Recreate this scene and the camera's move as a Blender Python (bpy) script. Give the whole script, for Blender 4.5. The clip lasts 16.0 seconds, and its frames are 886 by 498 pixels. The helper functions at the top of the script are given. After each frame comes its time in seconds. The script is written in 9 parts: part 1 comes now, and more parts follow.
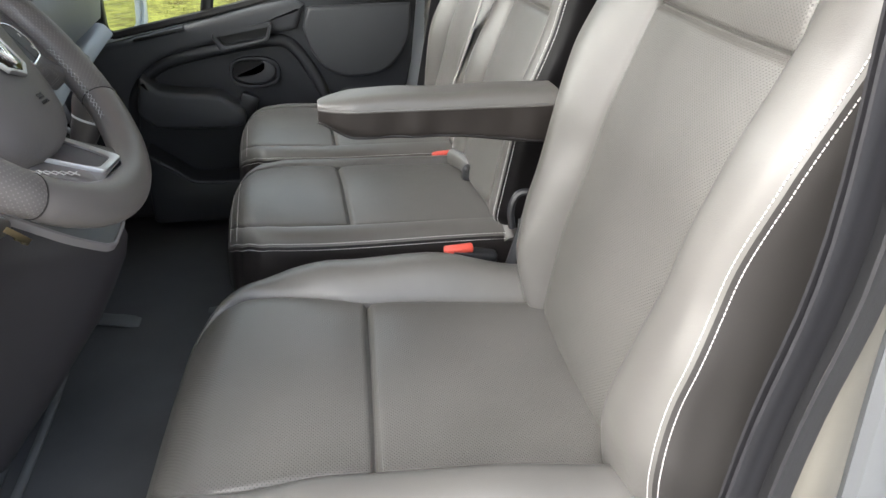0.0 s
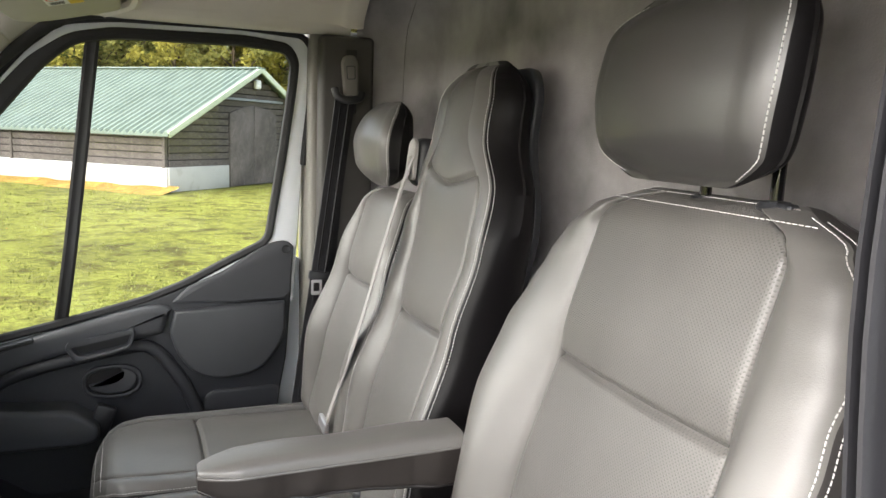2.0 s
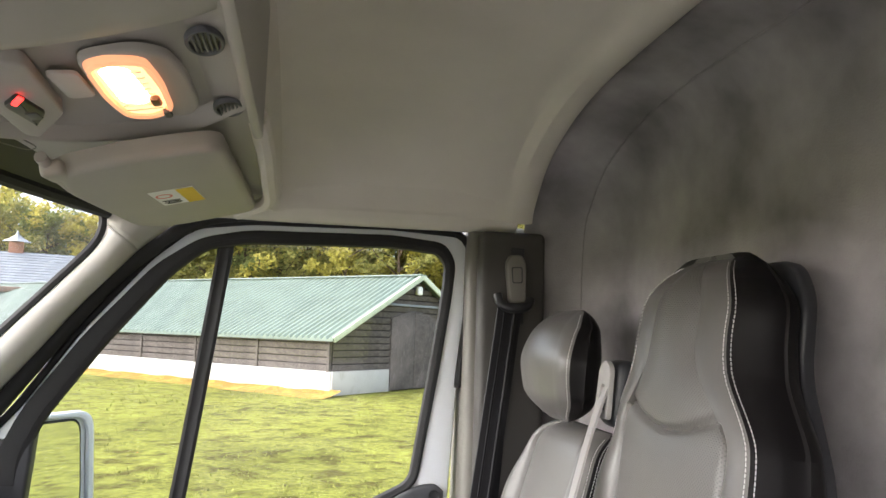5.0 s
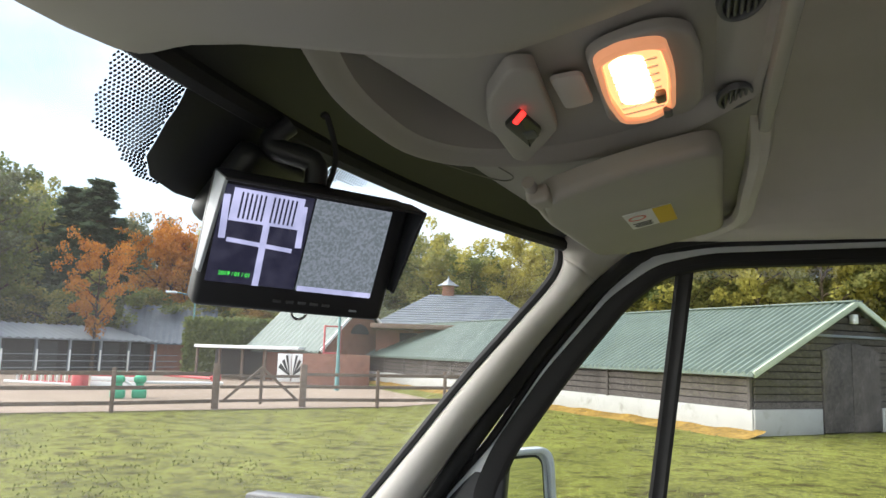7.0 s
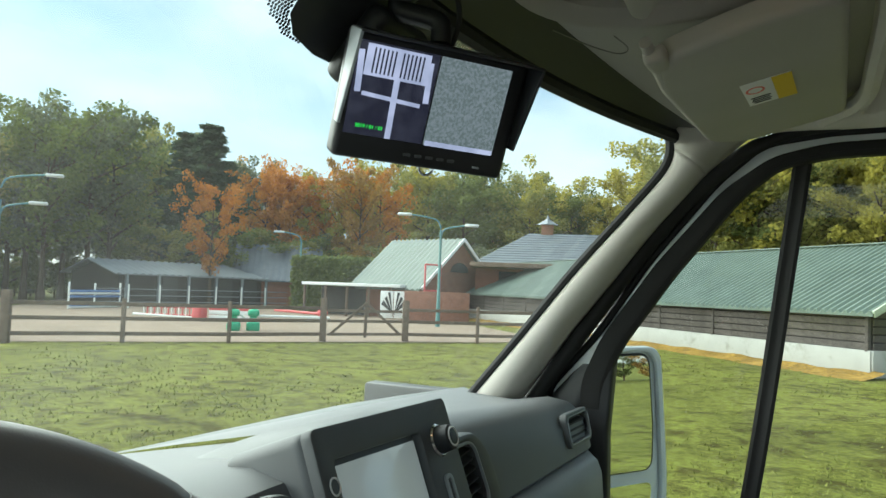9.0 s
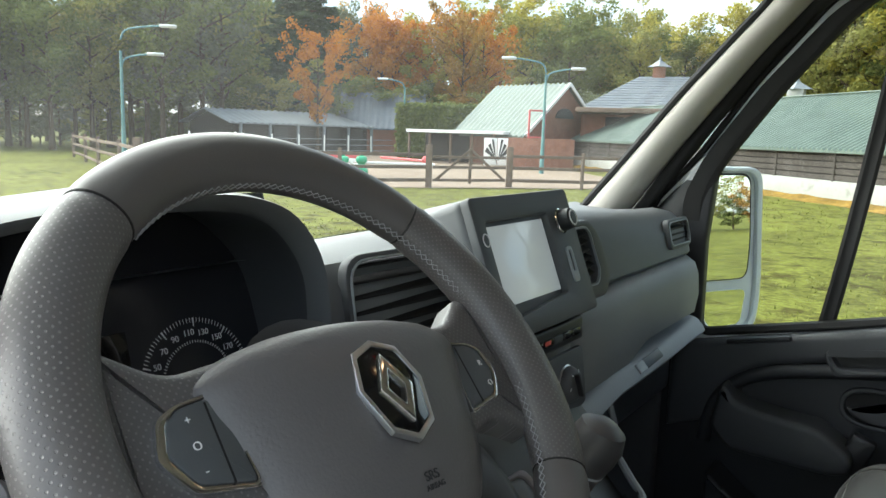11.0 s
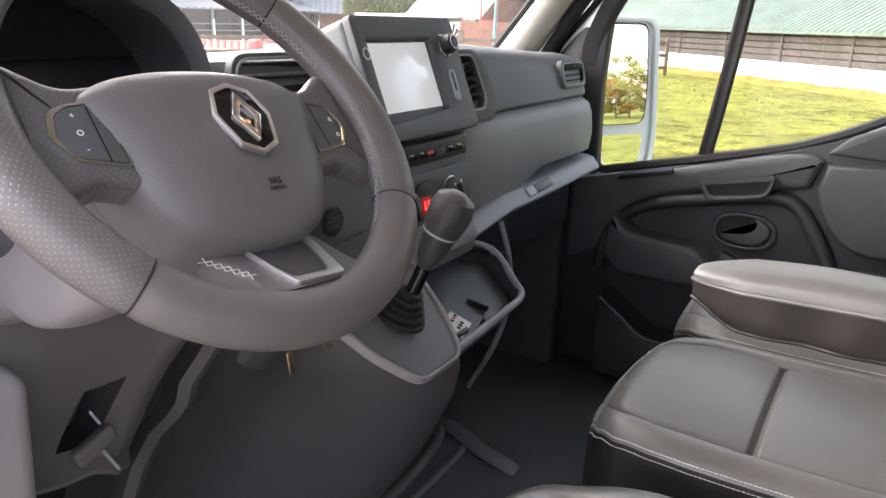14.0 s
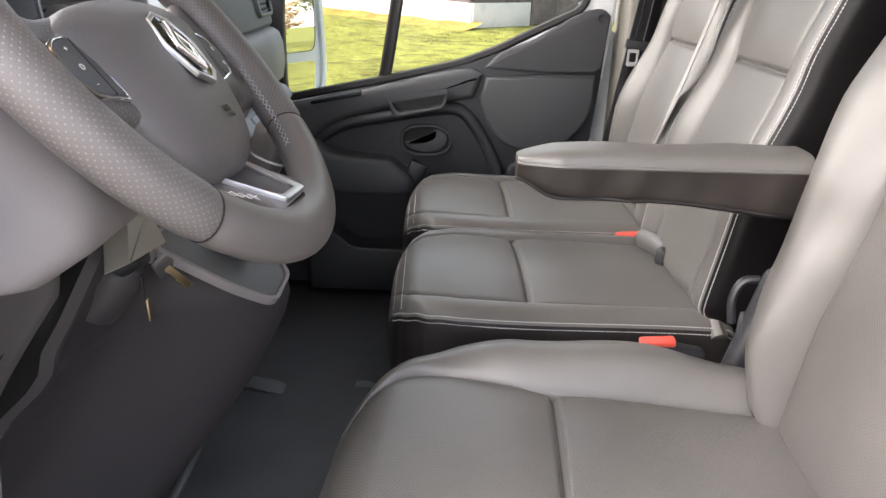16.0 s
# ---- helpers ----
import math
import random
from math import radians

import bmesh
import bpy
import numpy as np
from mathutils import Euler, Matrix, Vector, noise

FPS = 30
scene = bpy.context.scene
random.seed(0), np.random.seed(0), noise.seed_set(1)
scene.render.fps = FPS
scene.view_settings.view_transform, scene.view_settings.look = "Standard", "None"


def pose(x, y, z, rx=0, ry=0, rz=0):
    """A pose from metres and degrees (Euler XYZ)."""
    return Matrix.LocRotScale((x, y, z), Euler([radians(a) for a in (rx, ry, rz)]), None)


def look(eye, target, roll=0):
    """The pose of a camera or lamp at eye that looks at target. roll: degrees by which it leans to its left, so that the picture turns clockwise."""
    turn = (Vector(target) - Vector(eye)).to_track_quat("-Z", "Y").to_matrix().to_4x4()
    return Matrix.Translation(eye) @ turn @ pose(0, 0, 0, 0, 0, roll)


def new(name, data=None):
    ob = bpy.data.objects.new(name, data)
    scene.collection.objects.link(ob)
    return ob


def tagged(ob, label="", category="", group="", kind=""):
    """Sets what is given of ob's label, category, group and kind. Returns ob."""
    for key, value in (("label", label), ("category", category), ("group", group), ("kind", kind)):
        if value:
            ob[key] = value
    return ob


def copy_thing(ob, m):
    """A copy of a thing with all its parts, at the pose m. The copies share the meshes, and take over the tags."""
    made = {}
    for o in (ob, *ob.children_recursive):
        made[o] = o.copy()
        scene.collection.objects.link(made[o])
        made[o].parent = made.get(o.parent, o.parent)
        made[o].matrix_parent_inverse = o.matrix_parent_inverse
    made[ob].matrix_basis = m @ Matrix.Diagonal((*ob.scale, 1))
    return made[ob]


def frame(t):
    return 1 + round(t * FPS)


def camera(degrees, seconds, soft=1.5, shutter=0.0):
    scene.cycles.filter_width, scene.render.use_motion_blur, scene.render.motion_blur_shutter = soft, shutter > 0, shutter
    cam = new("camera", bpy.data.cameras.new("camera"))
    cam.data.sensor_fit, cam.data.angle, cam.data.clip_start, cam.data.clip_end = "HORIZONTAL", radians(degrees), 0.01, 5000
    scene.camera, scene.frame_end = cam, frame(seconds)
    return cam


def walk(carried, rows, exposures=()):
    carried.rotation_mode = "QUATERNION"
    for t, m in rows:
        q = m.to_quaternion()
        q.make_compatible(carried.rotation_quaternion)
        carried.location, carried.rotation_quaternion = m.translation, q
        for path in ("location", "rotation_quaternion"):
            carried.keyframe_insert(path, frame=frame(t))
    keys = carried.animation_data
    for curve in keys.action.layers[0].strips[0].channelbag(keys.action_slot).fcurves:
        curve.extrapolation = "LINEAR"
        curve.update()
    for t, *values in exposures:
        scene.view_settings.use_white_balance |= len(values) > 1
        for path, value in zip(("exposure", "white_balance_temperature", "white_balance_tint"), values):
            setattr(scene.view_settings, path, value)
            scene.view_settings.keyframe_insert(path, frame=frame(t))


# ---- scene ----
cam = camera(61.4, 16.0)
PATH = [
    (0, (0.042, 0.051, 0.932), (0.435, 1.781, 0.008), 2.1),
    (0.5, (0.016, 0.09, 0.962), (0.577, 1.849, 0.193), 2.1),
    (1, (0.004, 0.108, 0.987), (0.679, 1.887, 0.371), 2.1),
    (1.5, (0.014, 0.142, 1.014), (0.751, 1.948, 0.572), 2.2),
    (2, (0.019, 0.176, 1.048), (0.793, 1.994, 0.741), 2.1),
    (2.5, (0.035, 0.212, 1.064), (0.838, 2.036, 0.885), 2.1),
    (3, (0.125, 0.266, 1.071), (0.944, 2.091, 1.027), 2.6),
    (3.2, (0.149, 0.287, 1.072), (0.964, 2.114, 1.072), 2.7),
    (5.3, (0.108, 0.617, 1.071), (0.274, 2.598, 1.297), 1.8),
    (5.5, (0.106, 0.647, 1.07), (0.118, 2.634, 1.297), 1.9),
    (6, (0.051, 0.682, 1.077), (-0.239, 2.646, 1.318), 2.1),
    (6.5, (0.014, 0.705, 1.079), (-0.498, 2.621, 1.341), 1.7),
    (7, (-0.009, 0.706, 1.072), (-0.676, 2.571, 1.346), 1.7),
    (7.5, (-0.019, 0.711, 1.072), (-0.778, 2.541, 1.347), 1.7),
    (8, (-0.029, 0.721, 1.052), (-0.842, 2.53, 1.308), 1.8),
    (8.5, (-0.044, 0.717, 1.002), (-0.897, 2.515, 1.198), 2.2),
    (9, (-0.013, 0.665, 0.98), (-0.923, 2.443, 1.087), 2.1),
    (9.5, (0.033, 0.629, 0.95), (-0.962, 2.364, 0.935), 2.0),
    (10, (0.054, 0.602, 0.937), (-1.027, 2.28, 0.802), 2.0),
    (10.2, (0.055, 0.579, 0.938), (-1.052, 2.234, 0.752), 2.2),
    (12.3, (0.091, 0.346, 0.89), (-1.016, 1.954, 0.457), 1.0),
    (12.5, (0.101, 0.344, 0.888), (-0.984, 1.958, 0.424), 0.8),
    (13, (0.151, 0.364, 0.876), (-0.886, 1.991, 0.349), 0.9),
    (13.5, (0.22, 0.378, 0.865), (-0.793, 2.01, 0.307), 1.2),
    (14, (0.233, 0.385, 0.844), (-0.749, 2.026, 0.258), 1.4),
    (14.5, (0.162, 0.381, 0.834), (-0.649, 2.1, 0.21), 1.5),
    (15, (0.096, 0.316, 0.837), (-0.402, 2.137, 0.176), 1.8),
    (15.5, (0.042, 0.234, 0.828), (-0.177, 2.097, 0.135), 2.1),
    (16, (-0.019, 0.204, 0.835), (0.026, 2.072, 0.122), 2.4),
]
EXPOSURES = [(0.0, 2.45, 6350, 11), (1.5, 2.4, 6400, 12), (3.0, 2.55, 6450, 14), (5.5, 2.5, 6250, 17), (6.5, 1.88, 6200, 16), (7.5, 1.52, 6200, 6), (8.5, 1.35, 6050, -5), (10.0, 1.48, 6000, -6), (12.4, 2.42, 6450, 18), (14.0, 2.78, 6550, 19), (15.0, 2.9, 6550, 18), (16.0, 2.72, 6600, 18)]
walk(cam, [(t, look(eye, target, roll)) for t, eye, target, roll in PATH], EXPOSURES)

# ---- world and lights ----
GROUND = -0.68
world = bpy.data.worlds.new("overcast_sky")
scene.world = world
world.use_nodes = True
wt = world.node_tree
wt.nodes.clear()
w_out = wt.nodes.new("ShaderNodeOutputWorld")
w_bg = wt.nodes.new("ShaderNodeBackground")
w_sky = wt.nodes.new("ShaderNodeTexSky")
w_sky.sky_type, w_sky.sun_disc = "NISHITA", False
w_sky.sun_elevation, w_sky.sun_rotation = radians(26), radians(260)
w_co = wt.nodes.new("ShaderNodeTexCoord")
w_map = wt.nodes.new("ShaderNodeMapping")
w_map.inputs["Scale"].default_value = (1.0, 1.0, 2.6)
w_noise = wt.nodes.new("ShaderNodeTexNoise")
w_noise.inputs["Scale"].default_value, w_noise.inputs["Detail"].default_value = 2.3, 7
w_ramp = wt.nodes.new("ShaderNodeValToRGB")
w_ramp.color_ramp.elements[0].position, w_ramp.color_ramp.elements[1].position = 0.31, 0.66
w_mix = wt.nodes.new("ShaderNodeMix")
w_mix.data_type = "RGBA"
w_mix.inputs["B"].default_value = (6.0, 6.3, 6.6, 1)
w_bg.inputs["Strength"].default_value = 0.104
wt.links.new(w_co.outputs["Generated"], w_map.inputs["Vector"])
wt.links.new(w_map.outputs["Vector"], w_noise.inputs["Vector"])
wt.links.new(w_noise.outputs["Fac"], w_ramp.inputs["Fac"])
wt.links.new(w_ramp.outputs["Color"], w_mix.inputs["Factor"])
wt.links.new(w_sky.outputs["Color"], w_mix.inputs["A"])
# the clouds are a little brighter overhead than at the horizon
w_sep = wt.nodes.new("ShaderNodeSeparateXYZ")
w_rise = wt.nodes.new("ShaderNodeMapRange")
w_rise.inputs["To Min"].default_value, w_rise.inputs["To Max"].default_value = 0.82, 1.15
w_mul = wt.nodes.new("ShaderNodeVectorMath")
w_mul.operation = "SCALE"
wt.links.new(w_co.outputs["Generated"], w_sep.inputs["Vector"])
wt.links.new(w_sep.outputs["Z"], w_rise.inputs["Value"])
wt.links.new(w_rise.outputs["Result"], w_mul.inputs["Scale"])
wt.links.new(w_mix.outputs["Result"], w_mul.inputs[0])
wt.links.new(w_mul.outputs["Vector"], w_bg.inputs["Color"])
wt.links.new(w_bg.outputs["Background"], w_out.inputs["Surface"])

sun_data = bpy.data.lights.new("sun", "SUN")
sun_data.energy, sun_data.angle, sun_data.color = 5.4, radians(110), (1.0, 0.94, 0.86)
sun = new("sun", sun_data)
sun.matrix_world = look((-7.0, -1.2, 3.5), (0, 0, 0))


# ---- materials ----
def material(name, colour, rough=0.5, metal=0.0, grain=0.0, grain_scale=400.0, vary=0.12, vary_scale=6.0, bump=0.15, coat=0.0, spec=0.5):
    """A surface with fine relief (grain) and broad tone changes (vary)."""
    m = bpy.data.materials.new(name)
    m.use_nodes = True
    nt = m.node_tree
    b = nt.nodes["Principled BSDF"]
    b.inputs["Roughness"].default_value, b.inputs["Metallic"].default_value = rough, metal
    b.inputs["Coat Roughness"].default_value = max(0.03, rough - 0.06) if coat and rough > 0.3 else 0.03
    b.inputs["Coat Weight"].default_value, b.inputs["Specular IOR Level"].default_value = coat, spec
    co = nt.nodes.new("ShaderNodeTexCoord")
    broad = nt.nodes.new("ShaderNodeTexNoise")
    broad.inputs["Scale"].default_value, broad.inputs["Detail"].default_value = vary_scale, 5
    ramp = nt.nodes.new("ShaderNodeValToRGB")
    c = Vector(colour)
    ramp.color_ramp.elements[0].position, ramp.color_ramp.elements[1].position = 0.3, 0.7
    ramp.color_ramp.elements[0].color = (*(c * (1 - vary)), 1)
    ramp.color_ramp.elements[1].color = (*(c * (1 + vary)), 1)
    nt.links.new(co.outputs["Object"], broad.inputs["Vector"])
    nt.links.new(broad.outputs["Fac"], ramp.inputs["Fac"])
    nt.links.new(ramp.outputs["Color"], b.inputs["Base Color"])
    rr = nt.nodes.new("ShaderNodeMapRange")
    rr.inputs["To Min"].default_value, rr.inputs["To Max"].default_value = max(0, rough - 0.06), min(1, rough + 0.06)
    nt.links.new(broad.outputs["Fac"], rr.inputs["Value"])
    nt.links.new(rr.outputs["Result"], b.inputs["Roughness"])
    if grain:
        fine = nt.nodes.new("ShaderNodeTexNoise")
        fine.inputs["Scale"].default_value, fine.inputs["Detail"].default_value = grain_scale, 3
        bu = nt.nodes.new("ShaderNodeBump")
        bu.inputs["Strength"].default_value, bu.inputs["Distance"].default_value = bump, grain
        nt.links.new(co.outputs["Object"], fine.inputs["Vector"])
        nt.links.new(fine.outputs["Fac"], bu.inputs["Height"])
        nt.links.new(bu.outputs["Normal"], b.inputs["Normal"])
    return m


def perforate(m, scale, depth, dark=0.55, axis=(0, 0, 0), size=0.33, source="Object"):
    """Adds rows of small pits to a leather."""
    nt = m.node_tree
    b = nt.nodes["Principled BSDF"]
    co = nt.nodes.new("ShaderNodeTexCoord")
    mp = nt.nodes.new("ShaderNodeMapping")
    mp.inputs["Rotation"].default_value = [radians(a) for a in axis]
    vo = nt.nodes.new("ShaderNodeTexVoronoi")
    vo.inputs["Scale"].default_value, vo.inputs["Randomness"].default_value = scale, 0.0
    if source != "Object":
        vo.voronoi_dimensions = "2D"
    step = nt.nodes.new("ShaderNodeMapRange")
    step.inputs["From Min"].default_value, step.inputs["From Max"].default_value = size * 0.75, size * 1.3
    bu = nt.nodes.new("ShaderNodeBump")
    bu.inputs["Strength"].default_value, bu.inputs["Distance"].default_value = 0.9, depth
    mix = nt.nodes.new("ShaderNodeMix")
    mix.data_type, mix.blend_type = "RGBA", "MULTIPLY"
    tone = nt.nodes.new("ShaderNodeMapRange")
    tone.inputs["To Min"].default_value, tone.inputs["To Max"].default_value = dark, 1.0
    old = b.inputs["Base Color"].links[0].from_socket
    nt.links.new(co.outputs["UV" if source == "UV" else "Object"], mp.inputs["Vector"])
    nt.links.new(mp.outputs["Vector"], vo.inputs["Vector"])
    nt.links.new(vo.outputs["Distance"], step.inputs["Value"])
    nt.links.new(step.outputs["Result"], bu.inputs["Height"])
    nt.links.new(step.outputs["Result"], tone.inputs["Value"])
    mix.inputs["Factor"].default_value = 1.0
    nt.links.new(old, mix.inputs["A"])
    nt.links.new(tone.outputs["Result"], mix.inputs["B"])
    nt.links.new(mix.outputs["Result"], b.inputs["Base Color"])
    if b.inputs["Normal"].links:
        nt.links.new(b.inputs["Normal"].links[0].from_socket, bu.inputs["Normal"])
    nt.links.new(bu.outputs["Normal"], b.inputs["Normal"])
    return m


def glow(name, colour, strength):
    m = bpy.data.materials.new(name)
    m.use_nodes = True
    b = m.node_tree.nodes["Principled BSDF"]
    b.inputs["Base Color"].default_value = (*colour, 1)
    b.inputs["Emission Color"].default_value = (*colour, 1)
    b.inputs["Emission Strength"].default_value = strength
    return m


def glass_material(name, tint=(1, 1, 1), gloss=0.05, dust=0.0):
    """Thin clear pane: mostly see-through, a little mirror, and a film of dust that adds a veil of glare."""
    m = bpy.data.materials.new(name)
    m.use_nodes = True
    nt = m.node_tree
    nt.nodes.clear()
    out = nt.nodes.new("ShaderNodeOutputMaterial")
    tr = nt.nodes.new("ShaderNodeBsdfTransparent")
    tr.inputs["Color"].default_value = (*tint, 1)
    gl = nt.nodes.new("ShaderNodeBsdfGlossy")
    gl.inputs["Roughness"].default_value = 0.02
    mix = nt.nodes.new("ShaderNodeMixShader")
    mix.inputs["Fac"].default_value = gloss
    nt.links.new(tr.outputs["BSDF"], mix.inputs[1])
    nt.links.new(gl.outputs["BSDF"], mix.inputs[2])
    nt.links.new(mix.outputs["Shader"], out.inputs["Surface"])
    if dust:
        film = nt.nodes.new("ShaderNodeBsdfTranslucent")
        film.inputs["Color"].default_value = (0.85, 0.86, 0.84, 1)
        co = nt.nodes.new("ShaderNodeTexCoord")
        cloud = nt.nodes.new("ShaderNodeTexNoise")
        cloud.inputs["Scale"].default_value, cloud.inputs["Detail"].default_value = 3.0, 5
        amount = nt.nodes.new("ShaderNodeMapRange")
        amount.inputs["From Min"].default_value, amount.inputs["From Max"].default_value = 0.3, 0.7
        amount.inputs["To Min"].default_value, amount.inputs["To Max"].default_value = dust * 0.5, dust * 1.5
        both = nt.nodes.new("ShaderNodeMixShader")
        nt.links.new(co.outputs["Object"], cloud.inputs["Vector"])
        nt.links.new(cloud.outputs["Fac"], amount.inputs["Value"])
        nt.links.new(amount.outputs["Result"], both.inputs["Fac"])
        nt.links.new(mix.outputs["Shader"], both.inputs[1])
        nt.links.new(film.outputs["BSDF"], both.inputs[2])
        nt.links.new(both.outputs["Shader"], out.inputs["Surface"])
    return m


LEATHER = material("grey_leather", (0.106, 0.102, 0.096), 0.37, grain=0.0006, grain_scale=800, vary=0.14, bump=0.3, coat=0.0, spec=0.6)
INSERT = perforate(material("ribbed_grey_leather", (0.110, 0.106, 0.099), 0.39, grain=0.0004, grain_scale=900, vary=0.14, coat=0.0, spec=0.6), 290, 0.0003, 0.62, (0, 0, 45), 0.24, "UV")
BLACK_LEATHER = material("black_leather", (0.019, 0.017, 0.017), 0.42, grain=0.0006, grain_scale=900, vary=0.15, bump=0.25, spec=0.28)
JET_LEATHER = material("jet_black_leather", (0.006, 0.0055, 0.006), 0.42, grain=0.0006, grain_scale=900, vary=0.15, bump=0.25, spec=0.17)
# the bolster's leather, with the seat side's shade put into its colour
SHADED_LEATHER = material("shaded_side_leather", (0.034, 0.032, 0.031), 0.45, grain=0.0006, grain_scale=800, vary=0.10, bump=0.3, spec=0.4)
HEAD_LEATHER = material("dark_head_leather", (0.042, 0.040, 0.038), 0.42, grain=0.0006, grain_scale=800, vary=0.10, bump=0.3, spec=0.9)
ARM_LEATHER = material("dark_brown_leather", (0.030, 0.026, 0.024), 0.42, grain=0.0006, grain_scale=900, vary=0.15, bump=0.25, spec=0.4)
WHEEL_LEATHER = material("wheel_leather", (0.120, 0.110, 0.107), 0.38, grain=0.0005, grain_scale=800, vary=0.1, bump=0.3)
WHEEL_PERF = perforate(material("perforated_wheel_leather", (0.122, 0.112, 0.110), 0.38, grain=0.0004, grain_scale=800, vary=0.1), 265, 0.00022, 1.55, (0, 0, 45), 0.17, "UV")
SPOKE_PERF = perforate(material("perforated_spoke_leather", (0.115, 0.108, 0.108), 0.38, grain=0.0004, grain_scale=800, vary=0.1), 265, 0.00022, 1.55, (0, -48.2, 45), 0.17, "flat")
THREAD = material("white_thread", (0.55, 0.54, 0.53), 0.7)
WHEEL_THREAD = material("pale_wheel_thread", (0.36, 0.355, 0.36), 0.7)
PLASTIC = material("dark_grey_plastic", (0.090, 0.095, 0.101), 0.5, grain=0.0005, grain_scale=700, vary=0.06, bump=0.3)
DOOR_GREY = material("door_trim_plastic", (0.052, 0.055, 0.061), 0.48, grain=0.0005, grain_scale=700, vary=0.06, bump=0.3)
DOOR_DARK = material("dark_door_trim", (0.026, 0.028, 0.033), 0.48, grain=0.0005, grain_scale=700, vary=0.08, bump=0.3)
PLASTIC_SOFT = material("grey_dash_plastic", (0.130, 0.136, 0.142), 0.52, grain=0.0006, grain_scale=600, vary=0.06, bump=0.35)
PLASTIC_GLOVE = material("pale_dash_plastic", (0.235, 0.242, 0.243), 0.52, grain=0.0006, grain_scale=600, vary=0.06, bump=0.35)
PLASTIC_WARM = material("warm_grey_plastic", (0.27, 0.248, 0.256), 0.5, grain=0.0006, grain_scale=600, vary=0.06, bump=0.35)
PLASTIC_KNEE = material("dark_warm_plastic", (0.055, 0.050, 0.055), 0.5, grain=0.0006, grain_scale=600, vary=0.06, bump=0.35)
# the shroud's warm plastic, darkened for the shade in the footwell
PLASTIC_WARM_SHADED = material("shaded_warm_plastic", (0.135, 0.125, 0.128), 0.5, grain=0.0006, grain_scale=600, vary=0.06, bump=0.35)
PLASTIC_BLACK = material("black_plastic", (0.020, 0.021, 0.024), 0.42, grain=0.0004, grain_scale=700, vary=0.15, bump=0.25)
PLASTIC_LIGHT = material("light_grey_plastic", (0.36, 0.39, 0.42), 0.5, grain=0.0004, grain_scale=700, vary=0.05)
GLOSS_BLACK = material("gloss_black", (0.006, 0.006, 0.007), 0.08, vary=0.1, coat=0.3)
CHROME = material("chrome", (0.72, 0.72, 0.73), 0.12, 1.0, vary=0.03)
SATIN = material("satin_metal", (0.62, 0.62, 0.64), 0.36, 1.0, vary=0.05)
LINER = material("beige_headliner", (0.62, 0.585, 0.51), 0.9, grain=0.0009, grain_scale=900, vary=0.05, bump=0.35)
TRIM_BEIGE = material("beige_trim_plastic", (0.37, 0.352, 0.312), 0.6, grain=0.0005, grain_scale=700, vary=0.05)
# the beige trim again, with the post's shade put into its colour
TRIM_SHADED = material("shaded_beige_trim", (0.15, 0.143, 0.125), 0.6, grain=0.0005, grain_scale=700, vary=0.05)
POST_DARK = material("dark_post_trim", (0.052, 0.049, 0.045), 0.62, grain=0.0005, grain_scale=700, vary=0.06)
TRIM_GREY = material("pillar_trim", (0.50, 0.48, 0.44), 0.55, grain=0.0005, grain_scale=700, vary=0.04)
SUEDE = material("grey_suede", (0.275, 0.260, 0.262), 0.9, grain=0.002, grain_scale=300, vary=0.5, vary_scale=5, bump=0.4)
RUBBER = material("black_rubber", (0.008, 0.008, 0.009), 0.7, grain=0.0005, grain_scale=500)
MAT = material("black_rubber_mat", (0.075, 0.077, 0.083), 0.65, grain=0.001, grain_scale=250, vary=0.2)
CARPET = material("dark_carpet", (0.055, 0.056, 0.062), 0.95, grain=0.002, grain_scale=400)
PAINT = material("white_van_paint", (0.66, 0.69, 0.72), 0.25, vary=0.02, coat=0.4)
BELT = material("black_belt_webbing", (0.014, 0.014, 0.017), 0.6, grain=0.0008, grain_scale=900)
BELT_GREY = material("grey_belt_webbing", (0.29, 0.28, 0.27), 0.65, grain=0.0008, grain_scale=900)
RED = material("red_button_plastic", (0.72, 0.10, 0.07), 0.4)
GLASS = glass_material("window_glass", (0.78, 0.82, 0.79), 0.045)
# its dust film is put in for the veil of glare over the view
DUSTY_GLASS = glass_material("dusty_windscreen_glass", (0.80, 0.83, 0.81), 0.045, 0.019)
MIRROR = material("mirror_silver", (0.85, 0.87, 0.88), 0.0, 1.0, vary=0.0)
MIRROR.node_tree.links.remove(MIRROR.node_tree.nodes["Principled BSDF"].inputs["Roughness"].links[0])
LAMP_GLOW = glow("warm_lamp_bulb", (1.0, 0.74, 0.42), 2.5)
RED_GLOW = glow("red_led", (1.0, 0.02, 0.015), 1.2)
PAPER = material("white_paper", (0.8, 0.8, 0.78), 0.7, vary=0.02)
YELLOW = material("yellow_print", (0.75, 0.52, 0.03), 0.7, vary=0.03)
INK = material("dark_ink", (0.03, 0.03, 0.03), 0.7)
PRINT = material("white_print", (0.8, 0.8, 0.8), 0.6)


# ---- building tools ----
def part(name, bm, mat, parent=None, label="", sharp=38):
    me = bpy.data.meshes.new(name)
    bmesh.ops.recalc_face_normals(bm, faces=bm.faces)
    bm.to_mesh(me)
    bm.free()
    me.polygons.foreach_set("use_smooth", [True] * len(me.polygons))
    me.set_sharp_from_angle(angle=radians(sharp))
    me.materials.append(mat)
    ob = new(name, me)
    if parent is not None:
        ob.parent = parent
        if parent.parent is None:
            ob.matrix_parent_inverse = parent.matrix_basis.inverted()
    if label:
        ob["label"] = label
    return ob


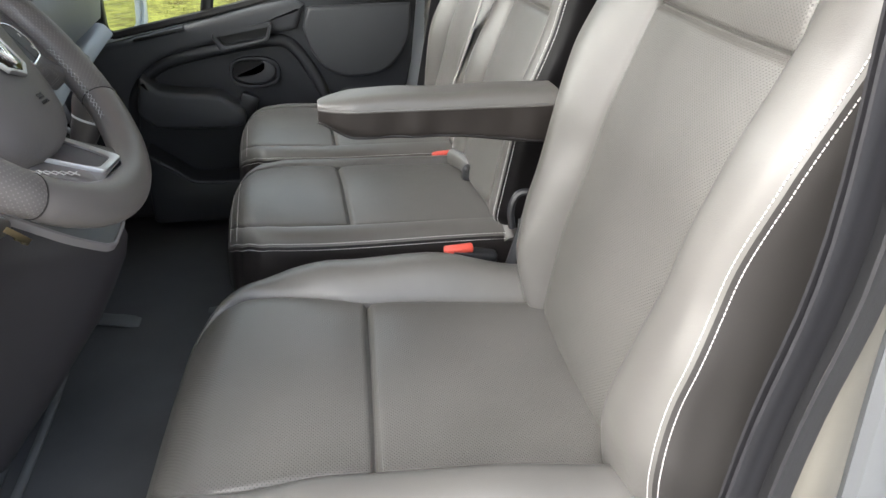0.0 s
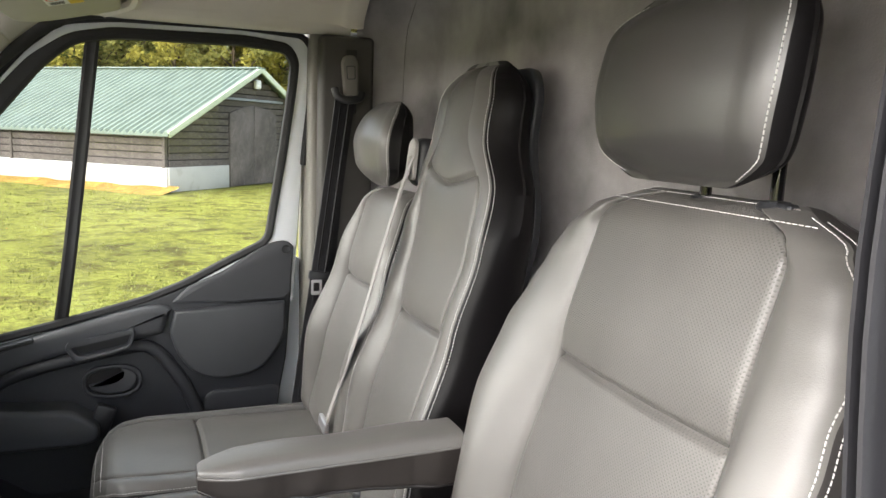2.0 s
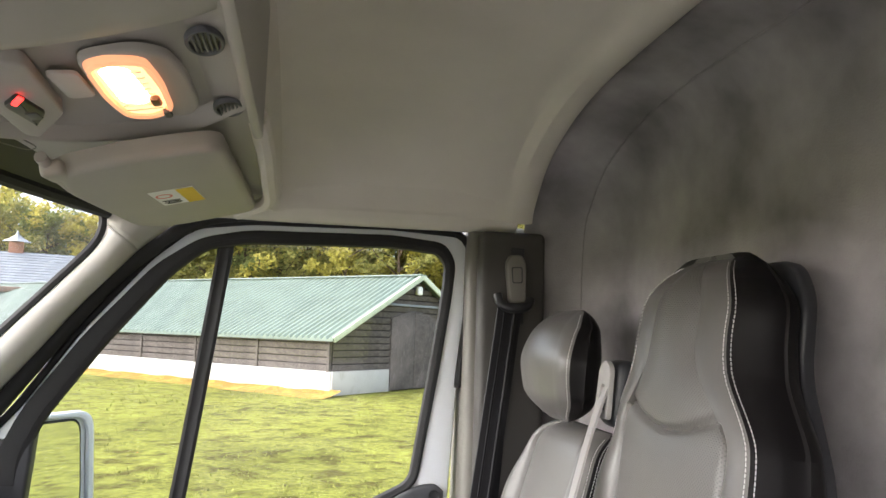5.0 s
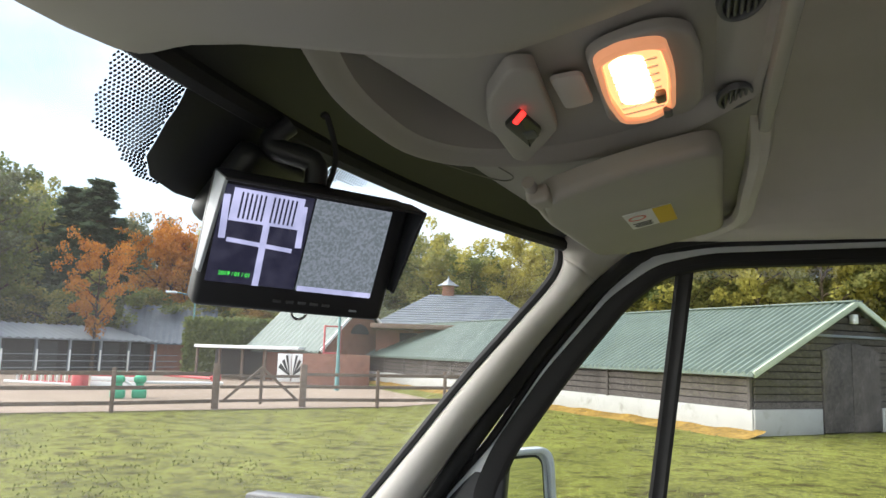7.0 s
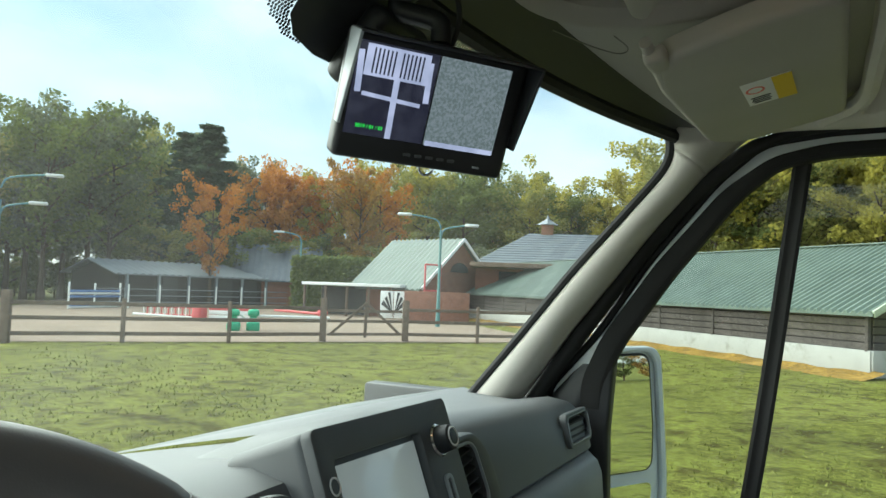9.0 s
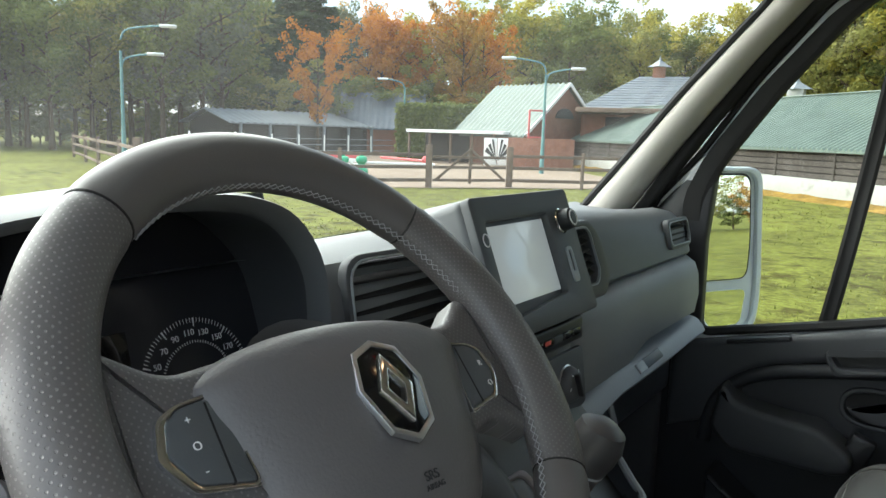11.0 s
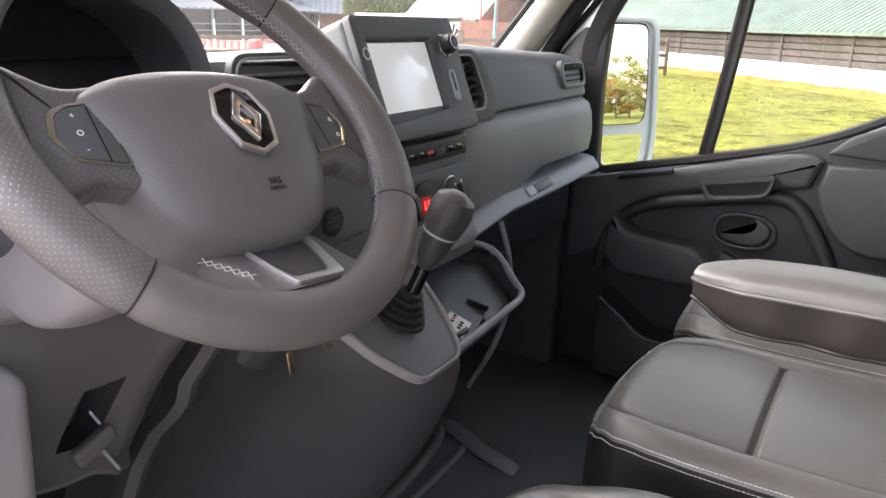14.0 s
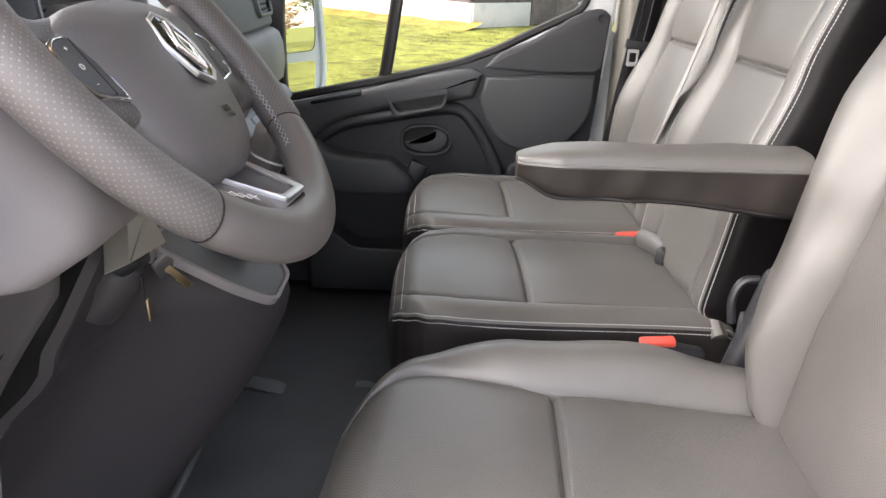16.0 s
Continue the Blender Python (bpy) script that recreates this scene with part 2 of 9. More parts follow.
def thing(name, label, category, at=(0, 0, 0), group="", kind=""):
    ob = new(name)
    ob.location = at
    ob.empty_display_size = 0.05
    return tagged(ob, label, category, group, kind)


def rows_mesh(bm, rows, wrap=False, cap=False, keep=None):
    """Quads between rows of points. wrap: each row is a ring. keep(i, j) picks faces."""
    vs = [[bm.verts.new(p) for p in r] for r in rows]
    n = len(rows[0])
    for i in range(len(rows) - 1):
        for j in range(n if wrap else n - 1):
            if keep is None or keep(i, j):
                k = (j + 1) % n
                bm.faces.new((vs[i][j], vs[i][k], vs[i + 1][k], vs[i + 1][j]))
    if cap and wrap:
        bm.faces.new(vs[0])
        bm.faces.new(list(reversed(vs[-1])))
    if keep is not None:
        bmesh.ops.delete(bm, geom=[v for v in bm.verts if not v.link_faces], context="VERTS")
    return vs


def tube(bm, pts, r, n=10, closed=False, flat=1.0, up=(0, 0, 1)):
    """A round (or flattened) bar along points."""
    pts = [Vector(p) for p in pts]
    rings = []
    last = Vector(up)
    for i, p in enumerate(pts):
        a = pts[(i - 1) % len(pts)] if (closed or i > 0) else p
        b = pts[(i + 1) % len(pts)] if (closed or i < len(pts) - 1) else p
        d = (b - a).normalized()
        u = (last - d * last.dot(d))
        u = u.normalized() if u.length > 1e-6 else d.orthogonal().normalized()
        last = u
        v = d.cross(u)
        rad = r[i] if isinstance(r, (list, tuple)) else r
        rings.append([p + rad * (math.cos(k * math.tau / n) * v + flat * math.sin(k * math.tau / n) * u) for k in range(n)])
    if closed:
        rings.append(rings[0])
        rows_mesh(bm, rings, wrap=True)
        bmesh.ops.remove_doubles(bm, verts=bm.verts, dist=1e-6)
    else:
        rows_mesh(bm, rings, wrap=True, cap=True)
    return bm


def arc_points(pts, steps=8):
    """A smooth curve through points (Catmull-Rom)."""
    pts = [Vector(p) for p in pts]
    out = []
    for i in range(len(pts) - 1):
        p0, p1, p2, p3 = pts[max(i - 1, 0)], pts[i], pts[i + 1], pts[min(i + 2, len(pts) - 1)]
        for k in range(steps):
            t = k / steps
            out.append(0.5 * ((2 * p1) + (p2 - p0) * t + (2 * p0 - 5 * p1 + 4 * p2 - p3) * t * t + (3 * p1 - p0 - 3 * p2 + p3) * t ** 3))
    out.append(pts[-1])
    return out


def rbox(bm, size, m=None, bevel=0.004, segs=2):
    """A box with rounded edges, of size (x, y, z), placed by the pose m."""
    geo = bmesh.ops.create_cube(bm, size=1.0)
    vs = geo["verts"]
    bmesh.ops.scale(bm, vec=size, verts=vs)
    if bevel:
        es = list({e for v in vs for e in v.link_edges})
        r = bmesh.ops.bevel(bm, geom=es, offset=min(bevel, min(size) * 0.49), segments=segs, affect="EDGES", profile=0.5)
        vs = list({v for v in r["verts"]} | {v for f in r["faces"] for v in f.verts} | {v for v in vs if v.is_valid})
    if m is not None:
        bmesh.ops.transform(bm, matrix=m, verts=vs)
    return bm


def boxed(size, m=None, bevel=0.004, segs=2):
    return rbox(bmesh.new(), size, m, bevel, segs)


def prism(outline, depth, m, bevel=0.003, segs=2):
    """A plate with the outline (x, y), thick towards +z, placed by m."""
    bm = bmesh.new()
    low = [bm.verts.new((x, y, 0)) for x, y in outline]
    f = bm.faces.new(low)
    g = bmesh.ops.extrude_face_region(bm, geom=[f])
    top = [v for v in g["geom"] if isinstance(v, bmesh.types.BMVert)]
    bmesh.ops.translate(bm, vec=(0, 0, depth), verts=top)
    if bevel:
        es = [e for e in bm.edges if all(v in top for v in e.verts)]
        bmesh.ops.bevel(bm, geom=es, offset=bevel, segments=segs, affect="EDGES", profile=0.5)
    bmesh.ops.transform(bm, matrix=m, verts=bm.verts)
    return bm


def ring_prism(outer, inner, depth, m, bevel=0.002):
    """A frame between two outlines with the same number of points."""
    bm = bmesh.new()
    rows = [[(x, y, 0) for x, y in outer], [(x, y, depth) for x, y in outer], [(x, y, depth) for x, y in inner], [(x, y, 0) for x, y in inner]]
    rows.append(rows[0])
    rows_mesh(bm, rows, wrap=True)
    bmesh.ops.remove_doubles(bm, verts=bm.verts, dist=1e-6)
    if bevel:
        es = [e for e in bm.edges if all(abs(v.co.z - depth) < 1e-7 for v in e.verts) and abs(e.calc_face_angle(0)) > 0.5]
        bmesh.ops.bevel(bm, geom=es, offset=bevel, segments=2, affect="EDGES", profile=0.5)
    bmesh.ops.transform(bm, matrix=m, verts=bm.verts)
    return bm


def round_outline(pts, r=0.01, steps=5):
    """A polygon with rounded corners."""
    out = []
    n = len(pts)
    for i in range(n):
        p, a, b = Vector(pts[i]), Vector(pts[i - 1]), Vector(pts[(i + 1) % n])
        rr = min(r, (a - p).length * 0.45, (b - p).length * 0.45)
        s, e = p + (a - p).normalized() * rr, p + (b - p).normalized() * rr
        for k in range(steps + 1):
            t = k / steps
            q = s * (1 - t) ** 2 + p * 2 * t * (1 - t) + e * t * t
            out.append((q.x, q.y))
    return out


def stitches(bm, path, pitch=0.0056, length=0.0040, r=0.00065, off=None):
    """Short thread stitches laid along a path."""
    pts = [Vector(p) for p in path]
    carry = 0.0
    for a, b in zip(pts, pts[1:]):
        d = b - a
        ln = d.length
        if ln < 1e-7:
            continue
        d /= ln
        u = d.orthogonal().normalized()
        v = d.cross(u)
        t = carry
        while t < ln:
            c = a + d * t
            e1, e2 = c - d * length / 2, c + d * length / 2
            q = [[bm.verts.new(e + r * (sx * u + sy * v)) for sx, sy in ((1, 0), (0, 1), (-1, 0), (0, -1))] for e in (e1, e2)]
            for k in range(4):
                bm.faces.new((q[0][k], q[0][(k + 1) % 4], q[1][(k + 1) % 4], q[1][k]))
            bm.faces.new(q[0])
            bm.faces.new(list(reversed(q[1])))
            t += pitch
        carry = t - ln
    return bm


def smooth01(x, a, b):
    t = min(1.0, max(0.0, (x - a) / (b - a)))
    return t * t * (3 - 2 * t)


def curve_fn(pairs):
    """Smooth function through (x, value) pairs."""
    def f(x):
        if x <= pairs[0][0]:
            return pairs[0][1]
        for (a, va), (b, vb) in zip(pairs, pairs[1:]):
            if x <= b:
                return va + (vb - va) * smooth01(x, a, b)
        return pairs[-1][1]
    return f


def pillow(owner, m, length, width, inner, thick, bolster, creases=(), r_front=0.035, r_back=0.03, ends=(0.05, 0.05), mats=(), names=("insert", "bolster", "side"), puff=0.010, stitch=True, crown=0.0, seam_w=0.0035, corner=3, ns=64, bend=None, rows_of_stitch=2, end_stitch=(), seam_end=9.0):
    """An upholstered body. Local axes: x across, y along its length, z out of its front.
    width, inner, thick, bolster: functions of the place along it: half width, half width of the
    inner panel, thickness and how far the side rolls stand out. creases: cross seams of the inner panel."""
    ss = set(k * length / ns for k in range(ns + 1))
    creases = [c if isinstance(c, tuple) else (c, 0.0) for c in creases]
    for c, vee in creases:
        ss |= {c - vee * k / 12 for k in range(13)} if vee else set()
        ss |= {min(length, max(0, c + d)) for d in (-0.05, -0.035, -0.025, -0.018, 0.018, 0.025, 0.035, 0.05, -0.012, -0.008, -0.005, -0.003, -0.0015, 0, 0.0015, 0.003, 0.005, 0.008, 0.012)}
    for k in range(1, 7):
        ss |= {ends[0] * (1 - math.cos(k * math.pi / 14)), length - ends[1] * (1 - math.cos(k * math.pi / 14))}
    ss = sorted(ss)
    g_in = [-1, -0.99, -0.98, -0.965, -0.94, -0.9] + [-0.82 + 1.64 * k / 18 for k in range(19)] + [0.9, 0.94, 0.965, 0.98, 0.99, 1]
    g_out = [0.006, 0.014, 0.03, 0.06] + [0.1 + 0.9 * k / 10 for k in range(11)]
    rows, flat_l = [], []
    for s in ss:
        e = 0.0
        if s < ends[0]:
            e = 1 - math.sqrt(max(0, 1 - (1 - s / ends[0]) ** 2))
            er = ends[0]
        elif s > length - ends[1]:
            e = 1 - math.sqrt(max(0, 1 - (1 - (length - s) / ends[1]) ** 2))
            er = ends[1]
        shrink = e * (er if e else 0)
        w = max(0.02, width(s) - shrink * 0.9)
        li = min(inner(s), w - (r_front(s) if callable(r_front) else r_front) - 0.012) if inner(s) > 0 else w * 0.5
        li = max(li, 0.008)
        t = thick(s)
        b = bolster(s) * (1 - e)
        bot = min(shrink * 0.8, t * 0.42)
        rfr = r_front(s) if callable(r_front) else r_front
        lim = max(li + 0.004, w - rfr)

        def front(l):
            q = abs(l)
            h = t - min(shrink, t * 0.52)
            if q <= li:
                base = puff * (1 - (q / (li if inner(s) > 0 else lim)) ** 2)
                for c0, vee in creases:
                    c = c0 - vee * (1 - min(1, q / max(li, 1e-6)) ** 1.5)
                    base -= 0.0085 * math.exp(-((s - c) / (seam_w * 1.3)) ** 2)
                    base -= 0.004 * math.exp(-((s - c) / 0.03) ** 2)
                if inner(s) > 0 and s < seam_end:
                    base -= 0.007 * math.exp(-((li - q) / seam_w) ** 2)
                return h + base * (1 - e)
            k = (q - li) / max(1e-6, lim - li)
            base = b * math.sin(min(1, k * 1.15) * math.pi / 2) ** 1.1
            if inner(s) <= 0:
                base = puff * (1 - (q / lim) ** 2) * (1 - e)
            if inner(s) > 0 and s < seam_end:
                base -= 0.006 * math.exp(-((q - li) / seam_w) ** 2) * (1 - e)
            return h + base
        ring = [(-(li + (lim - li) * g), front(li + (lim - li) * g)) for g in reversed(g_out)]
        ring += [(li * g, front(li * g)) for g in g_in]
        ring += [(li + (lim - li) * g, front(li + (lim - li) * g)) for g in g_out]
        hf = front(lim)
        rf = max(0.002, min(w - lim, (hf - bot) * 0.6))
        for k in range(1, 7):
            a = k * math.pi / 12
            ring.append((lim + (w - lim) * math.sin(a), hf - rf * (1 - math.cos(a))))
        rb = min(r_back, (hf - rf - bot) * 0.9)
        ring.append((w + 0.004 * (1 - e), (hf - rf + bot + rb) / 2))
        for k in range(0, 5):
            a = k * math.pi / 8
            ring.append((w - rb * (1 - math.cos(a)), bot + rb * (1 - math.sin(a))))
        right = ring[len(g_out) + len(g_in):]
        tail = [p for p in right[len(g_out):]]
        ring += [(-l, h) for l, h in reversed(tail)]
        rows.append([m @ (Vector((l, s, h)) if bend is None else bend(l, s, h)) for l, h in ring])
        flat_l.append([l for l, h in ring])
    n = len(rows[0])
    a0 = len(g_out)
    a1 = a0 + len(g_in) - 1
    right_corner = a1 + len(g_out) + 1 + corner
    left_corner = n - 1 - corner

    def zone(j):
        if a0 <= j < a1:
            return 0
        if j < right_corner or j >= left_corner:
            return 1
        return 2
    made = []
    for z in range(3):
        if z == 0 and inner(length / 2) <= 0:
            continue
        bm = bmesh.new()
        single = inner(length / 2) <= 0
        uv = bm.loops.layers.uv.new("UVMap")
        grid = rows_mesh(bm, rows, wrap=True, keep=lambda i, j: (max(zone(j), 1 if single else 0)) == z)
        at = {v: (flat_l[i][j], ss[i]) for i, r in enumerate(grid) for j, v in enumerate(r) if v.is_valid}
        for f in bm.faces:
            for lp in f.loops:
                lp[uv].uv = at[lp.vert]
        if z == 2:
            for r in (rows[0], rows[-1]):
                c = sum((Vector(p) for p in r), Vector()) / n
                cv = bm.verts.new(c)
                vs = [bm.verts.new(p) for p in r]
                for k in range(n):
                    bm.faces.new((vs[k], vs[(k + 1) % n], cv))
        made.append(part(names[z], bm, mats[z], owner))
    if stitch:
        bm = bmesh.new()
        cen = [sum((Vector(p) for p in r), Vector()) / n for r in rows]
        picks = [(right_corner, -1), (left_corner, 1)] + ([(right_corner, 1), (left_corner, -1)] if rows_of_stitch == 2 else [])

        def out(i, j, step=0):
            a = Vector(rows[i][j])
            if step:
                b = Vector(rows[i][j + step])
                a = a.lerp(b, min(1.0, 0.0055 / max(1e-5, (b - a).length)))
            return a + (a - cen[i]).normalized() * 0.0009
        for j, step in picks:
            stitches(bm, [out(i, j, step) for i in range(3, len(rows) - 3)])
        for s_at in end_stitch:
            i = min(range(len(ss)), key=lambda k: abs(ss[k] - s_at))
            front_js = list(range(left_corner + 1, n)) + list(range(0, right_corner))
            stitches(bm, [out(i, j) for j in front_js])
        ob = part("stitching", bm, THREAD, owner, "white double stitching along the edges")
        ob["kind"] = "stuff"
    return rows


def strap(bm, pts, width, across, thick=0.0016):
    """A flat belt along points; across: the direction of its width."""
    pts = [Vector(p) for p in pts]
    rows = []
    for i, p in enumerate(pts):
        d = (pts[min(i + 1, len(pts) - 1)] - pts[max(i - 1, 0)]).normalized()
        a = Vector(across) - d * Vector(across).dot(d)
        a.normalize()
        nrm = d.cross(a) * thick
        a = a * width / 2
        rows.append([p - a - nrm, p - a * 0.6 - nrm * 1.6, p - a * 0.2 - nrm, p + a * 0.2 - nrm, p + a * 0.6 - nrm * 1.6, p + a - nrm, p + a + nrm, p + a * 0.6 + nrm * 1.6, p + a * 0.2 + nrm, p - a * 0.2 + nrm, p - a * 0.6 + nrm * 1.6, p - a + nrm])
    rows_mesh(bm, rows, wrap=True, cap=True)
    return bm


def ellipse(cx, cy, rx, ry, n=32, power=1.0):
    out = []
    for k in range(n):
        c, s = math.cos(k * math.tau / n), math.sin(k * math.tau / n)
        out.append((cx + rx * math.copysign(abs(c) ** power, c), cy + ry * math.copysign(abs(s) ** power, s)))
    return out


def soft(pts, steps=4):
    return [(p.x, p.y) for p in arc_points([(a, b, 0) for a, b in pts], steps)]


def disc(r, depth, m, n=28, bevel=0.001):
    return prism(ellipse(0, 0, r, r, n), depth, m, bevel)


def lathe(profile, m, n=28):
    """Turned shape: profile of (radius, height)."""
    bm = bmesh.new()
    rows_mesh(bm, [[m @ Vector((r * math.cos(k * math.tau / n), r * math.sin(k * math.tau / n), h)) for k in range(n)] for r, h in profile], wrap=True, cap=True)
    return bm


def frame_of(origin, right, up):
    """A pose whose x goes right, y up and z out."""
    r = Vector(right).normalized()
    u = (Vector(up) - r * Vector(up).dot(r)).normalized()
    m = Matrix((r, u, r.cross(u))).transposed().to_4x4()
    m.translation = origin
    return m


def lettering(name, body, size, m, mat, parent, depth=0.0003, label=""):
    """Words in the built-in font, as a mesh, centred on m."""
    cu = bpy.data.curves.new("text", "FONT")
    cu.body, cu.size, cu.extrude, cu.align_x, cu.align_y = body, size, depth, "CENTER", "CENTER"
    tmp = new("text", cu)
    me = bpy.data.meshes.new_from_object(tmp.evaluated_get(bpy.context.evaluated_depsgraph_get()))
    bpy.data.objects.remove(tmp)
    me.transform(m)
    me.name = name
    me.materials.clear()
    me.materials.append(mat)
    ob = new(name, me)
    ob.parent = parent
    if parent.parent is None:
        ob.matrix_parent_inverse = parent.matrix_basis.inverted()
    if label:
        ob["label"] = label
    return ob


# ---- the cab's shell ----
MID = 1.33          # the cab's middle line
FLOOR = -0.05


def cab_floor():
    bm = boxed((1.95, 1.96, 0.04), pose(-0.05, MID, FLOOR - 0.02), 0.004)
    tagged(part("floor", bm, MAT), "black rubber cab floor", "floor", kind="structure")
    # raised ribs of the mat, coloured paler than it for their highlight
    bm = bmesh.new()
    tube(bm, arc_points([(-0.56, 1.712, FLOOR), (-0.50, 1.69, FLOOR + 0.006), (-0.41, 1.648, FLOOR + 0.006), (-0.345, 1.630, FLOOR + 0.005), (-0.322, 1.628, FLOOR - 0.004)], 5), 0.020, 12, flat=0.55)
    tube(bm, arc_points([(-0.55, 1.70, FLOOR), (-0.512, 1.62, FLOOR + 0.006), (-0.492, 1.50, FLOOR + 0.006), (-0.486, 1.41, FLOOR + 0.006), (-0.488, 1.13, FLOOR + 0.004), (-0.49, 0.9, FLOOR)], 5), 0.012, 10, flat=0.8)
    tube(bm, arc_points([(-0.46, 1.645, FLOOR), (-0.447, 1.60, FLOOR + 0.004), (-0.443, 1.44, FLOOR + 0.004), (-0.441, 1.26, FLOOR + 0.004), (-0.45, 0.95, FLOOR)], 5), 0.009, 10, flat=0.7)
    tube(bm, [(-0.165, 1.655, FLOOR), (-0.145, 1.652, FLOOR + 0.004), (-0.125, 1.65, FLOOR)], 0.012, 10, flat=0.5)
    tagged(part("trim_mat_rib", bm, PLASTIC_SOFT), "raised rubber ribs on the cab floor", "floor mat", kind="structure")


def side_wall_profile():
    """Half section of the lined body: (y, z) from the floor to the roof's middle."""
    return arc_points([(2.125, -0.05, 0), (2.13, 0.5, 0), (2.12, 1.0, 0), (2.105, 1.28, 0), (2.055, 1.37, 0), (1.945, 1.445, 0), (1.72, 1.498, 0), (MID, 1.508, 0)], 5)


def rear_lining():
    # lined back wall with a rolled corner to the sides and the roof
    prof = [(p.x, p.y) for p in side_wall_profile()]
    rows = []
    for x, inset in ((0.575, 0.0), (0.60, 0.002), (0.64, 0.008), (0.67, 0.016), (0.70, 0.034), (0.72, 0.055), (0.735, 0.085), (0.745, 0.12), (0.75, 0.2), (0.752, 0.45), (0.752, 0.9)):
        half = [(MID + (y - MID) * (1 - inset / 0.92), 0.7 + (z - 0.7) * (1 - inset * 0.75 / 0.8) if z > 0.7 else z) for y, z in prof]
        rows.append([(x, y, z) for y, z in half] + [(x, 2 * MID - y, z) for y, z in reversed(half[:-1])])
    bm = bmesh.new()
    rows_mesh(bm, rows)
    bm.faces.new([bm.verts.new(p) for p in rows[-1]])
    bmesh.ops.remove_doubles(bm, verts=bm.verts, dist=1e-5)
    ob = part("wall_rear", bm, SUEDE)
    tagged(ob, "grey suede lined rear wall of the cab with rolled corners", "wall", kind="structure")
    # seam of the lining between side panel and wall
    bm = bmesh.new()
    row = rows[4]
    tube(bm, [Vector(p) + Vector((-0.001, 0, 0)) for p in row], 0.0022, 6)
    tagged(part("trim_lining_seam", bm, SUEDE), "piped seam of the suede lining", "seam", kind="structure")


def headliner():
    prof = [(p.x, p.y) for p in side_wall_profile() if p.y > 1.30]
    rows = []
    # from the rear edge forward: a rib, then the dished roof
    for x, dz, dy in ((0.592, 0.004, 0.004), (0.588, -0.012, -0.014), (0.575, -0.018, -0.02), (0.545, -0.018, -0.02), (0.532, -0.008, -0.012), (0.525, -0.002, -0.004), (0.50, 0.0, 0.0), (0.40, 0.004, 0.0), (0.2, 0.004, 0.0), (0.09, 0.0, 0.0), (0.06, -0.02, 0.0), (0.045, -0.07, 0.0), (0.04, -0.19, 0.0)):
        half = []
        for y, z in prof:
            f = min(1.0, max(0.0, (z - 1.2) / 0.30))
            half.append((y + dy * (0.35 + 0.65 * (1 - f)), max(z + dz * min(1.0, f * 1.3), min(z, 1.302))))
        rows.append([(x, y, z) for y, z in half] + [(x, 2 * MID - y, z) for y, z in reversed(half[:-1])])
    bm = bmesh.new()
    rows_mesh(bm, rows)
    ob = part("ceiling", bm, LINER)
    tagged(ob, "beige fabric headliner with a dished roof", "ceiling", kind="structure")
    # header over the windscreen
    rows = []
    for k in range(13):
        t = k / 12
        row = []
        for i in range(33):
            u = -1 + i / 16
            p = screen_point(u, 1.022 + 0.062 * (1 - u * u)) + Vector((0.010, 0, -0.004))
            q = Vector((0.05, MID + u * 0.79, 1.318))
            c = p.lerp(q, t)
            c.z += 0.010 * math.sin(t * math.pi)
            row.append(c)
        rows.append(row)
    bm = bmesh.new()
    rows_mesh(bm, rows)
    tagged(part("ceiling_header", bm, TRIM_BEIGE), "beige moulded header above the windscreen", "ceiling", kind="structure")
    bm = bmesh.new()
    tube(bm, [screen_point(-1 + i / 20, 1.0) + Vector((-0.004, 0, -0.008)) for i in range(41)], 0.013, 8)
    tagged(part("trim_header_seal", bm, RUBBER), "black edge of the windscreen below the header", "seal", kind="structure")
    # padded cant rail over the passenger door, from the pillar to the rear
    rows = []
    for x in (-0.22, -0.12, 0.0, 0.15, 0.3, 0.42, 0.5, 0.56):
        z0 = 1.282 if x > -0.15 else 1.262
        rows.append([(x, y, z) for y, z in ((2.16, z0 + 0.012), (2.14, z0 + 0.004), (2.118, z0 + 0.006), (2.103, z0 + 0.02), (2.09, z0 + 0.05), (2.05, z0 + 0.10))])
    bm = bmesh.new()
    rows_mesh(bm, rows)
    tagged(part("trim_cant_rail", bm, LINER), "beige headliner edge above the door", "trim", kind="structure")
    # unseen box over the driver door, added to keep light off the upper cab
    bm = boxed((1.05, 0.12, 0.30), pose(0.20, 0.475, 1.41), 0.02, 3)
    tagged(part("light_block_driver", bm, LINER), "unseen beige box above the open driver door, added to shade the cab", "trim", kind="structure")
    bm = boxed((1.7, 1.98, 0.02), pose(0.0, MID, 1.56), 0.008)
    tagged(part("roof", bm, PAINT), "white painted van roof", "roof", kind="structure")


# windscreen: u from -1 (driver) to 1 (passenger), v from 0 (base) to 1 (top)
def screen_point(u, v):
    y = MID + u * (0.79 + 0.07 * (1 - v))
    bow = 1 - u * u
    x = -0.715 + 0.475 * v - (0.25 - 0.09 * v) * bow
    z = 0.70 + 0.585 * v + 0.012 * bow * v
    return Vector((x, y, z))


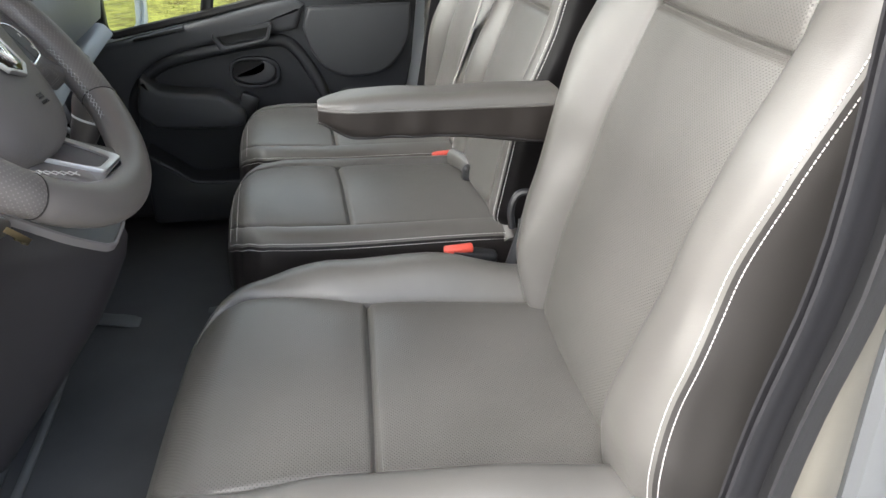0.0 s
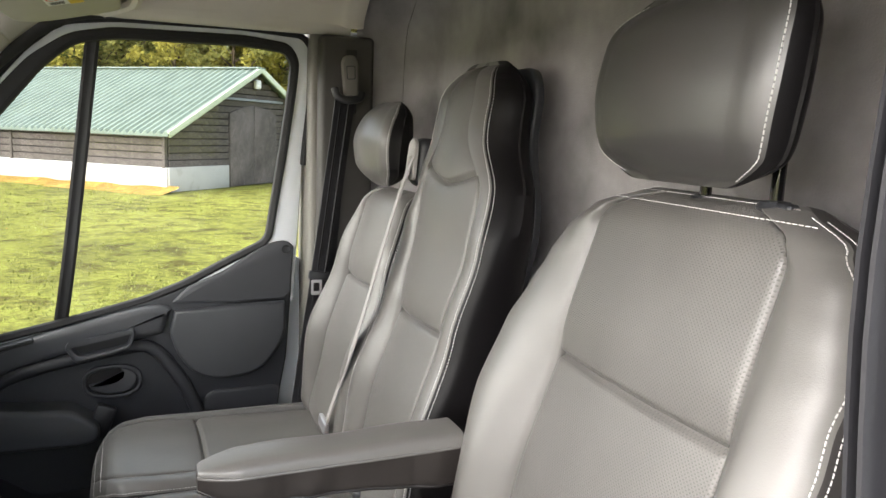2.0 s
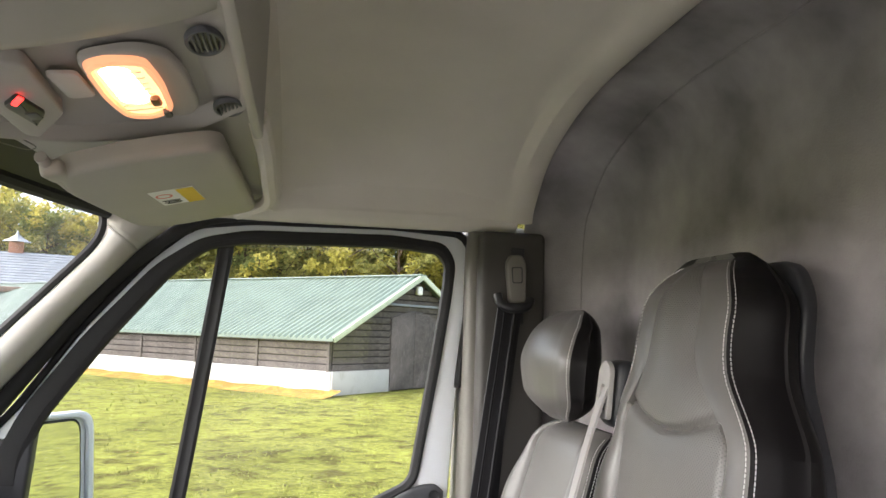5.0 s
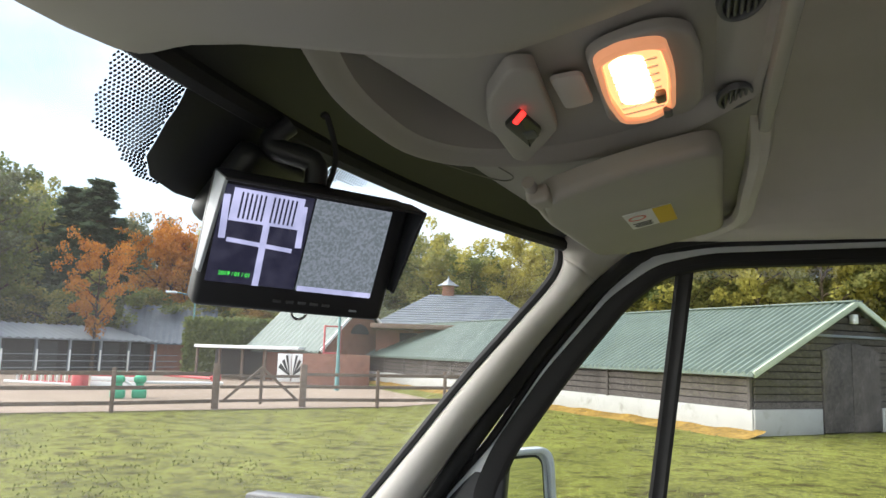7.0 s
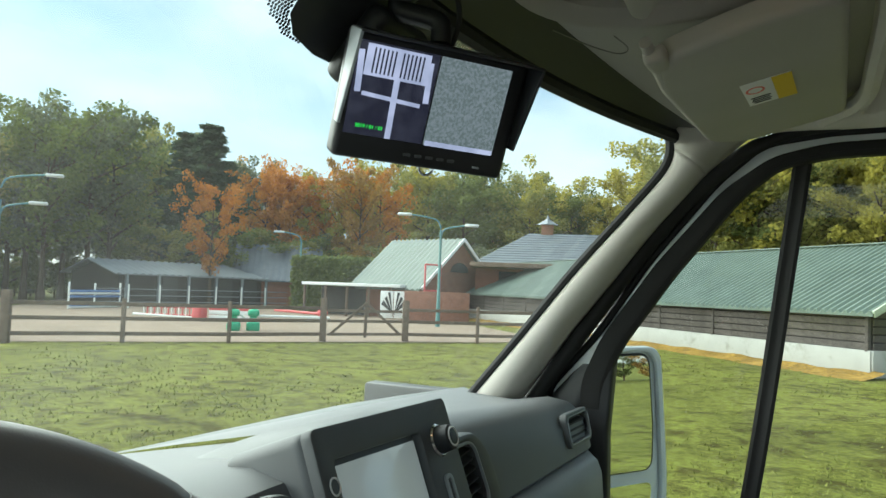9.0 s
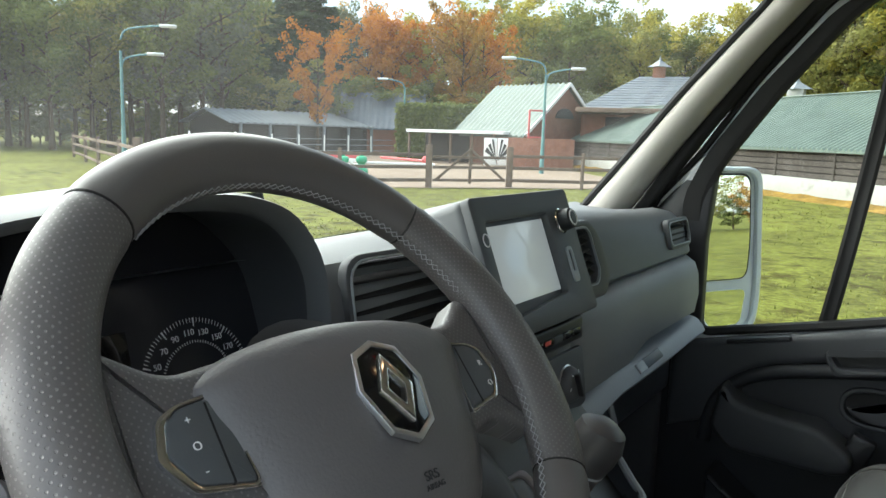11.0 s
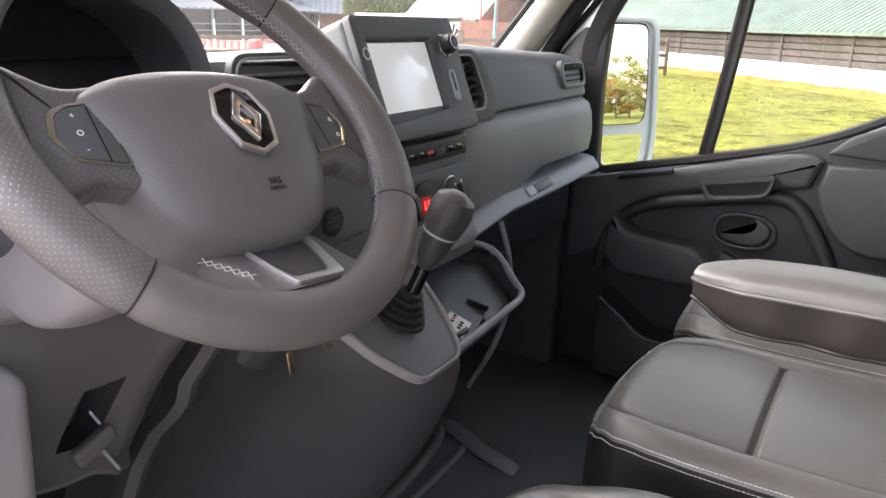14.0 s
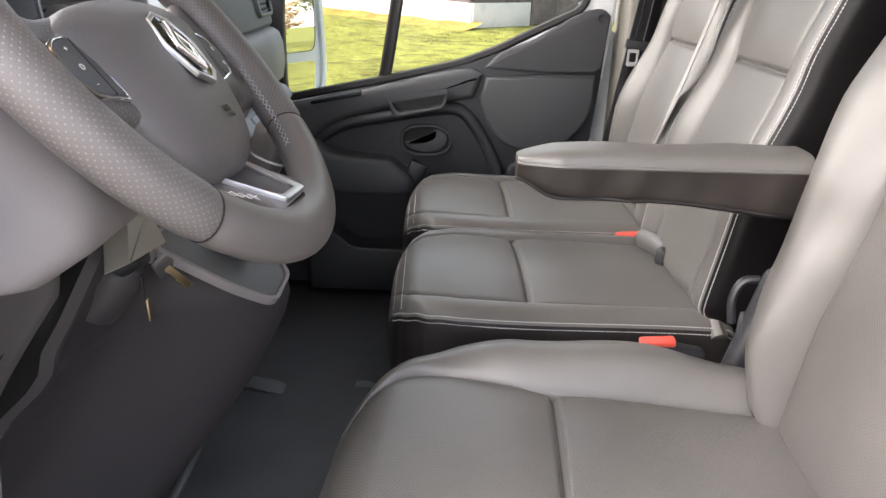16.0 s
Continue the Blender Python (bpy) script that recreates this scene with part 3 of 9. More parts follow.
def windscreen():
    bm = bmesh.new()
    rows_mesh(bm, [[screen_point(-1 + i / 12, v / 10) for i in range(25)] for v in range(12)])
    ob = part("window_1", bm, DUSTY_GLASS)
    ob.visible_shadow = False
    tagged(ob, "clear curved windscreen", "windscreen", kind="structure")
    # black printed patch behind the monitor, fading out in dots
    def on_glass(y, v):
        return screen_point((y - MID) / 0.8, v) + Vector((0.004, 0, -0.004))
    edge_l = curve_fn([(0.86, 1.262), (0.875, 1.212), (0.895, 1.196), (0.945, 1.188), (1.0, 1.176)])
    edge_r = curve_fn([(0.86, 1.40), (0.90, 1.432), (0.96, 1.435), (1.0, 1.452)])
    rows = []
    bm = bmesh.new()
    for k in range(15):
        v = 0.862 + 0.138 * k / 14
        rows.append([on_glass(edge_l(v) + (edge_r(v) - edge_l(v)) * i / 12, v) for i in range(13)])
    rows_mesh(bm, rows)
    rows_mesh(bm, [[screen_point(-1 + i / 16, v) + Vector((0.003, 0, -0.003)) for i in range(33)] for v in (1.0, 1.04, 1.10, 1.16)])
    ob = part("screen_print", bm, PLASTIC_BLACK)
    ob.parent = bpy.data.objects["window_1"]
    bm = bmesh.new()
    far_l = curve_fn([(0.868, 1.20), (0.885, 1.168), (0.905, 1.122), (0.93, 1.108), (1.0, 1.088)])
    far_r = curve_fn([(0.95, 1.44), (0.965, 1.525), (1.0, 1.545)])
    for k in range(34):
        v = 0.868 + 0.132 * k / 33
        for lo, hi, near in ((far_l(v), edge_l(v), 1), (edge_r(v), far_r(v), 0)):
            n = max(0, int((hi - lo) / 0.0047))
            for i in range(n):
                y = (hi - 0.003 - 0.0047 * (i + (0.5 if k % 2 else 0))) if near else lo + 0.003 + 0.0047 * (i + (0.5 if k % 2 else 0))
                c = on_glass(y, v)
                r = 0.0021 - 0.0007 * i / max(n, 12)
                a, b = Vector((0, 1, 0)), (on_glass(y, v + 0.01) - c).normalized()
                bm.faces.new([bm.verts.new(c + r * (math.cos(q * math.tau / 6) * a + math.sin(q * math.tau / 6) * b)) for q in range(6)])
    ob = part("screen_dots", bm, GLOSS_BLACK)
    ob["kind"] = "stuff"
    ob.parent = bpy.data.objects["window_1"]


def pillar(side):
    """The trimmed pillar beside the windscreen."""
    def fl(p):
        return Vector((p[0], p[1] if side > 0 else 2 * MID - p[1], p[2]))
    inner = arc_points([fl((-0.735, 2.10, 0.66)), fl((-0.66, 2.09, 0.755)), fl((-0.55, 2.085, 0.887)), fl((-0.442, 2.08, 1.019)), fl((-0.345, 2.08, 1.128)), fl((-0.275, 2.085, 1.212)), fl((-0.262, 2.085, 1.262)), fl((-0.275, 2.07, 1.295))], 6)
    outer = arc_points([fl((-0.655, 2.15, 0.66)), fl((-0.572, 2.15, 0.765)), fl((-0.475, 2.15, 0.902)), fl((-0.394, 2.148, 1.004)), fl((-0.314, 2.142, 1.106)), fl((-0.257, 2.135, 1.17)), fl((-0.205, 2.13, 1.225)), fl((-0.13, 2.118, 1.285))], 6)
    rows = []
    for a, b in zip(inner, outer):
        row = []
        for k in range(11):
            t = k / 10
            p = a.lerp(b, t)
            lift = math.sin(t * math.pi) ** 0.8 * 0.026
            row.append(p + Vector((0.010 * math.sin(t * math.pi), -lift * side, -0.004 * math.sin(t * math.pi))))
        rows.append(row)
    cut = len(rows) - 8
    for lo, hi, name, mat in ((0, cut + 1, "trim_pillar", TRIM_GREY), (cut, len(rows), "trim_pillar_top", TRIM_BEIGE)):
        bm = bmesh.new()
        rows_mesh(bm, rows[lo:hi])
        ob = part(name, bm, mat)
        md = ob.modifiers.new("thick", "SOLIDIFY")
        md.thickness = 0.005
        tagged(ob, "grey plastic trim on the windscreen pillar" if mat is TRIM_GREY else "beige trim where the pillar meets the header", "pillar trim", kind="structure")
    bm = bmesh.new()
    tube(bm, [p + Vector((-0.008, 0, 0.004)) for p in inner], 0.010, 8)
    tagged(part("trim_seal", bm, RUBBER), "black rubber windscreen edge", "seal", kind="structure")
    # fat black seal of the door opening, between the pillar trim and the door
    # its black width also takes in the shaded side of the trim
    bm = bmesh.new()
    tube(bm, arc_points([fl((-0.64, 2.165, 0.62)), fl((-0.55, 2.165, 0.765)), fl((-0.468, 2.163, 0.885)), fl((-0.355, 2.158, 1.04)), fl((-0.272, 2.152, 1.145)), fl((-0.200, 2.146, 1.215)), fl((-0.118, 2.142, 1.268)), fl((-0.02, 2.142, 1.292)), fl((0.17, 2.142, 1.302)), fl((0.40, 2.142, 1.302))], 6), [0.019] * 32 + [0.014] * 5 + [0.010] * 18, 10, up=(0, 1, 0))
    tagged(part("trim_door_seal", bm, RUBBER), "black rubber seal of the door opening", "seal", kind="structure")


def b_pillars():
    # passenger side: beige post, shade put into its colour, with the belt's dark anchor panel
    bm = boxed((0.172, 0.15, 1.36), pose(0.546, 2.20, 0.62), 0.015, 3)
    tagged(part("wall_post_passenger", bm, TRIM_SHADED), "beige trimmed post behind the passenger door, its colour darkened for shade", "post", kind="structure")
    panel = thing("belt_anchor", "dark belt anchor panel with a belt loop", "seat belt", (0.545, 2.12, 1.15))
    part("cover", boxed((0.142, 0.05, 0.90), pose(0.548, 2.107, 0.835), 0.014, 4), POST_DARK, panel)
    part("guide_slot", boxed((0.030, 0.006, 0.16), pose(0.556, 2.083, 1.17), 0.006, 3), PLASTIC_BLACK, panel)
    fm = frame_of((0.549, 2.074, 1.186), (1, 0, 0.06), (-0.06, 0, 1))
    o = round_outline([(-0.017, -0.052), (0.019, -0.052), (0.023, 0.030), (0.014, 0.048), (-0.012, 0.048), (-0.021, 0.030)], 0.010)
    loop = part("loop", prism(o, 0.016, fm @ pose(0, 0, -0.004), 0.005, 3), TRIM_SHADED, panel, "grey-beige plastic belt loop")
    part("loop_face", ring_prism(round_outline([(-0.010, -0.012), (0.012, -0.012), (0.013, 0.022), (-0.011, 0.022)], 0.005), round_outline([(-0.008, -0.010), (0.010, -0.010), (0.011, 0.020), (-0.009, 0.020)], 0.004), 0.002, fm @ pose(0, 0, 0.0115), 0.0005), PLASTIC_BLACK, loop)
    bm = bmesh.new()
    tube(bm, arc_points([(0.508, 2.062, 1.150), (0.513, 2.056, 1.132), (0.530, 2.052, 1.122), (0.552, 2.052, 1.122), (0.572, 2.058, 1.128), (0.580, 2.064, 1.142)], 6), 0.010, 10)
    part("slot", bm, PLASTIC_BLACK, panel, "black drooping guide under the belt loop")
    bm = bmesh.new()
    strap(bm, arc_points([(0.535, 2.06, 1.125), (0.508, 2.055, 0.92), (0.475, 2.05, 0.68), (0.43, 2.05, 0.36), (0.40, 2.05, 0.1)], 5), 0.056, (1, 0.25, 0))
    belt = part("webbing", bm, BELT)
    tagged(belt, "black seat belt hanging at the passenger post", "seat belt")
    for e in (-0.010, 0.012):
        bm = bmesh.new()
        strap(bm, arc_points([(0.535 + e, 2.057, 1.122), (0.508 + e, 2.052, 0.92), (0.475 + e, 2.047, 0.68), (0.43 + e, 2.047, 0.36), (0.40 + e, 2.047, 0.1)], 5), 0.009, (1, 0.6, 0))
        part("pleat", bm, BELT, belt)
    bm = bmesh.new()
    strap(bm, arc_points([(0.556, 2.085, 1.12), (0.535, 2.085, 0.8), (0.50, 2.085, 0.4), (0.48, 2.085, 0.0)], 5), 0.047, (1, 0.25, 0))
    part("return_strand", bm, BELT, belt)
    part("tongue", boxed((0.055, 0.010, 0.022), pose(0.468, 2.045, 0.672, 0, 8, 0), 0.004), PLASTIC_BLACK, belt)
    bm = ring_prism(round_outline([(-0.014, -0.02), (0.014, -0.02), (0.014, 0.02), (-0.014, 0.02)], 0.004), round_outline([(-0.008, -0.010), (0.008, -0.010), (0.008, 0.012), (-0.008, 0.012)], 0.003), 0.003, frame_of((0.462, 2.043, 0.642), (1, 0, 0), (0, 0, 1)), 0.0008)
    part("tongue_plate", bm, SATIN, belt)
    # driver side: post, seal, white body edge and the hanging belt
    # the cream post takes the darkened trim colour to hold down sunlight
    bm = boxed((0.15, 0.05, 1.34), pose(0.541, 0.475, 0.62), 0.02, 4)
    tagged(part("wall_post_driver", bm, TRIM_SHADED), "cream trimmed post behind the driver seat, its colour darkened against the sun", "post", kind="structure")
    bm = bmesh.new()
    tube(bm, arc_points([(0.33, 0.36, 0.09), (0.42, 0.375, 0.13), (0.455, 0.385, 0.24), (0.463, 0.392, 0.45), (0.455, 0.398, 0.65), (0.458, 0.40, 0.85), (0.49, 0.41, 1.25)], 8), 0.018, 10, flat=1.2)
    tagged(part("trim_door_seal", bm, PLASTIC), "grey rubber seal of the driver door opening", "seal", kind="structure")
    bm = boxed((0.16, 0.08, 1.6), pose(0.655, 0.375, 0.72), 0.02, 3)
    tagged(part("wall_body_driver", bm, PAINT), "white painted body edge at the driver door", "body", kind="structure")
    belt = thing("seat_belt", "black pleated seat belt beside the driver seat", "seat belt", (0.45, 0.45, 0.6))
    for x, y, w, ax, name in ((0.0, 0.0, 0.034, 0.15, "webbing"), (0.028, -0.010, 0.030, 0.30, "return_strand"), (0.014, 0.012, 0.05, 0.0, "webbing_fold")):
        bm = bmesh.new()
        strap(bm, arc_points([(0.49 + x, 0.50 + y, 1.28), (0.447 + x, 0.485 + y, 0.98), (0.428 + x, 0.45 + y, 0.7), (0.408 + x, 0.455 + y, 0.5), (0.39 + x, 0.46 + y, 0.15)], 6), w, (1, ax, 0))
        part(name, bm, BELT, belt)


cab_floor()
rear_lining()
headliner()
windscreen()
pillar(1)
pillar(-1)
b_pillars()
tagged(part("wall_front", boxed((0.04, 1.9, 0.85), pose(-0.80, MID, 0.28), 0.01), CARPET), "dark carpeted bulkhead under the dashboard", "wall", kind="structure")
tagged(part("wall_kick", boxed((0.34, 0.04, 0.66), pose(-0.64, 2.16, 0.27), 0.01), CARPET), "dark carpeted kick panel beside the footwell", "wall", kind="structure")
tagged(part("wall_cowl", boxed((0.40, 0.05, 0.20), pose(-0.76, 2.16, 0.66), 0.01), PLASTIC_BLACK), "black cowl end at the windscreen base", "wall", kind="structure")


# ---- seats ----
def seat_pose(x, y, z, lean, yaw=0):
    """Back rest frame: local x across (to the driver's side), y up the back, z to the front."""
    a = radians(lean)
    up = Vector((math.sin(a), 0, math.cos(a)))
    front = Vector((-math.cos(a), 0, math.sin(a)))
    m = Matrix((up.cross(front), up, front)).transposed().to_4x4()
    m = Matrix.Rotation(radians(yaw), 4, "Z") @ m
    m.translation = (x, y, z)
    return m


def cushion_pose(x, y, z, tip, yaw=0):
    """Cushion frame: local x across, y from front to back, z up."""
    a = radians(tip)
    back = Vector((math.cos(a), 0, -math.sin(a)))
    up = Vector((math.sin(a), 0, math.cos(a)))
    m = Matrix.Rotation(radians(yaw), 4, "Z") @ Matrix((back.cross(up), back, up)).transposed().to_4x4()
    m.translation = (x, y, z)
    return m


SKIN = (INSERT, LEATHER, BLACK_LEATHER)
BACK_SKIN = (INSERT, LEATHER, JET_LEATHER)


def front_drop(drop, reach):
    """Bends a cushion's front edge down."""
    def f(l, s, h):
        k = max(0.0, 1 - s / reach)
        return Vector((l, s, h - drop * k * k))
    return f


def head_post(seat, x, y, z):
    bm = bmesh.new()
    tube(bm, [(x, y, z - 0.06), (x + 0.002, y, z + 0.07)], 0.0065, 12)
    part("headrest_post", bm, GLOSS_BLACK, seat)
    part("post_sleeve", lathe([(0.006, -0.004), (0.017, -0.004), (0.018, 0.004), (0.014, 0.010), (0.008, 0.011)], pose(x, y, z)), PLASTIC_BLACK, seat)
    part("post_button", boxed((0.016, 0.022, 0.014), pose(x - 0.004, y - 0.018, z + 0.003), 0.005, 3), PLASTIC_BLACK, seat)


def front_chair():
    seat = thing("front_chair", "grey leather driver seat with perforated centre panels and white double stitching", "seat", (0.2, 0.79, FLOOR))
    w = curve_fn([(0, 0.225), (0.05, 0.25), (0.16, 0.278), (0.35, 0.285), (0.5, 0.272), (0.62, 0.25)])
    pillow(seat, cushion_pose(-0.142, 0.852, 0.18, 3, -5), 0.62, w, curve_fn([(0, 0.20), (0.1, 0.196), (0.26, 0.18), (0.6, 0.18)]), lambda s: 0.178, curve_fn([(0, 0.0), (0.10, 0.012), (0.22, 0.034), (0.38, 0.048), (0.5, 0.036), (0.6, 0.02)]),
           creases=(0.264,), r_front=0.05, ends=(0.085, 0.04), mats=SKIN, names=("cushion_insert", "cushion_bolster", "cushion_side"), bend=front_drop(0.03, 0.2))
    wb = curve_fn([(0, 0.225), (0.12, 0.236), (0.2, 0.247), (0.3, 0.263), (0.42, 0.284), (0.5, 0.284), (0.56, 0.268), (0.60, 0.253), (0.64, 0.236), (0.675, 0.205), (0.705, 0.16)])
    swell = curve_fn([(0, 0.044), (0.1, 0.042), (0.2, 0.018), (0.3, -0.006), (0.42, -0.020), (0.5, -0.022), (0.6, -0.008), (0.71, 0.0)])

    def outer(l, s, h):
        return Vector((l + swell(s) * smooth01(l, 0.16, 0.24), s, h))
    pillow(seat, seat_pose(0.535, 0.793, 0.285, 9, -3), 0.71, wb, curve_fn([(0, 0.155), (0.25, 0.157), (0.5, 0.154), (0.66, 0.152)]), curve_fn([(0, 0.145), (0.15, 0.148), (0.3, 0.137), (0.5, 0.115), (0.7, 0.093)]), curve_fn([(0, 0.02), (0.12, 0.05), (0.4, 0.046), (0.6, 0.014), (0.7, 0.004)]),
           creases=(0.487,), r_front=0.05, ends=(0.04, 0.05), mats=(INSERT, LEATHER, SHADED_LEATHER), names=("backrest_insert", "backrest_bolster", "backrest_side"), end_stitch=(0.692, 0.705), bend=outer)
    hw = curve_fn([(0, 0.118), (0.03, 0.140), (0.1, 0.147), (0.165, 0.145), (0.197, 0.125)])
    pillow(seat, seat_pose(0.560, 0.790, 1.004, 5, -3), 0.197, hw, lambda s: -1, curve_fn([(0, 0.050), (0.09, 0.060), (0.2, 0.048)]), lambda s: 0.0, r_front=0.040, r_back=0.025, ends=(0.052, 0.056),
           mats=(HEAD_LEATHER, HEAD_LEATHER, JET_LEATHER), names=("headrest", "headrest", "headrest_side"), puff=0.020, ns=24, rows_of_stitch=1)
    head_post(seat, 0.585, 0.705, 0.985)
    head_post(seat, 0.585, 0.80, 0.982)
    part("seat_base", boxed((0.48, 0.42, 0.24), pose(0.17, 0.80, 0.06), 0.03, 3), PLASTIC_BLACK, seat)
    part("recliner_cover", boxed((0.11, 0.03, 0.24), pose(0.445, 1.085, 0.36, 0, 14, 0), 0.014, 3), PLASTIC_BLACK, seat)
    bm = bmesh.new()
    tube(bm, arc_points([(0.425, 1.112, 0.46), (0.405, 1.115, 0.455), (0.395, 1.115, 0.43), (0.40, 1.115, 0.395)], 5), 0.006, 8)
    part("recliner_lever", bm, PLASTIC_BLACK, seat)
    part("recliner_knob", lathe([(0.004, 0), (0.021, 0), (0.022, 0.012), (0.018, 0.018), (0.004, 0.019)], frame_of((0.405, 1.10, 0.395), (0.3, 1, 0), (0, 0, 1))), PLASTIC, seat)
    # arm rest on the inner side: light top pad, dark gathered sides
    path = [0.44 - 0.35 * (1 - (1 - i / 34) ** 1.5) for i in range(35)]
    hem = []
    piping = []
    for lo, hi, name, mat, lab in ((0, 10, "armrest_pad", LEATHER, "grey leather pad of the folded arm rest"), (10, 20, "armrest_side", ARM_LEATHER, "dark gathered leather side of the arm rest")):
        rows = []
        for i, x in enumerate(path):
            tip = x - 0.09
            k = math.sqrt(min(1.0, tip / 0.05 + 0.03))
            drop = 0.020 * (0.44 - x) / 0.34
            y = 1.10 + 0.03 * (0.44 - x)
            hw_ = 0.010 + 0.028 * k
            top = 0.641 - 0.5 * drop - 0.014 * (1 - k) + 0.0015 * math.sin(40 * x)
            mid = 0.624 - 0.6 * drop - 0.004 * smooth01(x, 0.12, 0.44)
            low = 0.566 - 0.014 * smooth01(x, 0.26, 0.44) + 0.022 * (1 - smooth01(tip, 0.0, 0.05))
            ring = []
            for j in range(20):
                a = math.pi * j / 10
                c, s = math.cos(a), math.sin(a)
                inset = 0.0 if s >= -0.01 else 0.005
                yy = y - (hw_ - inset) * math.copysign(abs(c) ** 0.55, c)
                zz = mid + ((top - mid) if s > 0 else (mid - low)) * math.copysign(abs(s) ** 0.6, s)
                if s < -0.01:
                    dip = math.sin(math.pi * min(1, -s * 1.1))
                    wob = dip * (0.0045 * math.sin(46 * x + 26 * zz + 1.6 * math.sin(31 * x)) + 0.0025 * math.sin(104 * x - 60 * zz))
                    yy += -wob if c > 0 else wob
                ring.append((x, yy, zz))
            ring.append(ring[0])
            rows.append(ring[lo:hi + 1])
            if lo:
                hem.append((x, ring[17][1], ring[17][2]))
            else:
                piping.append((x, ring[0][1] + 0.0005, ring[0][2]))
        bm = bmesh.new()
        rows_mesh(bm, rows)
        bm.faces.new([bm.verts.new(p) for p in rows[-1]])
        part(name, bm, mat, seat, lab)
    bm = bmesh.new()
    tube(bm, piping, 0.0024, 8)
    part("armrest_piping", bm, LEATHER, seat)
    bm = bmesh.new()
    tube(bm, hem, 0.0022, 6)
    part("armrest_hem", bm, BLACK_LEATHER, seat)


def bench():
    seat = thing("passenger_bench", "two-place grey leather passenger bench with white double stitching", "seat", (0.2, 1.66, FLOOR))
    for y0, w0, x0 in ((1.435, 0.21, -0.083), (1.86, 0.208, -0.075)):
        pillow(seat, cushion_pose(x0, y0, 0.175, 2), 0.56, curve_fn([(0, w0 - 0.085), (0.015, w0 - 0.056), (0.035, w0 - 0.033), (0.07, w0 - 0.012), (0.12, w0 - 0.002), (0.16, w0), (0.56, w0 - 0.005)]), curve_fn([(0, 0.12), (0.06, 0.138), (0.12, 0.152), (0.56, 0.155)]), lambda s: 0.17, curve_fn([(0, 0.0), (0.15, 0.004), (0.5, 0.012)]),
               creases=(0.226,), r_front=0.04, ends=(0.058, 0.04), puff=0.014, mats=SKIN, names=("cushion_insert", "cushion_bolster", "cushion_side"), bend=front_drop(0.015, 0.12), end_stitch=(0.010, 0.020))
    # middle back, which runs up into its head part
    wb = curve_fn([(0, 0.195), (0.2, 0.203), (0.42, 0.192), (0.57, 0.198), (0.65, 0.19), (0.74, 0.164), (0.80, 0.160), (0.885, 0.125)])

    def slide(l, s, h):
        return Vector((l - 0.04 * smooth01(s, 0.60, 0.78), s, h))
    pillow(seat, seat_pose(0.560, 1.432, 0.30, 8), 0.885, wb, curve_fn([(0, 0.115), (0.39, 0.108), (0.54, 0.124), (0.68, 0.128)]), curve_fn([(0, 0.150), (0.2, 0.138), (0.4, 0.108), (0.55, 0.092), (0.89, 0.075)]), curve_fn([(0, 0.01), (0.2, 0.022), (0.55, 0.010), (0.65, 0.0)]),
           creases=(0.39, (0.680, 0.028)), r_front=curve_fn([(0, 0.03), (0.5, 0.036), (0.64, 0.05), (0.76, 0.092), (0.88, 0.085)]), ends=(0.04, 0.07), mats=BACK_SKIN, names=("backrest_insert", "backrest_bolster", "backrest_side"), corner=1, bend=slide, seam_end=0.675)
    half = [(0.15, 0.1), (0.165, 0.5), (0.178, 0.585), (0.168, 0.635), (0.115, 0.74), (0.112, 0.83), (0.08, 0.875)]
    part("back_shell", prism(round_outline([(-x - (0.05 if y > 0.7 else 0), y) for x, y in half] + [(x, y) for x, y in reversed(half)], 0.03)[::-1], 0.016, seat_pose(0.572, 1.432, 0.30, 8), 0.006, 3), PLASTIC_BLACK, seat, "dark plastic back shell")
    wb = curve_fn([(0, 0.195), (0.25, 0.21), (0.45, 0.185), (0.6, 0.15)])
    pillow(seat, seat_pose(0.585, 1.845, 0.30, 8), 0.61, wb, curve_fn([(0, 0.125), (0.3, 0.12), (0.6, 0.11)]), curve_fn([(0, 0.165), (0.2, 0.15), (0.4, 0.122), (0.6, 0.10)]), curve_fn([(0, 0.01), (0.2, 0.035), (0.45, 0.02), (0.6, 0.005)]),
           creases=(0.383,), r_front=0.035, ends=(0.04, 0.05), mats=BACK_SKIN, names=("backrest_insert", "backrest_bolster", "backrest_side"))
    hw = curve_fn([(0, 0.09), (0.05, 0.122), (0.1, 0.128), (0.19, 0.108)])
    pillow(seat, seat_pose(0.602, 1.865, 0.918, 5), 0.195, hw, lambda s: -1, curve_fn([(0, 0.065), (0.1, 0.08), (0.19, 0.06)]), lambda s: 0.0, r_front=0.035, ends=(0.05, 0.05),
           mats=(LEATHER, LEATHER, JET_LEATHER), names=("headrest", "headrest", "headrest_side"), puff=0.012, ns=24, rows_of_stitch=1)
    part("seat_base", boxed((0.44, 0.78, 0.22), pose(0.21, 1.65, 0.06), 0.03, 3), PLASTIC_BLACK, seat)
    # belt guide between the two backs, and the grey belt that runs down from it
    part("belt_guide", boxed((0.06, 0.055, 0.10), pose(0.592, 1.625, 0.985, 0, 8, 0), 0.018, 4), PLASTIC_BLACK, seat)
    bm = ring_prism(round_outline([(-0.024, -0.045), (0.024, -0.045), (0.020, 0.03), (0.0, 0.042), (-0.020, 0.03)], 0.01), round_outline([(-0.012, -0.034), (0.012, -0.034), (0.010, 0.0), (0.0, 0.006), (-0.010, 0.0)], 0.005), 0.008, frame_of((0.562, 1.62, 0.995), (0, -1, 0), (0.1, 0, 1)), 0.002)
    part("guide_ring", bm, BELT_GREY, seat, "grey plastic belt ring")
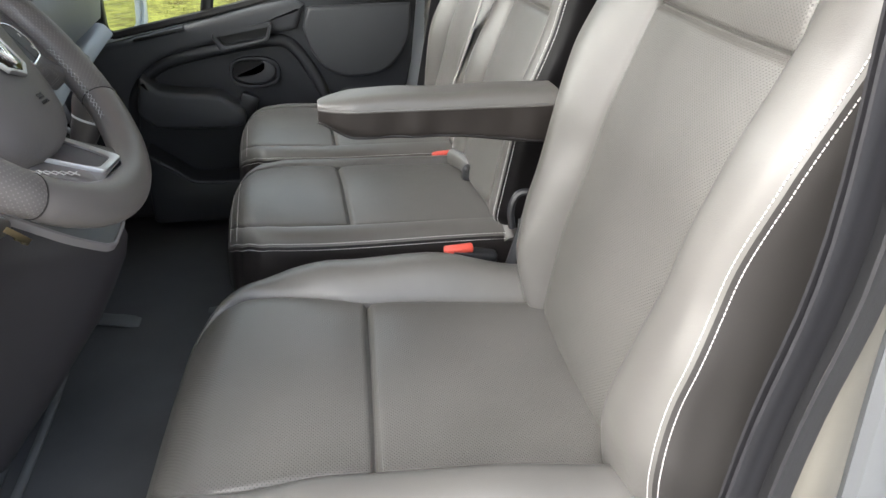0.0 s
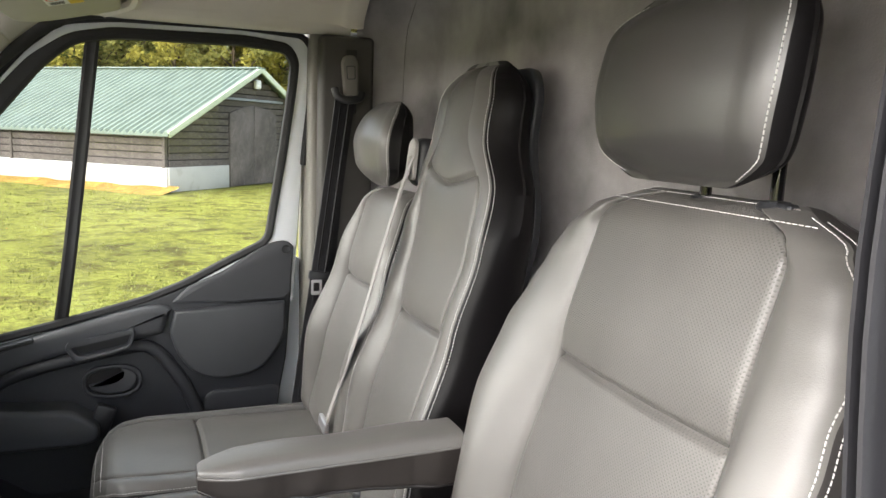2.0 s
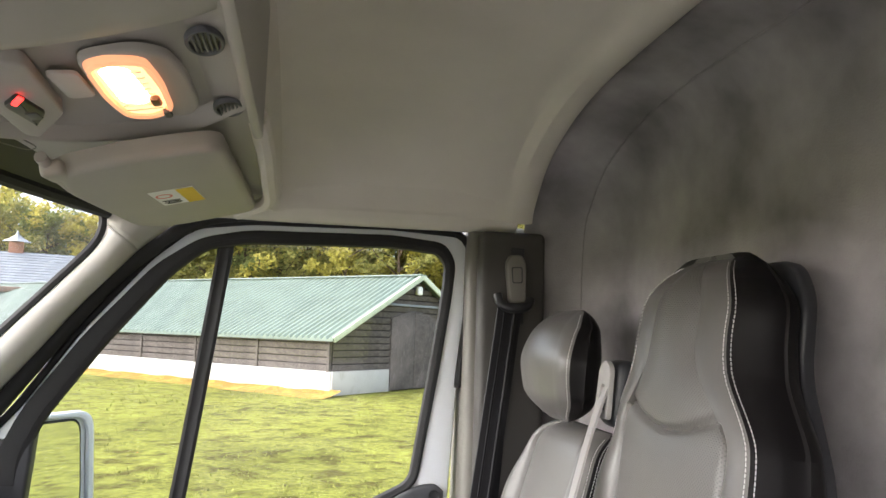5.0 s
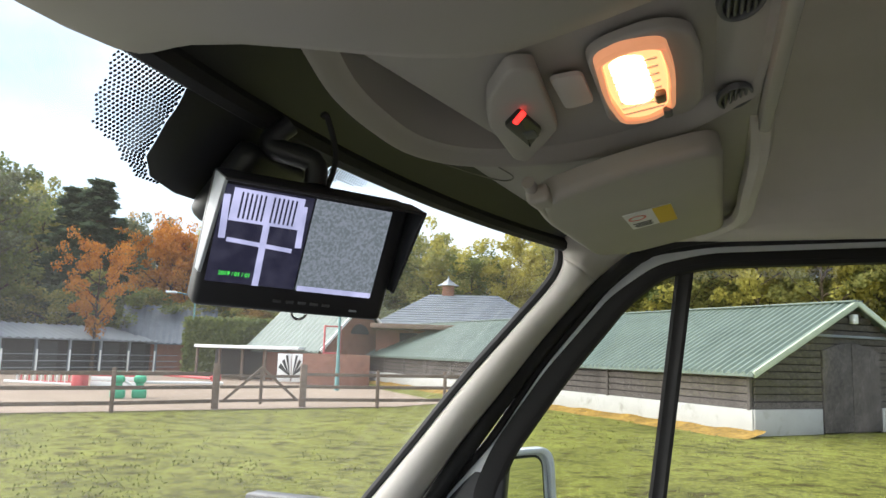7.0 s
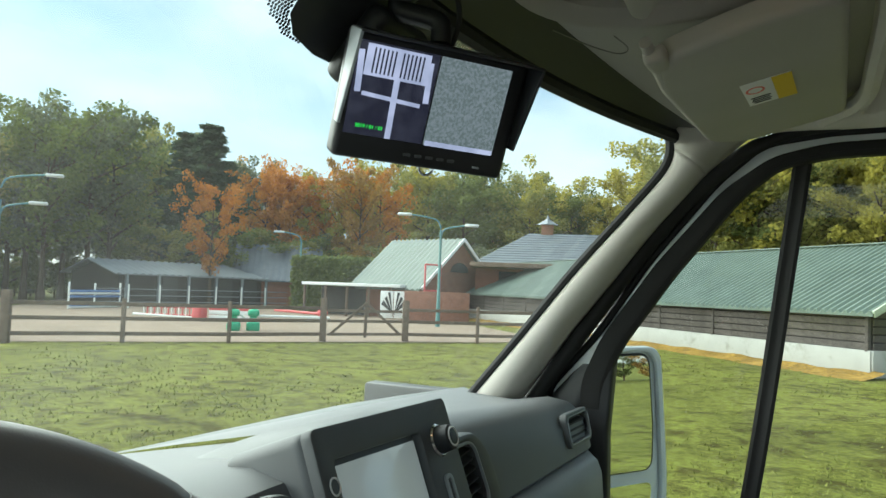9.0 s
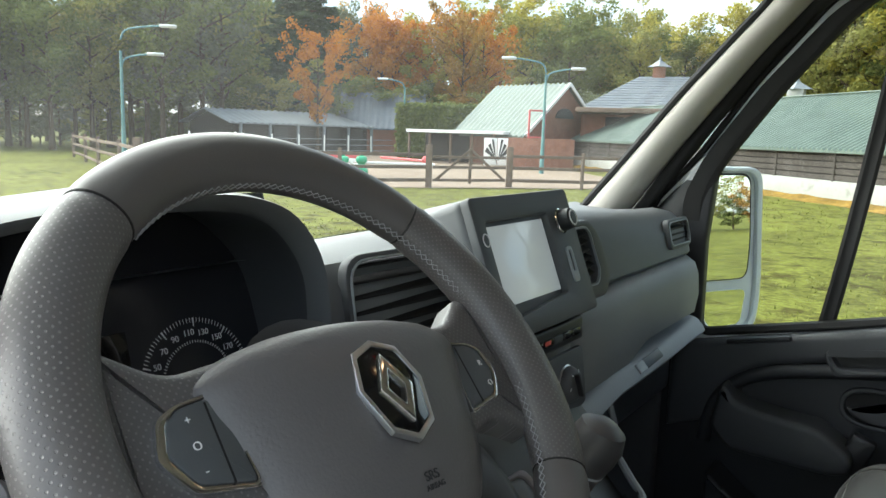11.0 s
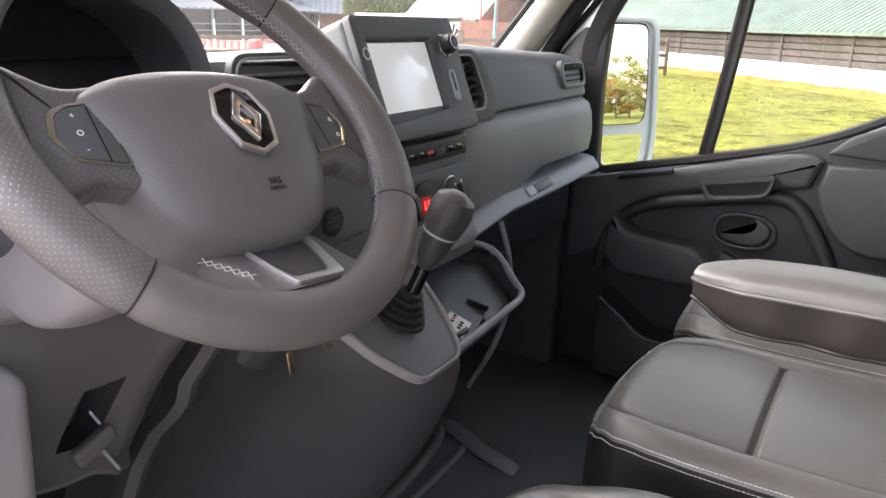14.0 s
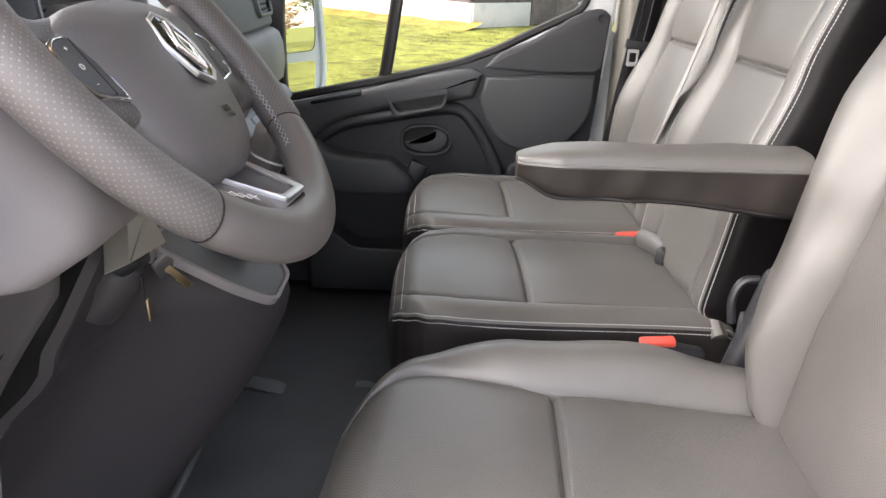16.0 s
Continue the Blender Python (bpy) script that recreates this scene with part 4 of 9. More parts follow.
    belt = thing("lap_belt", "grey seat belt buckled across the bench", "seat belt", (0.45, 1.65, 0.4))
    bm = bmesh.new()
    strap(bm, arc_points([(0.562, 1.622, 1.0), (0.53, 1.615, 0.92), (0.485, 1.59, 0.80), (0.455, 1.63, 0.64), (0.425, 1.70, 0.47), (0.415, 1.735, 0.40)], 6), 0.043, (0.25, 1, 0))
    part("webbing", bm, BELT_GREY, belt)
    part("tongue", boxed((0.012, 0.058, 0.028), pose(0.41, 1.742, 0.392, 8, 0, 0), 0.004), SATIN, belt)
    bm = bmesh.new()
    tube(bm, arc_points([(0.400, 1.565, 0.352), (0.412, 1.52, 0.356), (0.422, 1.46, 0.355), (0.43, 1.37, 0.350), (0.432, 1.29, 0.340), (0.440, 1.235, 0.305)], 5), 0.015, 12, flat=1.3)
    part("rolled_strand", bm, LEATHER, belt, "rolled grey belt on the middle cushion")
    bm = bmesh.new()
    tube(bm, arc_points([(0.408, 1.528, 0.372), (0.420, 1.46, 0.3725), (0.428, 1.37, 0.367)], 5), 0.0025, 6)
    part("belt_fold", bm, BLACK_LEATHER, belt)
    part("slider", boxed((0.050, 0.026, 0.038), pose(0.422, 1.462, 0.355, 0, 0, 10), 0.012, 4), PLASTIC_BLACK, belt)
    for x, y, z, a in ((0.303, 1.182, 0.330, -4), (0.375, 1.660, 0.328, -8)):
        bk = thing("belt_buckle", "black belt buckle with a red release button", "buckle", (x, y, z), group="belt buckles on the seats")
        part("body", boxed((0.085, 0.027, 0.020), pose(x + 0.052, y, z - 0.017, 0, 8, a), 0.007, 3), PLASTIC_BLACK, bk)
        part("button", boxed((0.052, 0.020, 0.012), pose(x + 0.024, y, z - 0.004, 0, -6, a), 0.004, 3), RED, bk, "red release button")


front_chair()
bench()


# ---- steering wheel ----
WC = Vector((-0.2435, 0.816, 0.762))
WM = frame_of(WC, Vector((0, 1, 0)), Vector((-0.66, 0, 0.74)))


def steering_wheel():
    wheel = thing("steering_wheel", "black leather steering wheel with perforated grips and chrome trim", "steering wheel", WC)
    RR = 0.1845
    TH, TV = 0.0226, 0.0185
    TURN = -5.5
    HM = WM @ pose(0, 0, 0, 0, 0, TURN)

    def on_rim(a, b, f=1.0):
        e = Vector((math.cos(a), math.sin(a), 0))
        return WM @ (e * (RR + TH * f * math.cos(b)) + Vector((0, 0, TV * f * math.sin(b))))

    def rim(a0, a1, mat, name, swell=0.0):
        """One leather section of the rim, sunk a little at its two seams."""
        n = max(4, int(abs(a1 - a0) / 2.5))
        bm = bmesh.new()
        uv = bm.loops.layers.uv.new("UVMap")
        rows = []
        for i in range(n + 1):
            t = i / n
            edge = min(t, 1 - t) * n
            f = 1 - 0.06 * math.exp(-(edge / 0.45) ** 2) + 0.05 * swell * math.sin(t * math.pi)
            rows.append([bm.verts.new(on_rim(radians(a0 + (a1 - a0) * t), k * math.tau / 28, f)) for k in range(28)])
        for i in range(n):
            for k in range(28):
                k1 = (k + 1) % 28
                fc = bm.faces.new((rows[i][k], rows[i][k1], rows[i + 1][k1], rows[i + 1][k]))
                for lp, (ii, kk) in zip(fc.loops, ((i, k), (i, k + 1), (i + 1, k + 1), (i + 1, k))):
                    lp[uv].uv = (radians(a0 + (a1 - a0) * ii / n) * RR, kk * 0.1335 / 28)
        return part(name, bm, mat, wheel)
    rim(39, 128, WHEEL_LEATHER, "rim_top")
    rim(128, 219, WHEEL_PERF, "rim_grip", 1.0)
    rim(219, 321, WHEEL_LEATHER, "rim_bottom")
    rim(321, 399, WHEEL_PERF, "rim_grip", 1.0)
    # crossed white thread on the inner side of the rim
    bm = bmesh.new()
    for a0, a1 in ((8, 127), (307, 344)):
        n = int((a1 - a0) * radians(1) * (RR - TH) / 0.0062)
        for sgn in (0, 1):
            pts = [on_rim(radians(a0 + (a1 - a0) * i / n), math.pi - 0.12 + (0.13 if i % 2 == sgn else -0.13), 1.025) for i in range(n + 1)]
            tube(bm, pts, 0.0005, 5)
    part("stitching", bm, WHEEL_THREAD, wheel, "white crossed stitching on the rim")["kind"] = "stuff"
    # dark seams across the rim
    for a in (39, 128, 219, 321):
        bm = bmesh.new()
        tube(bm, [on_rim(radians(a), k * math.tau / 28, 0.945) for k in range(28)], 0.0009, 5, closed=True)
        part("rim_seam", bm, BLACK_LEATHER, wheel)
    # airbag cover: a domed shield
    half = [(0.0, 0.049), (0.05, 0.046), (0.092, 0.037), (0.115, 0.022), (0.113, 0.006), (0.101, -0.03), (0.091, -0.070), (0.070, -0.100), (0.034, -0.114), (0.0, -0.117)]
    out = round_outline(half + [(-x, y) for x, y in reversed(half[1:-1])], 0.03, 4)
    rows = []
    for f, h in ((1.0, -0.045), (1.0, -0.010), (0.993, -0.003), (0.972, 0.003), (0.93, 0.008), (0.82, 0.0150), (0.66, 0.0200), (0.45, 0.0230), (0.2, 0.0242), (0.05, 0.0244)):
        rows.append([HM @ Vector((x * f, y * f, h - 0.006 + 0.006 * (y * f) / 0.1)) for x, y in out])
    bm = bmesh.new()
    rows_mesh(bm, rows, wrap=True, cap=True)
    cover = part("airbag_cover", bm, PLASTIC_WHEEL, wheel)
    # badge: dark shield with a bright diamond
    b0 = HM @ pose(0.0085, -0.0135, 0.0165, -3, 0, 0)
    shield = [(0, 0.0365), (0.020, 0.029), (0.029, 0.004), (0.019, -0.027), (0, -0.0365), (-0.019, -0.027), (-0.029, 0.004), (-0.020, 0.029)]
    part("badge", prism(round_outline([(x * 0.88, y * 0.88) for x, y in shield], 0.003), 0.004, b0, 0.0012), GLOSS_BLACK, cover, "gloss black badge plate")
    part("badge_rim", ring_prism(shield, [(x * 0.87, y * 0.87) for x, y in shield], 0.0045, b0, 0.001), SATIN, cover)
    dm = [(0, 0.0245), (0.0145, 0), (0, -0.0245), (-0.0145, 0)]
    bm = ring_prism(dm, [(x * 0.52, y * 0.52) for x, y in dm], 0.0035, b0 @ pose(0, 0, 0.004), 0.0012)
    part("diamond", bm, CHROME, cover, "bright metal diamond shape")
    lettering("airbag_word", "SRS", 0.0085, HM @ pose(0.012, -0.070, 0.0128, 6, 0, 0), PLASTIC_BLACK, cover)
    lettering("airbag_word", "AIRBAG", 0.0050, HM @ pose(0.012, -0.0765, 0.0122, 6, 0, 0), PLASTIC_BLACK, cover)
    for sx in (-1, 1):
        part("horn_mark", ring_prism(ellipse(0, 0, 0.0045, 0.0030, 14), ellipse(0, 0, 0.0036, 0.0022, 14), 0.0004, HM @ pose(0.072 * sx, 0.013, 0.0118), 0), PLASTIC_BLACK, cover)
    # side spokes with switch pads
    for sx in (-1, 1):
        o = [(0.075 * sx, 0.040), (0.12 * sx, 0.034), (0.160 * sx, 0.062), (0.176 * sx, 0.0), (0.164 * sx, -0.070), (0.12 * sx, -0.046), (0.08 * sx, -0.058)]
        pad = [(0.100 * sx, 0.015), (0.124 * sx, 0.012), (0.1335 * sx, 0.006), (0.1385 * sx, -0.012), (0.128 * sx, -0.030), (0.095 * sx, -0.037)]
        big = [(0.098 * sx, 0.0185), (0.126 * sx, 0.0145), (0.1385 * sx, 0.0085), (0.1445 * sx, -0.013), (0.131 * sx, -0.0338), (0.093 * sx, -0.0405)]
        if sx < 0:
            for lst in (o, pad, big):
                lst.reverse()
        part("spoke", prism(round_outline(o, 0.014), 0.026, HM @ pose(0, 0, -0.028), 0.010, 4), SPOKE_PERF, wheel)
        part("switch_pad", prism(round_outline(pad, 0.004), 0.006, HM @ pose(0, 0, -0.004), 0.002), PLASTIC, wheel)
        part("switch_seam", boxed((0.0012, 0.046, 0.001), HM @ pose(0.109 * sx, -0.011, 0.0018), 0), RUBBER, wheel)
        part("switch_rim", ring_prism(round_outline(big, 0.005), round_outline(pad, 0.004), 0.0055, HM @ pose(0, 0, -0.004), 0.0012), CHROME, wheel, "chrome rim of the switch pad")
        marks = (("+", 0.004), ("O", -0.0105), ("-", -0.024)) if sx < 0 else (("R", -0.005), ("O", -0.022))
        for ch, yy in marks:
            lettering("switch_mark", ch, 0.0065, HM @ pose((0.128 if sx > 0 else 0.122) * sx, yy, 0.0024), PRINT, wheel)
    # lower spoke with a bright U
    low = HM @ pose(0, -0.13, -0.011, -32, 0, 0)
    o = soft([(-0.050, 0.040), (-0.046, 0.012), (-0.042, -0.012), (-0.046, -0.030), (-0.062, -0.044)], 4) + soft([(0.088, -0.044), (0.072, -0.030), (0.066, -0.010), (0.064, 0.012), (0.062, 0.040)], 4)
    part("spoke", prism(o, 0.022, low @ pose(0, 0, -0.022), 0.006, 3), WHEEL_LEATHER, wheel)
    o1 = round_outline([(-0.025, 0.030), (-0.021, -0.012), (-0.017, -0.036), (0.034, -0.0375), (0.041, -0.010), (0.051, 0.030)], 0.006)
    i1 = round_outline([(-0.0228, 0.0301), (-0.019, -0.012), (-0.0145, -0.0285), (0.0215, -0.0295), (0.030, -0.010), (0.040, 0.0301)], 0.005)
    part("spoke_trim", ring_prism(o1, i1, 0.005, low @ pose(0, 0, -0.0005), 0.0012), SATIN, wheel, "satin metal U on the lower spoke")
    part("spoke_insert", prism(i1, 0.0025, low @ pose(0, 0, -0.0005), 0.0005), PLASTIC_KNEE, wheel)
    # crossed thread at the foot of the lower spoke
    bm = bmesh.new()
    for sgn in (0, 1):
        tube(bm, [low @ (Vector((-0.068, 0.016, 0.005)) + 0.0068 * i * Vector((0.55, -0.835, 0)) + (0.0042 if i % 2 == sgn else -0.0042) * Vector((0.835, 0.55, 0))) for i in range(7)], 0.0006, 5)
    part("stitching", bm, THREAD, wheel, "white crossed stitching beside the lower spoke")["kind"] = "stuff"
    part("hub", lathe([(0.05, -0.11), (0.055, -0.05), (0.07, -0.03), (0.05, -0.025)], WM), PLASTIC_BLACK, wheel)


PLASTIC_WHEEL = material("wheel_cover_plastic", (0.135, 0.126, 0.127), 0.42, grain=0.0009, grain_scale=420, vary=0.05, bump=0.45)
steering_wheel()


# ---- dashboard ----
DASH = thing("dashboard", "dark grey moulded plastic dashboard with vents, switches and glovebox", "dashboard", (-0.6, MID, 0.3))


def vent(y0, y1, z0, z1, x, yaw=0.0, slats=5, tilt=10):
    """An air outlet: a framed opening with slats."""
    cy, cz, w, h = (y0 + y1) / 2, (z0 + z1) / 2, (y1 - y0) / 2, (z1 - z0) / 2
    m = Matrix.Translation((x, cy, cz)) @ Matrix.Rotation(radians(yaw), 4, "Z") @ frame_of((0, 0, 0), (0, 1, 0), (-math.sin(radians(tilt)), 0, 1))
    o = round_outline([(-w, -h), (w, -h), (w, h), (-w, h)], min(w, h) * 0.55)
    i = [(a * (1 - 0.008 / w), b * (1 - 0.008 / h)) for a, b in o]
    v = part("air_vent", ring_prism(o, i, 0.012, m, 0.003), PLASTIC, DASH)
    part("vent_back", prism(i, 0.001, m @ pose(0, 0, -0.012), 0), RUBBER, v)
    edge = [(a * (1 + 0.003 / w), b * (1 + 0.003 / h)) for a, b in i]
    part("vent_ring", ring_prism(edge, i, 0.0135, m, 0.001), PLASTIC_LIGHT, v, "pale ring round the outlet")
    for k in range(slats):
        yy = -h + 2 * h * (k + 0.7) / (slats + 0.4)
        half = w * (1 - 0.35 * abs(yy / h) ** 3) - 0.008
        part("slat", boxed((2 * half, 0.0035, 0.014), m @ pose(0, yy, -0.001, 25, 0, 0), 0.001), RUBBER, v)


PLASTIC_LIP = material("grey_lip_plastic", (0.27, 0.285, 0.30), 0.5, grain=0.0004, grain_scale=700, vary=0.05)


def dash_shell():
    # passenger pad
    def pad(y):
        t = smooth01(y, 1.45, 2.12)
        top = 0.808 - 0.030 * t - 0.03 * smooth01(y, 2.085, 2.14)
        back = -0.02 * smooth01(y, 2.09, 2.14)
        return [(-1.02, 0.70), (-0.85, 0.74), (-0.70, 0.772), (-0.56, top - 0.012), (-0.49, top), (-0.458, top - 0.004), (-0.440 + back, top - 0.016), (-0.430 + back, top - 0.036), (-0.422 + back, 0.74), (-0.412 + back, 0.70), (-0.409 + back, 0.688), (-0.414 + back, 0.681), (-0.432 + back, 0.678)]
    rows = [[(x, y, z) for x, z in pad(y)] for y in (1.47, 1.55, 1.65, 1.75, 1.85, 1.95, 2.02, 2.07, 2.10, 2.115, 2.128)]
    bm = bmesh.new()
    rows_mesh(bm, rows)
    bm.faces.new([bm.verts.new(p) for p in rows[-1]])
    part("passenger_pad", bm, PLASTIC_SOFT, DASH)
    # glovebox face
    rows = []
    for y in (1.47, 1.50, 1.54, 1.65, 1.70, 1.74, 1.78, 1.82, 1.86, 1.95, 2.08, 2.12, 2.135):
        e = -0.03 * (1 - smooth01(y, 1.46, 1.54)) - 0.03 * smooth01(y, 2.08, 2.14)
        zb = 0.500 + 0.032 * smooth01(y, 1.70, 1.86)
        rows.append([(x + e, y, z) for x, z in ((-0.432, 0.680), (-0.405, 0.677), (-0.392, 0.668), (-0.383, 0.645), (-0.379, 0.60), (-0.385, 0.56), (-0.398, zb + 0.02), (-0.43, zb + 0.012))])
    bm = bmesh.new()
    rows_mesh(bm, rows)
    part("glovebox_lid", bm, PLASTIC_GLOVE, DASH)
    # pale shelf lip with a switch
    rows = []
    for y in (1.46, 1.50, 1.55, 1.6, 1.66, 1.75, 1.9, 2.03, 2.10, 2.14):
        zb = 0.500 + 0.022 * smooth01(y, 1.48, 1.68) + 0.010 * smooth01(y, 1.8, 2.12)
        rows.append([(x, y, zb + z) for x, z in ((-0.44, 0.006), (-0.405, 0.004), (-0.393, 0.0), (-0.380, -0.014), (-0.375, -0.024), (-0.379, -0.031), (-0.40, -0.034), (-0.47, -0.034))])
    bm = bmesh.new()
    rows_mesh(bm, rows)
    part("shelf_lip", bm, PLASTIC_LIP, DASH, "pale grey shelf lip below the glovebox")
    mm = frame_of((-0.3845, 1.79, 0.5145), (0, 1, 0.05), (-0.66, 0, 0.75))
    part("shelf_pocket", boxed((0.085, 0.020, 0.006), mm @ pose(0.035, 0, -0.001), 0.003), PLASTIC_BLACK, DASH)
    part("shelf_switch", boxed((0.036, 0.020, 0.010), mm @ pose(-0.030, 0, 0.000), 0.003), PLASTIC_LIGHT, DASH)
    part("shelf_underside", boxed((0.32, 0.66, 0.12), pose(-0.60, 1.80, 0.42), 0.02, 3), PLASTIC_BLACK, DASH)
    # driver side top, under and beside the hood
    rows = []
    for y, zt in ((0.40, 0.775), (0.46, 0.79), (0.52, 0.80), (0.58, 0.80), (0.8, 0.80), (0.96, 0.80), (1.05, 0.80), (1.2, 0.806), (1.35, 0.808), (1.47, 0.808)):
        rows.append([(-1.02, y, 0.70), (-0.85, y, 0.735), (-0.70, y, 0.765), (-0.56, y, zt - 0.008), (-0.49, y, zt), (-0.45, y, zt - 0.008), (-0.432, y, zt - 0.03), (-0.425, y, 0.74), (-0.415, y, 0.66), (-0.41, y, 0.58), (-0.42, y, 0.48)])
    bm = bmesh.new()
    rows_mesh(bm, rows, keep=lambda i, j: not (3 <= i <= 4 and j >= 4))
    part("driver_pad", bm, PLASTIC_SOFT, DASH)
    # cradle across the lower left with the switches
    rows = []
    for z, x in ((0.79, -0.405), (0.775, -0.372), (0.735, -0.362), (0.72, -0.366), (0.715, -0.372), (0.70, -0.362), (0.64, -0.358), (0.600, -0.358), (0.585, -0.364), (0.577, -0.376), (0.574, -0.42)):
        rows.append([(x + dx - (0.12 * smooth01(y, 0.57, 0.63) if z > 0.725 else 0), y, z + dz) for y, dx, dz in ((0.40, 0.03, 0), (0.47, 0.03, 0), (0.53, 0.012, 0), (0.56, 0.004, 0), (0.58, 0.0, -0.002), (0.60, -0.004, -0.002), (0.62, -0.008, -0.003), (0.64, -0.012, -0.004), (0.70, -0.03, -0.006), (0.76, -0.05, -0.006))])
    bm = bmesh.new()
    rows_mesh(bm, rows, keep=lambda i, j: not (i < 4 and j >= 5))
    part("switch_panel", bm, PLASTIC_WARM, DASH)


# base colour lifted for the haze reflected in the cover glass
DIAL = material("dark_dial_glass", (0.024, 0.025, 0.030), 0.22, vary=0.1)


def even(pts, n):
    """n points spread evenly along a smooth curve."""
    pts = arc_points([(0, a, b) for a, b in pts], 8)
    run = [0.0]
    for a, b in zip(pts, pts[1:]):
        run.append(run[-1] + (b - a).length)
    out, k = [], 0
    for i in range(n):
        s = run[-1] * i / (n - 1)
        while k < len(run) - 2 and run[k + 1] < s:
            k += 1
        out.append(pts[k].lerp(pts[k + 1], (s - run[k]) / max(1e-9, run[k + 1] - run[k])))
    return out


def instrument_cluster():
    outer = even([(0.648, 0.675), (0.626, 0.72), (0.611, 0.755), (0.598, 0.795), (0.598, 0.821), (0.609, 0.837), (0.630, 0.852), (0.665, 0.864), (0.71, 0.870), (0.775, 0.876), (0.83, 0.876), (0.875, 0.870), (0.915, 0.853), (0.945, 0.815), (0.958, 0.76), (0.962, 0.68)], 60)
    inner = even([(0.680, 0.672), (0.660, 0.708), (0.645, 0.738), (0.632, 0.771), (0.628, 0.795), (0.631, 0.818), (0.642, 0.836), (0.663, 0.848), (0.693, 0.854), (0.724, 0.857), (0.79, 0.860), (0.858, 0.857), (0.898, 0.846), (0.922, 0.828), (0.942, 0.80), (0.950, 0.765), (0.952, 0.675)], 60)
    mid = Vector((0, 0.785, 0.74))

    def ring(t, x, f=1.0, dz=0.0):
        """A curve between the hood's outer (0) and inner (1) edge."""
        out = []
        for a, b in zip(outer, inner):
            p = mid + (a.lerp(b, t) - mid) * f
            out.append((x, p.y, p.z + dz))
        return out
    rows = [ring(0, -0.66, 1.06, -0.06), ring(0, -0.56, 1.04, -0.015), ring(0, -0.47, 1.02), ring(0, -0.418, 1.005), ring(0.03, -0.405, 1.0), ring(0.12, -0.399), ring(0.35, -0.401), ring(0.75, -0.411), ring(0.94, -0.418), ring(1.0, -0.423)]
    bm = bmesh.new()
    rows_mesh(bm, rows)
    part("instrument_hood", bm, PLASTIC_SOFT, DASH)
    bm = bmesh.new()
    rows_mesh(bm, [ring(1.0, -0.423), ring(1.0, -0.45, 0.985), ring(1.0, -0.54, 0.97)])
    part("cowl", bm, DOOR_GREY, DASH)
    m = frame_of((-0.49, 0.79, 0.735), (0, 1, 0), (-0.30, 0, 1))
    face = part("dial_face", boxed((0.40, 0.30, 0.004), m @ pose(0, -0.02, 0), 0.001), DIAL, DASH, "black instrument face with white scales")
    # two dials with ticks and numbers
    for c0, words, a_from, a_to in ((-0.103, ("1", "2", "3", "4", "5", "6"), 208, 10), (0.082, ("10", "30", "50", "70", "90", "110", "130", "150", "170", "190"), 192, 12)):
        bm = bmesh.new()
        for k in range(51):
            a = radians(a_from + (a_to - a_from) * k / 50)
            big = k % 10 == 0
            r0, r1 = (0.0515 if not big else 0.048), 0.056
            c = Vector((c0, -0.036, 0.0026))
            e = Vector((math.cos(a), math.sin(a), 0))
            t = Vector((-e.y, e.x, 0)) * (0.0005 if not big else 0.001)
            bm.faces.new([bm.verts.new(m @ q) for q in (c + e * r0 - t * 0.4, c + e * r1 - t, c + e * r1 + t, c + e * r0 + t * 0.4)])
        for k in range(40):
            a = radians(a_from + (a_to - a_from) * k / 40)
            e = Vector((math.cos(a), math.sin(a), 0))
            t = Vector((-e.y, e.x, 0)) * 0.0004
            c = Vector((c0, -0.036, 0.0026))
            bm.faces.new([bm.verts.new(m @ q) for q in (c + e * 0.0335 - t, c + e * 0.036 - t, c + e * 0.036 + t, c + e * 0.0335 + t)])
        part("tick_scale", bm, PRINT, face)["kind"] = "stuff"
        for k, wd in enumerate(words):
            a = radians(a_from + (a_to - a_from) * (k + (0.35 if len(words) == 6 else 0)) / (len(words) - (0.5 if len(words) == 6 else 1)))
            lettering("dial_number", wd, 0.0105 if len(words) == 6 else 0.0078, m @ pose(c0 + 0.043 * math.cos(a), -0.036 + 0.043 * math.sin(a), 0.0028), PRINT, face)
    part("info_display", boxed((0.062, 0.08, 0.002), m @ pose(-0.010, -0.020, 0.003), 0.0005), GLOSS_BLACK, face)
    lettering("gear_letter", "N", 0.012, m @ pose(-0.012, -0.042, 0.0044), PRINT, face)
    part("display_line", boxed((0.05, 0.0006, 0.0004), m @ pose(-0.012, -0.032, 0.0042), 0), PRINT, face)


